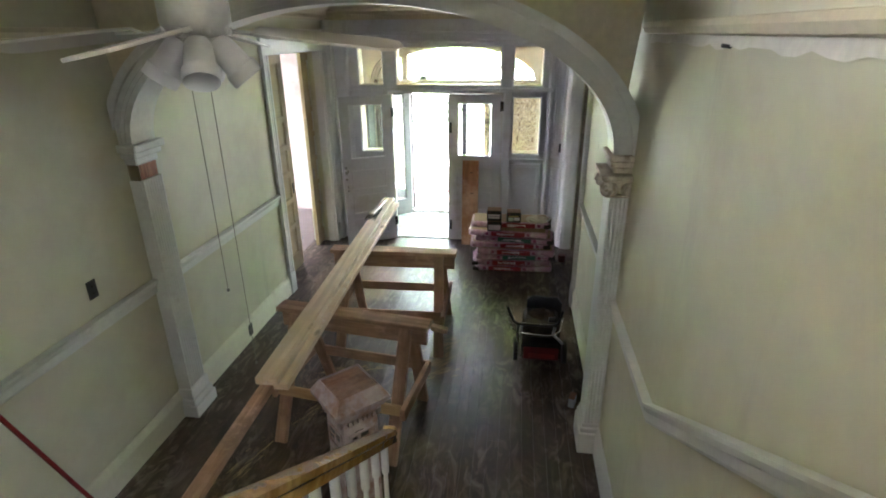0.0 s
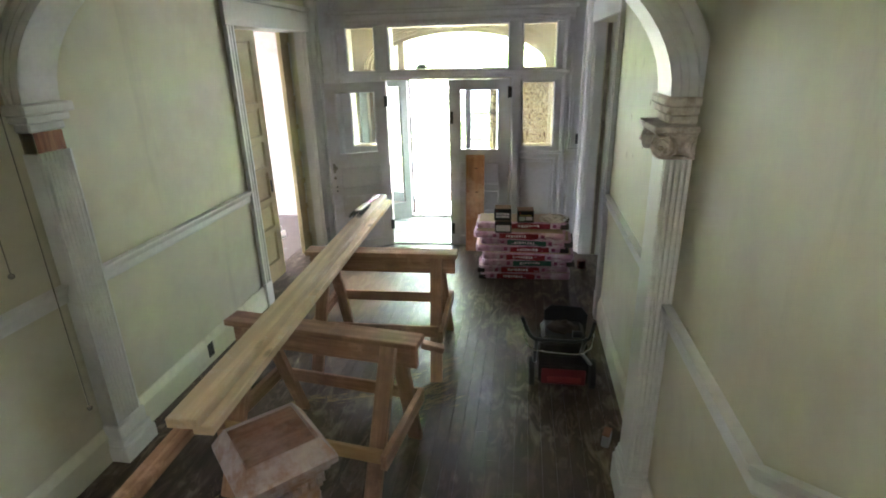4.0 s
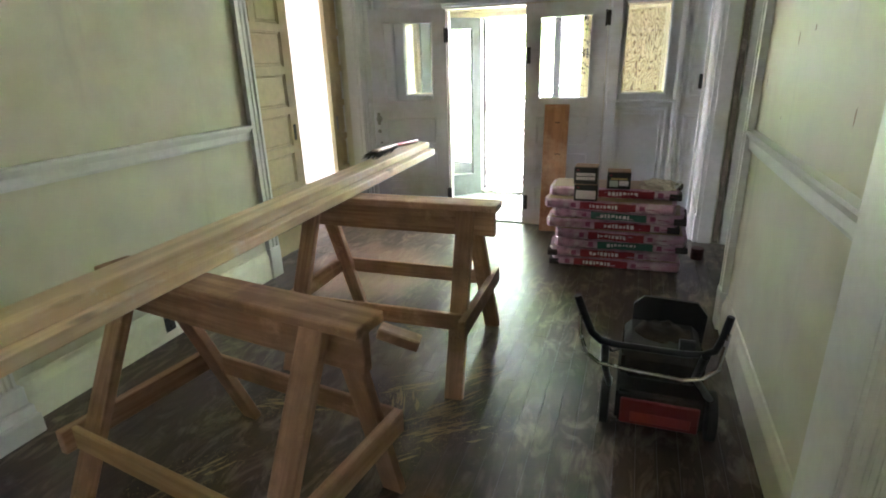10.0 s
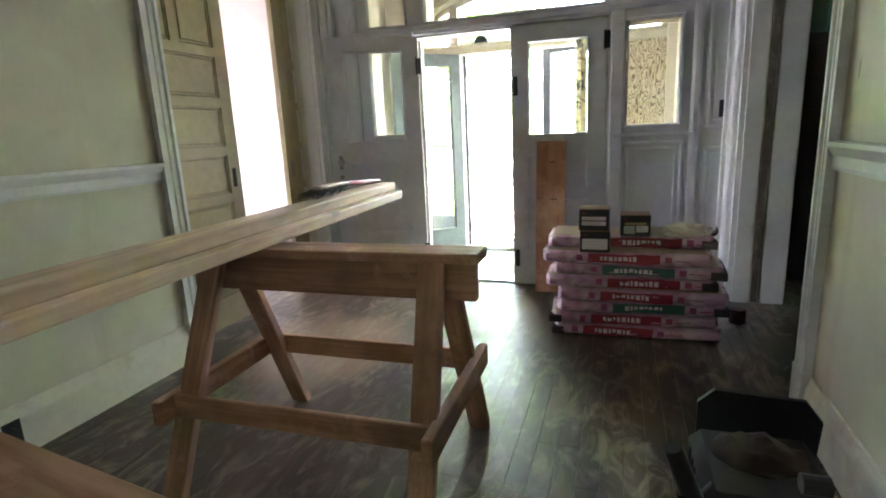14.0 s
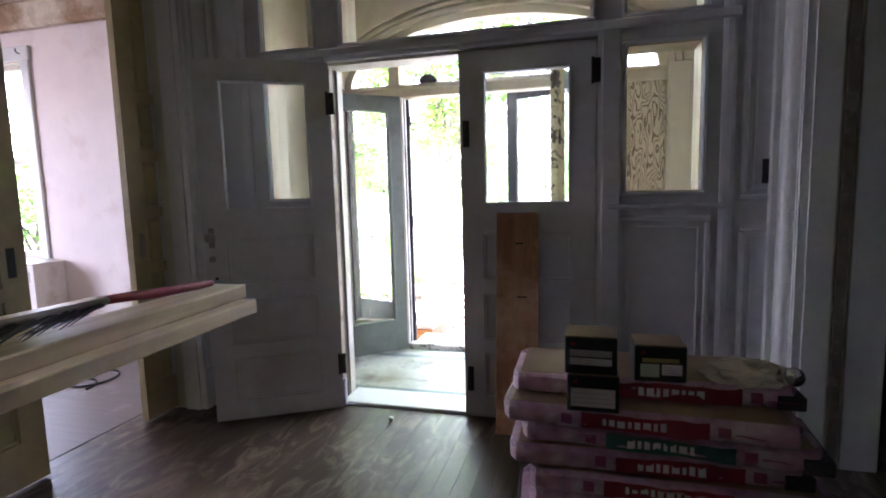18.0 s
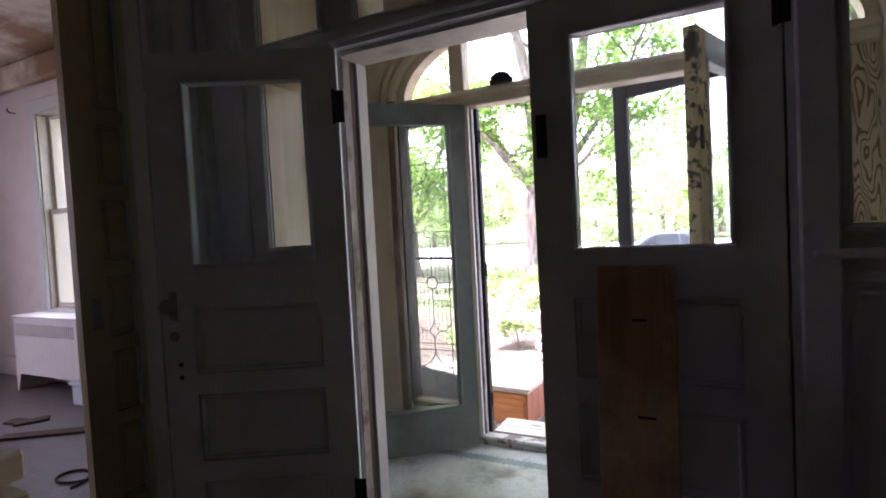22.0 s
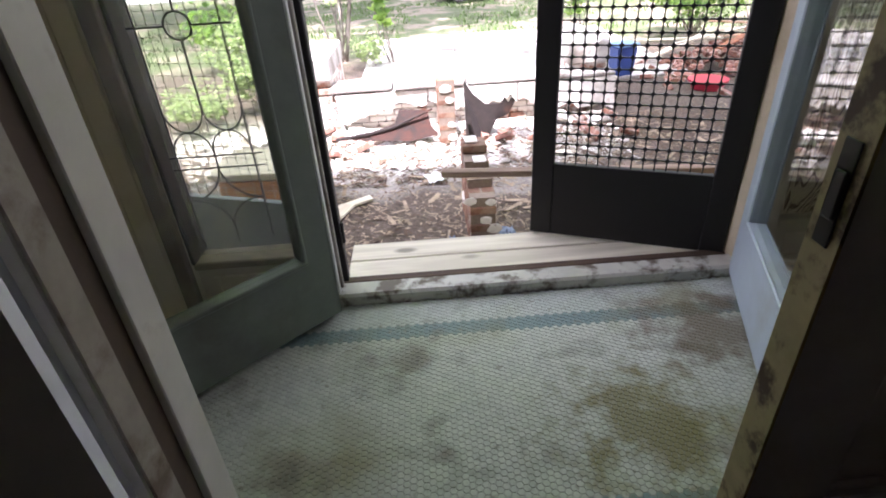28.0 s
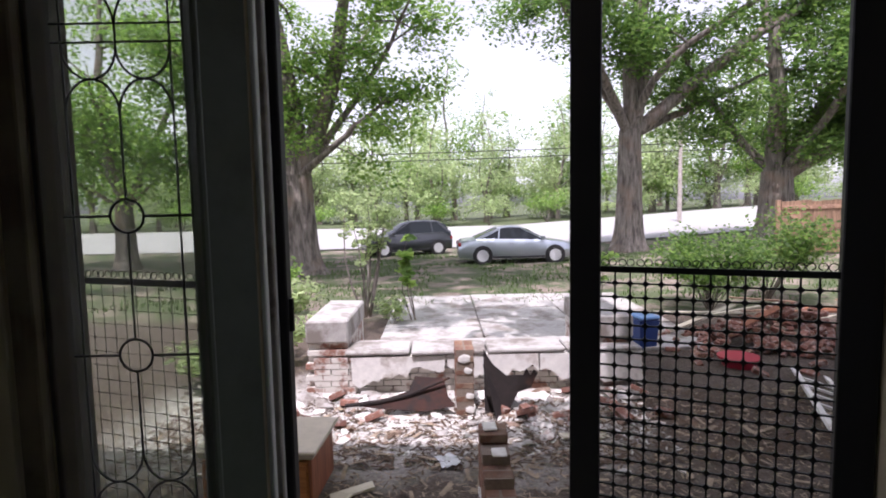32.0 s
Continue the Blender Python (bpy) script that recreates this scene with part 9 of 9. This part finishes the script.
# dark plastic sheet heaped beside the white frame
tarp = thing("black_tarpaulin", (4.05, 12.0, GZ), "heaped black plastic sheet on the ground", "tarpaulin")
bm = bmesh.new()
bmesh.ops.create_grid(bm, x_segments=28, y_segments=28, size=0.95)
for v in bm.verts:
    d = max(0, 1 - (v.co.x / 0.95) ** 4) * max(0, 1 - (v.co.y / 0.95) ** 4)
    v.co.z = 0.03 + d * (0.30 + 0.16 * noise.noise(v.co * 2.4) + 0.07 * noise.noise(v.co * 7))
    v.co.x += 0.12 * noise.noise(v.co * 1.7)
bmesh.ops.solidify(bm, geom=list(bm.faces), thickness=0.006)
part("sheet", bm, plain("black_plastic_sheet", (0.014, 0.014, 0.016), 0.35, vary=0.3, bumpy=0.2), tarp, smooth=True)
orange = thing("orange_cap", (4.9, 14.3, GZ + 0.3), "small orange plastic cap on the brick heap", "cap")
bm = bmesh.new()
turned(bm, [(0.10, 0), (0.11, 0.05), (0.07, 0.12), (0.01, 0.13)], 16)
part("cap", bm, plain("orange_plastic", (0.65, 0.12, 0.03), 0.4), orange, smooth=True)

# ---- floor boards and the nearest mosaic tiles ----
r2 = random.Random(77)
floor_ob = bpy.data.objects["floor"]
BW = 0.0835
board_meshes = {}


def board_mesh(n):
    if n not in board_meshes:
        L = n * 0.25
        b = bmesh.new()
        v = [(-BW / 2 + 0.0003, 0.0, -0.011), (BW / 2 - 0.0003, 0.0, -0.011), (BW / 2 - 0.0003, L - 0.001, -0.011), (-BW / 2 + 0.0003, L - 0.001, -0.011)]
        lo = [b.verts.new(p) for p in v]
        hi = [b.verts.new((x * 0.992, y, 0.0)) for x, y, z in v]
        b.faces.new(hi)
        for i in range(4):
            b.faces.new((lo[i], lo[(i + 1) % 4], hi[(i + 1) % 4], hi[i]))
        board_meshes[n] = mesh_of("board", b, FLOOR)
    return board_meshes[n]


x = XL + 0.02 - 0.33 + BW / 2
while x < XR + 0.33:
    y = 1.05 if x > -0.63 else -1.0
    y -= r2.choice((0, 0.25, 0.5, 0.75))
    while y < YD - 0.02:
        n = r2.randint(5, 11)
        if y + n * 0.25 > YD:
            n = max(1, int((YD - y) / 0.25))
        ob = new("board", board_mesh(n))
        ob.parent = floor_ob
        ob.matrix_basis = pose(x, y, 0.0)
        y += n * 0.25
    x += BW
for x, y, kind in TILES_NEAR:
    ob = new("tile", tile_mesh[kind])
    ob.parent = bed
    ob.matrix_basis = pose(x, y, 0)
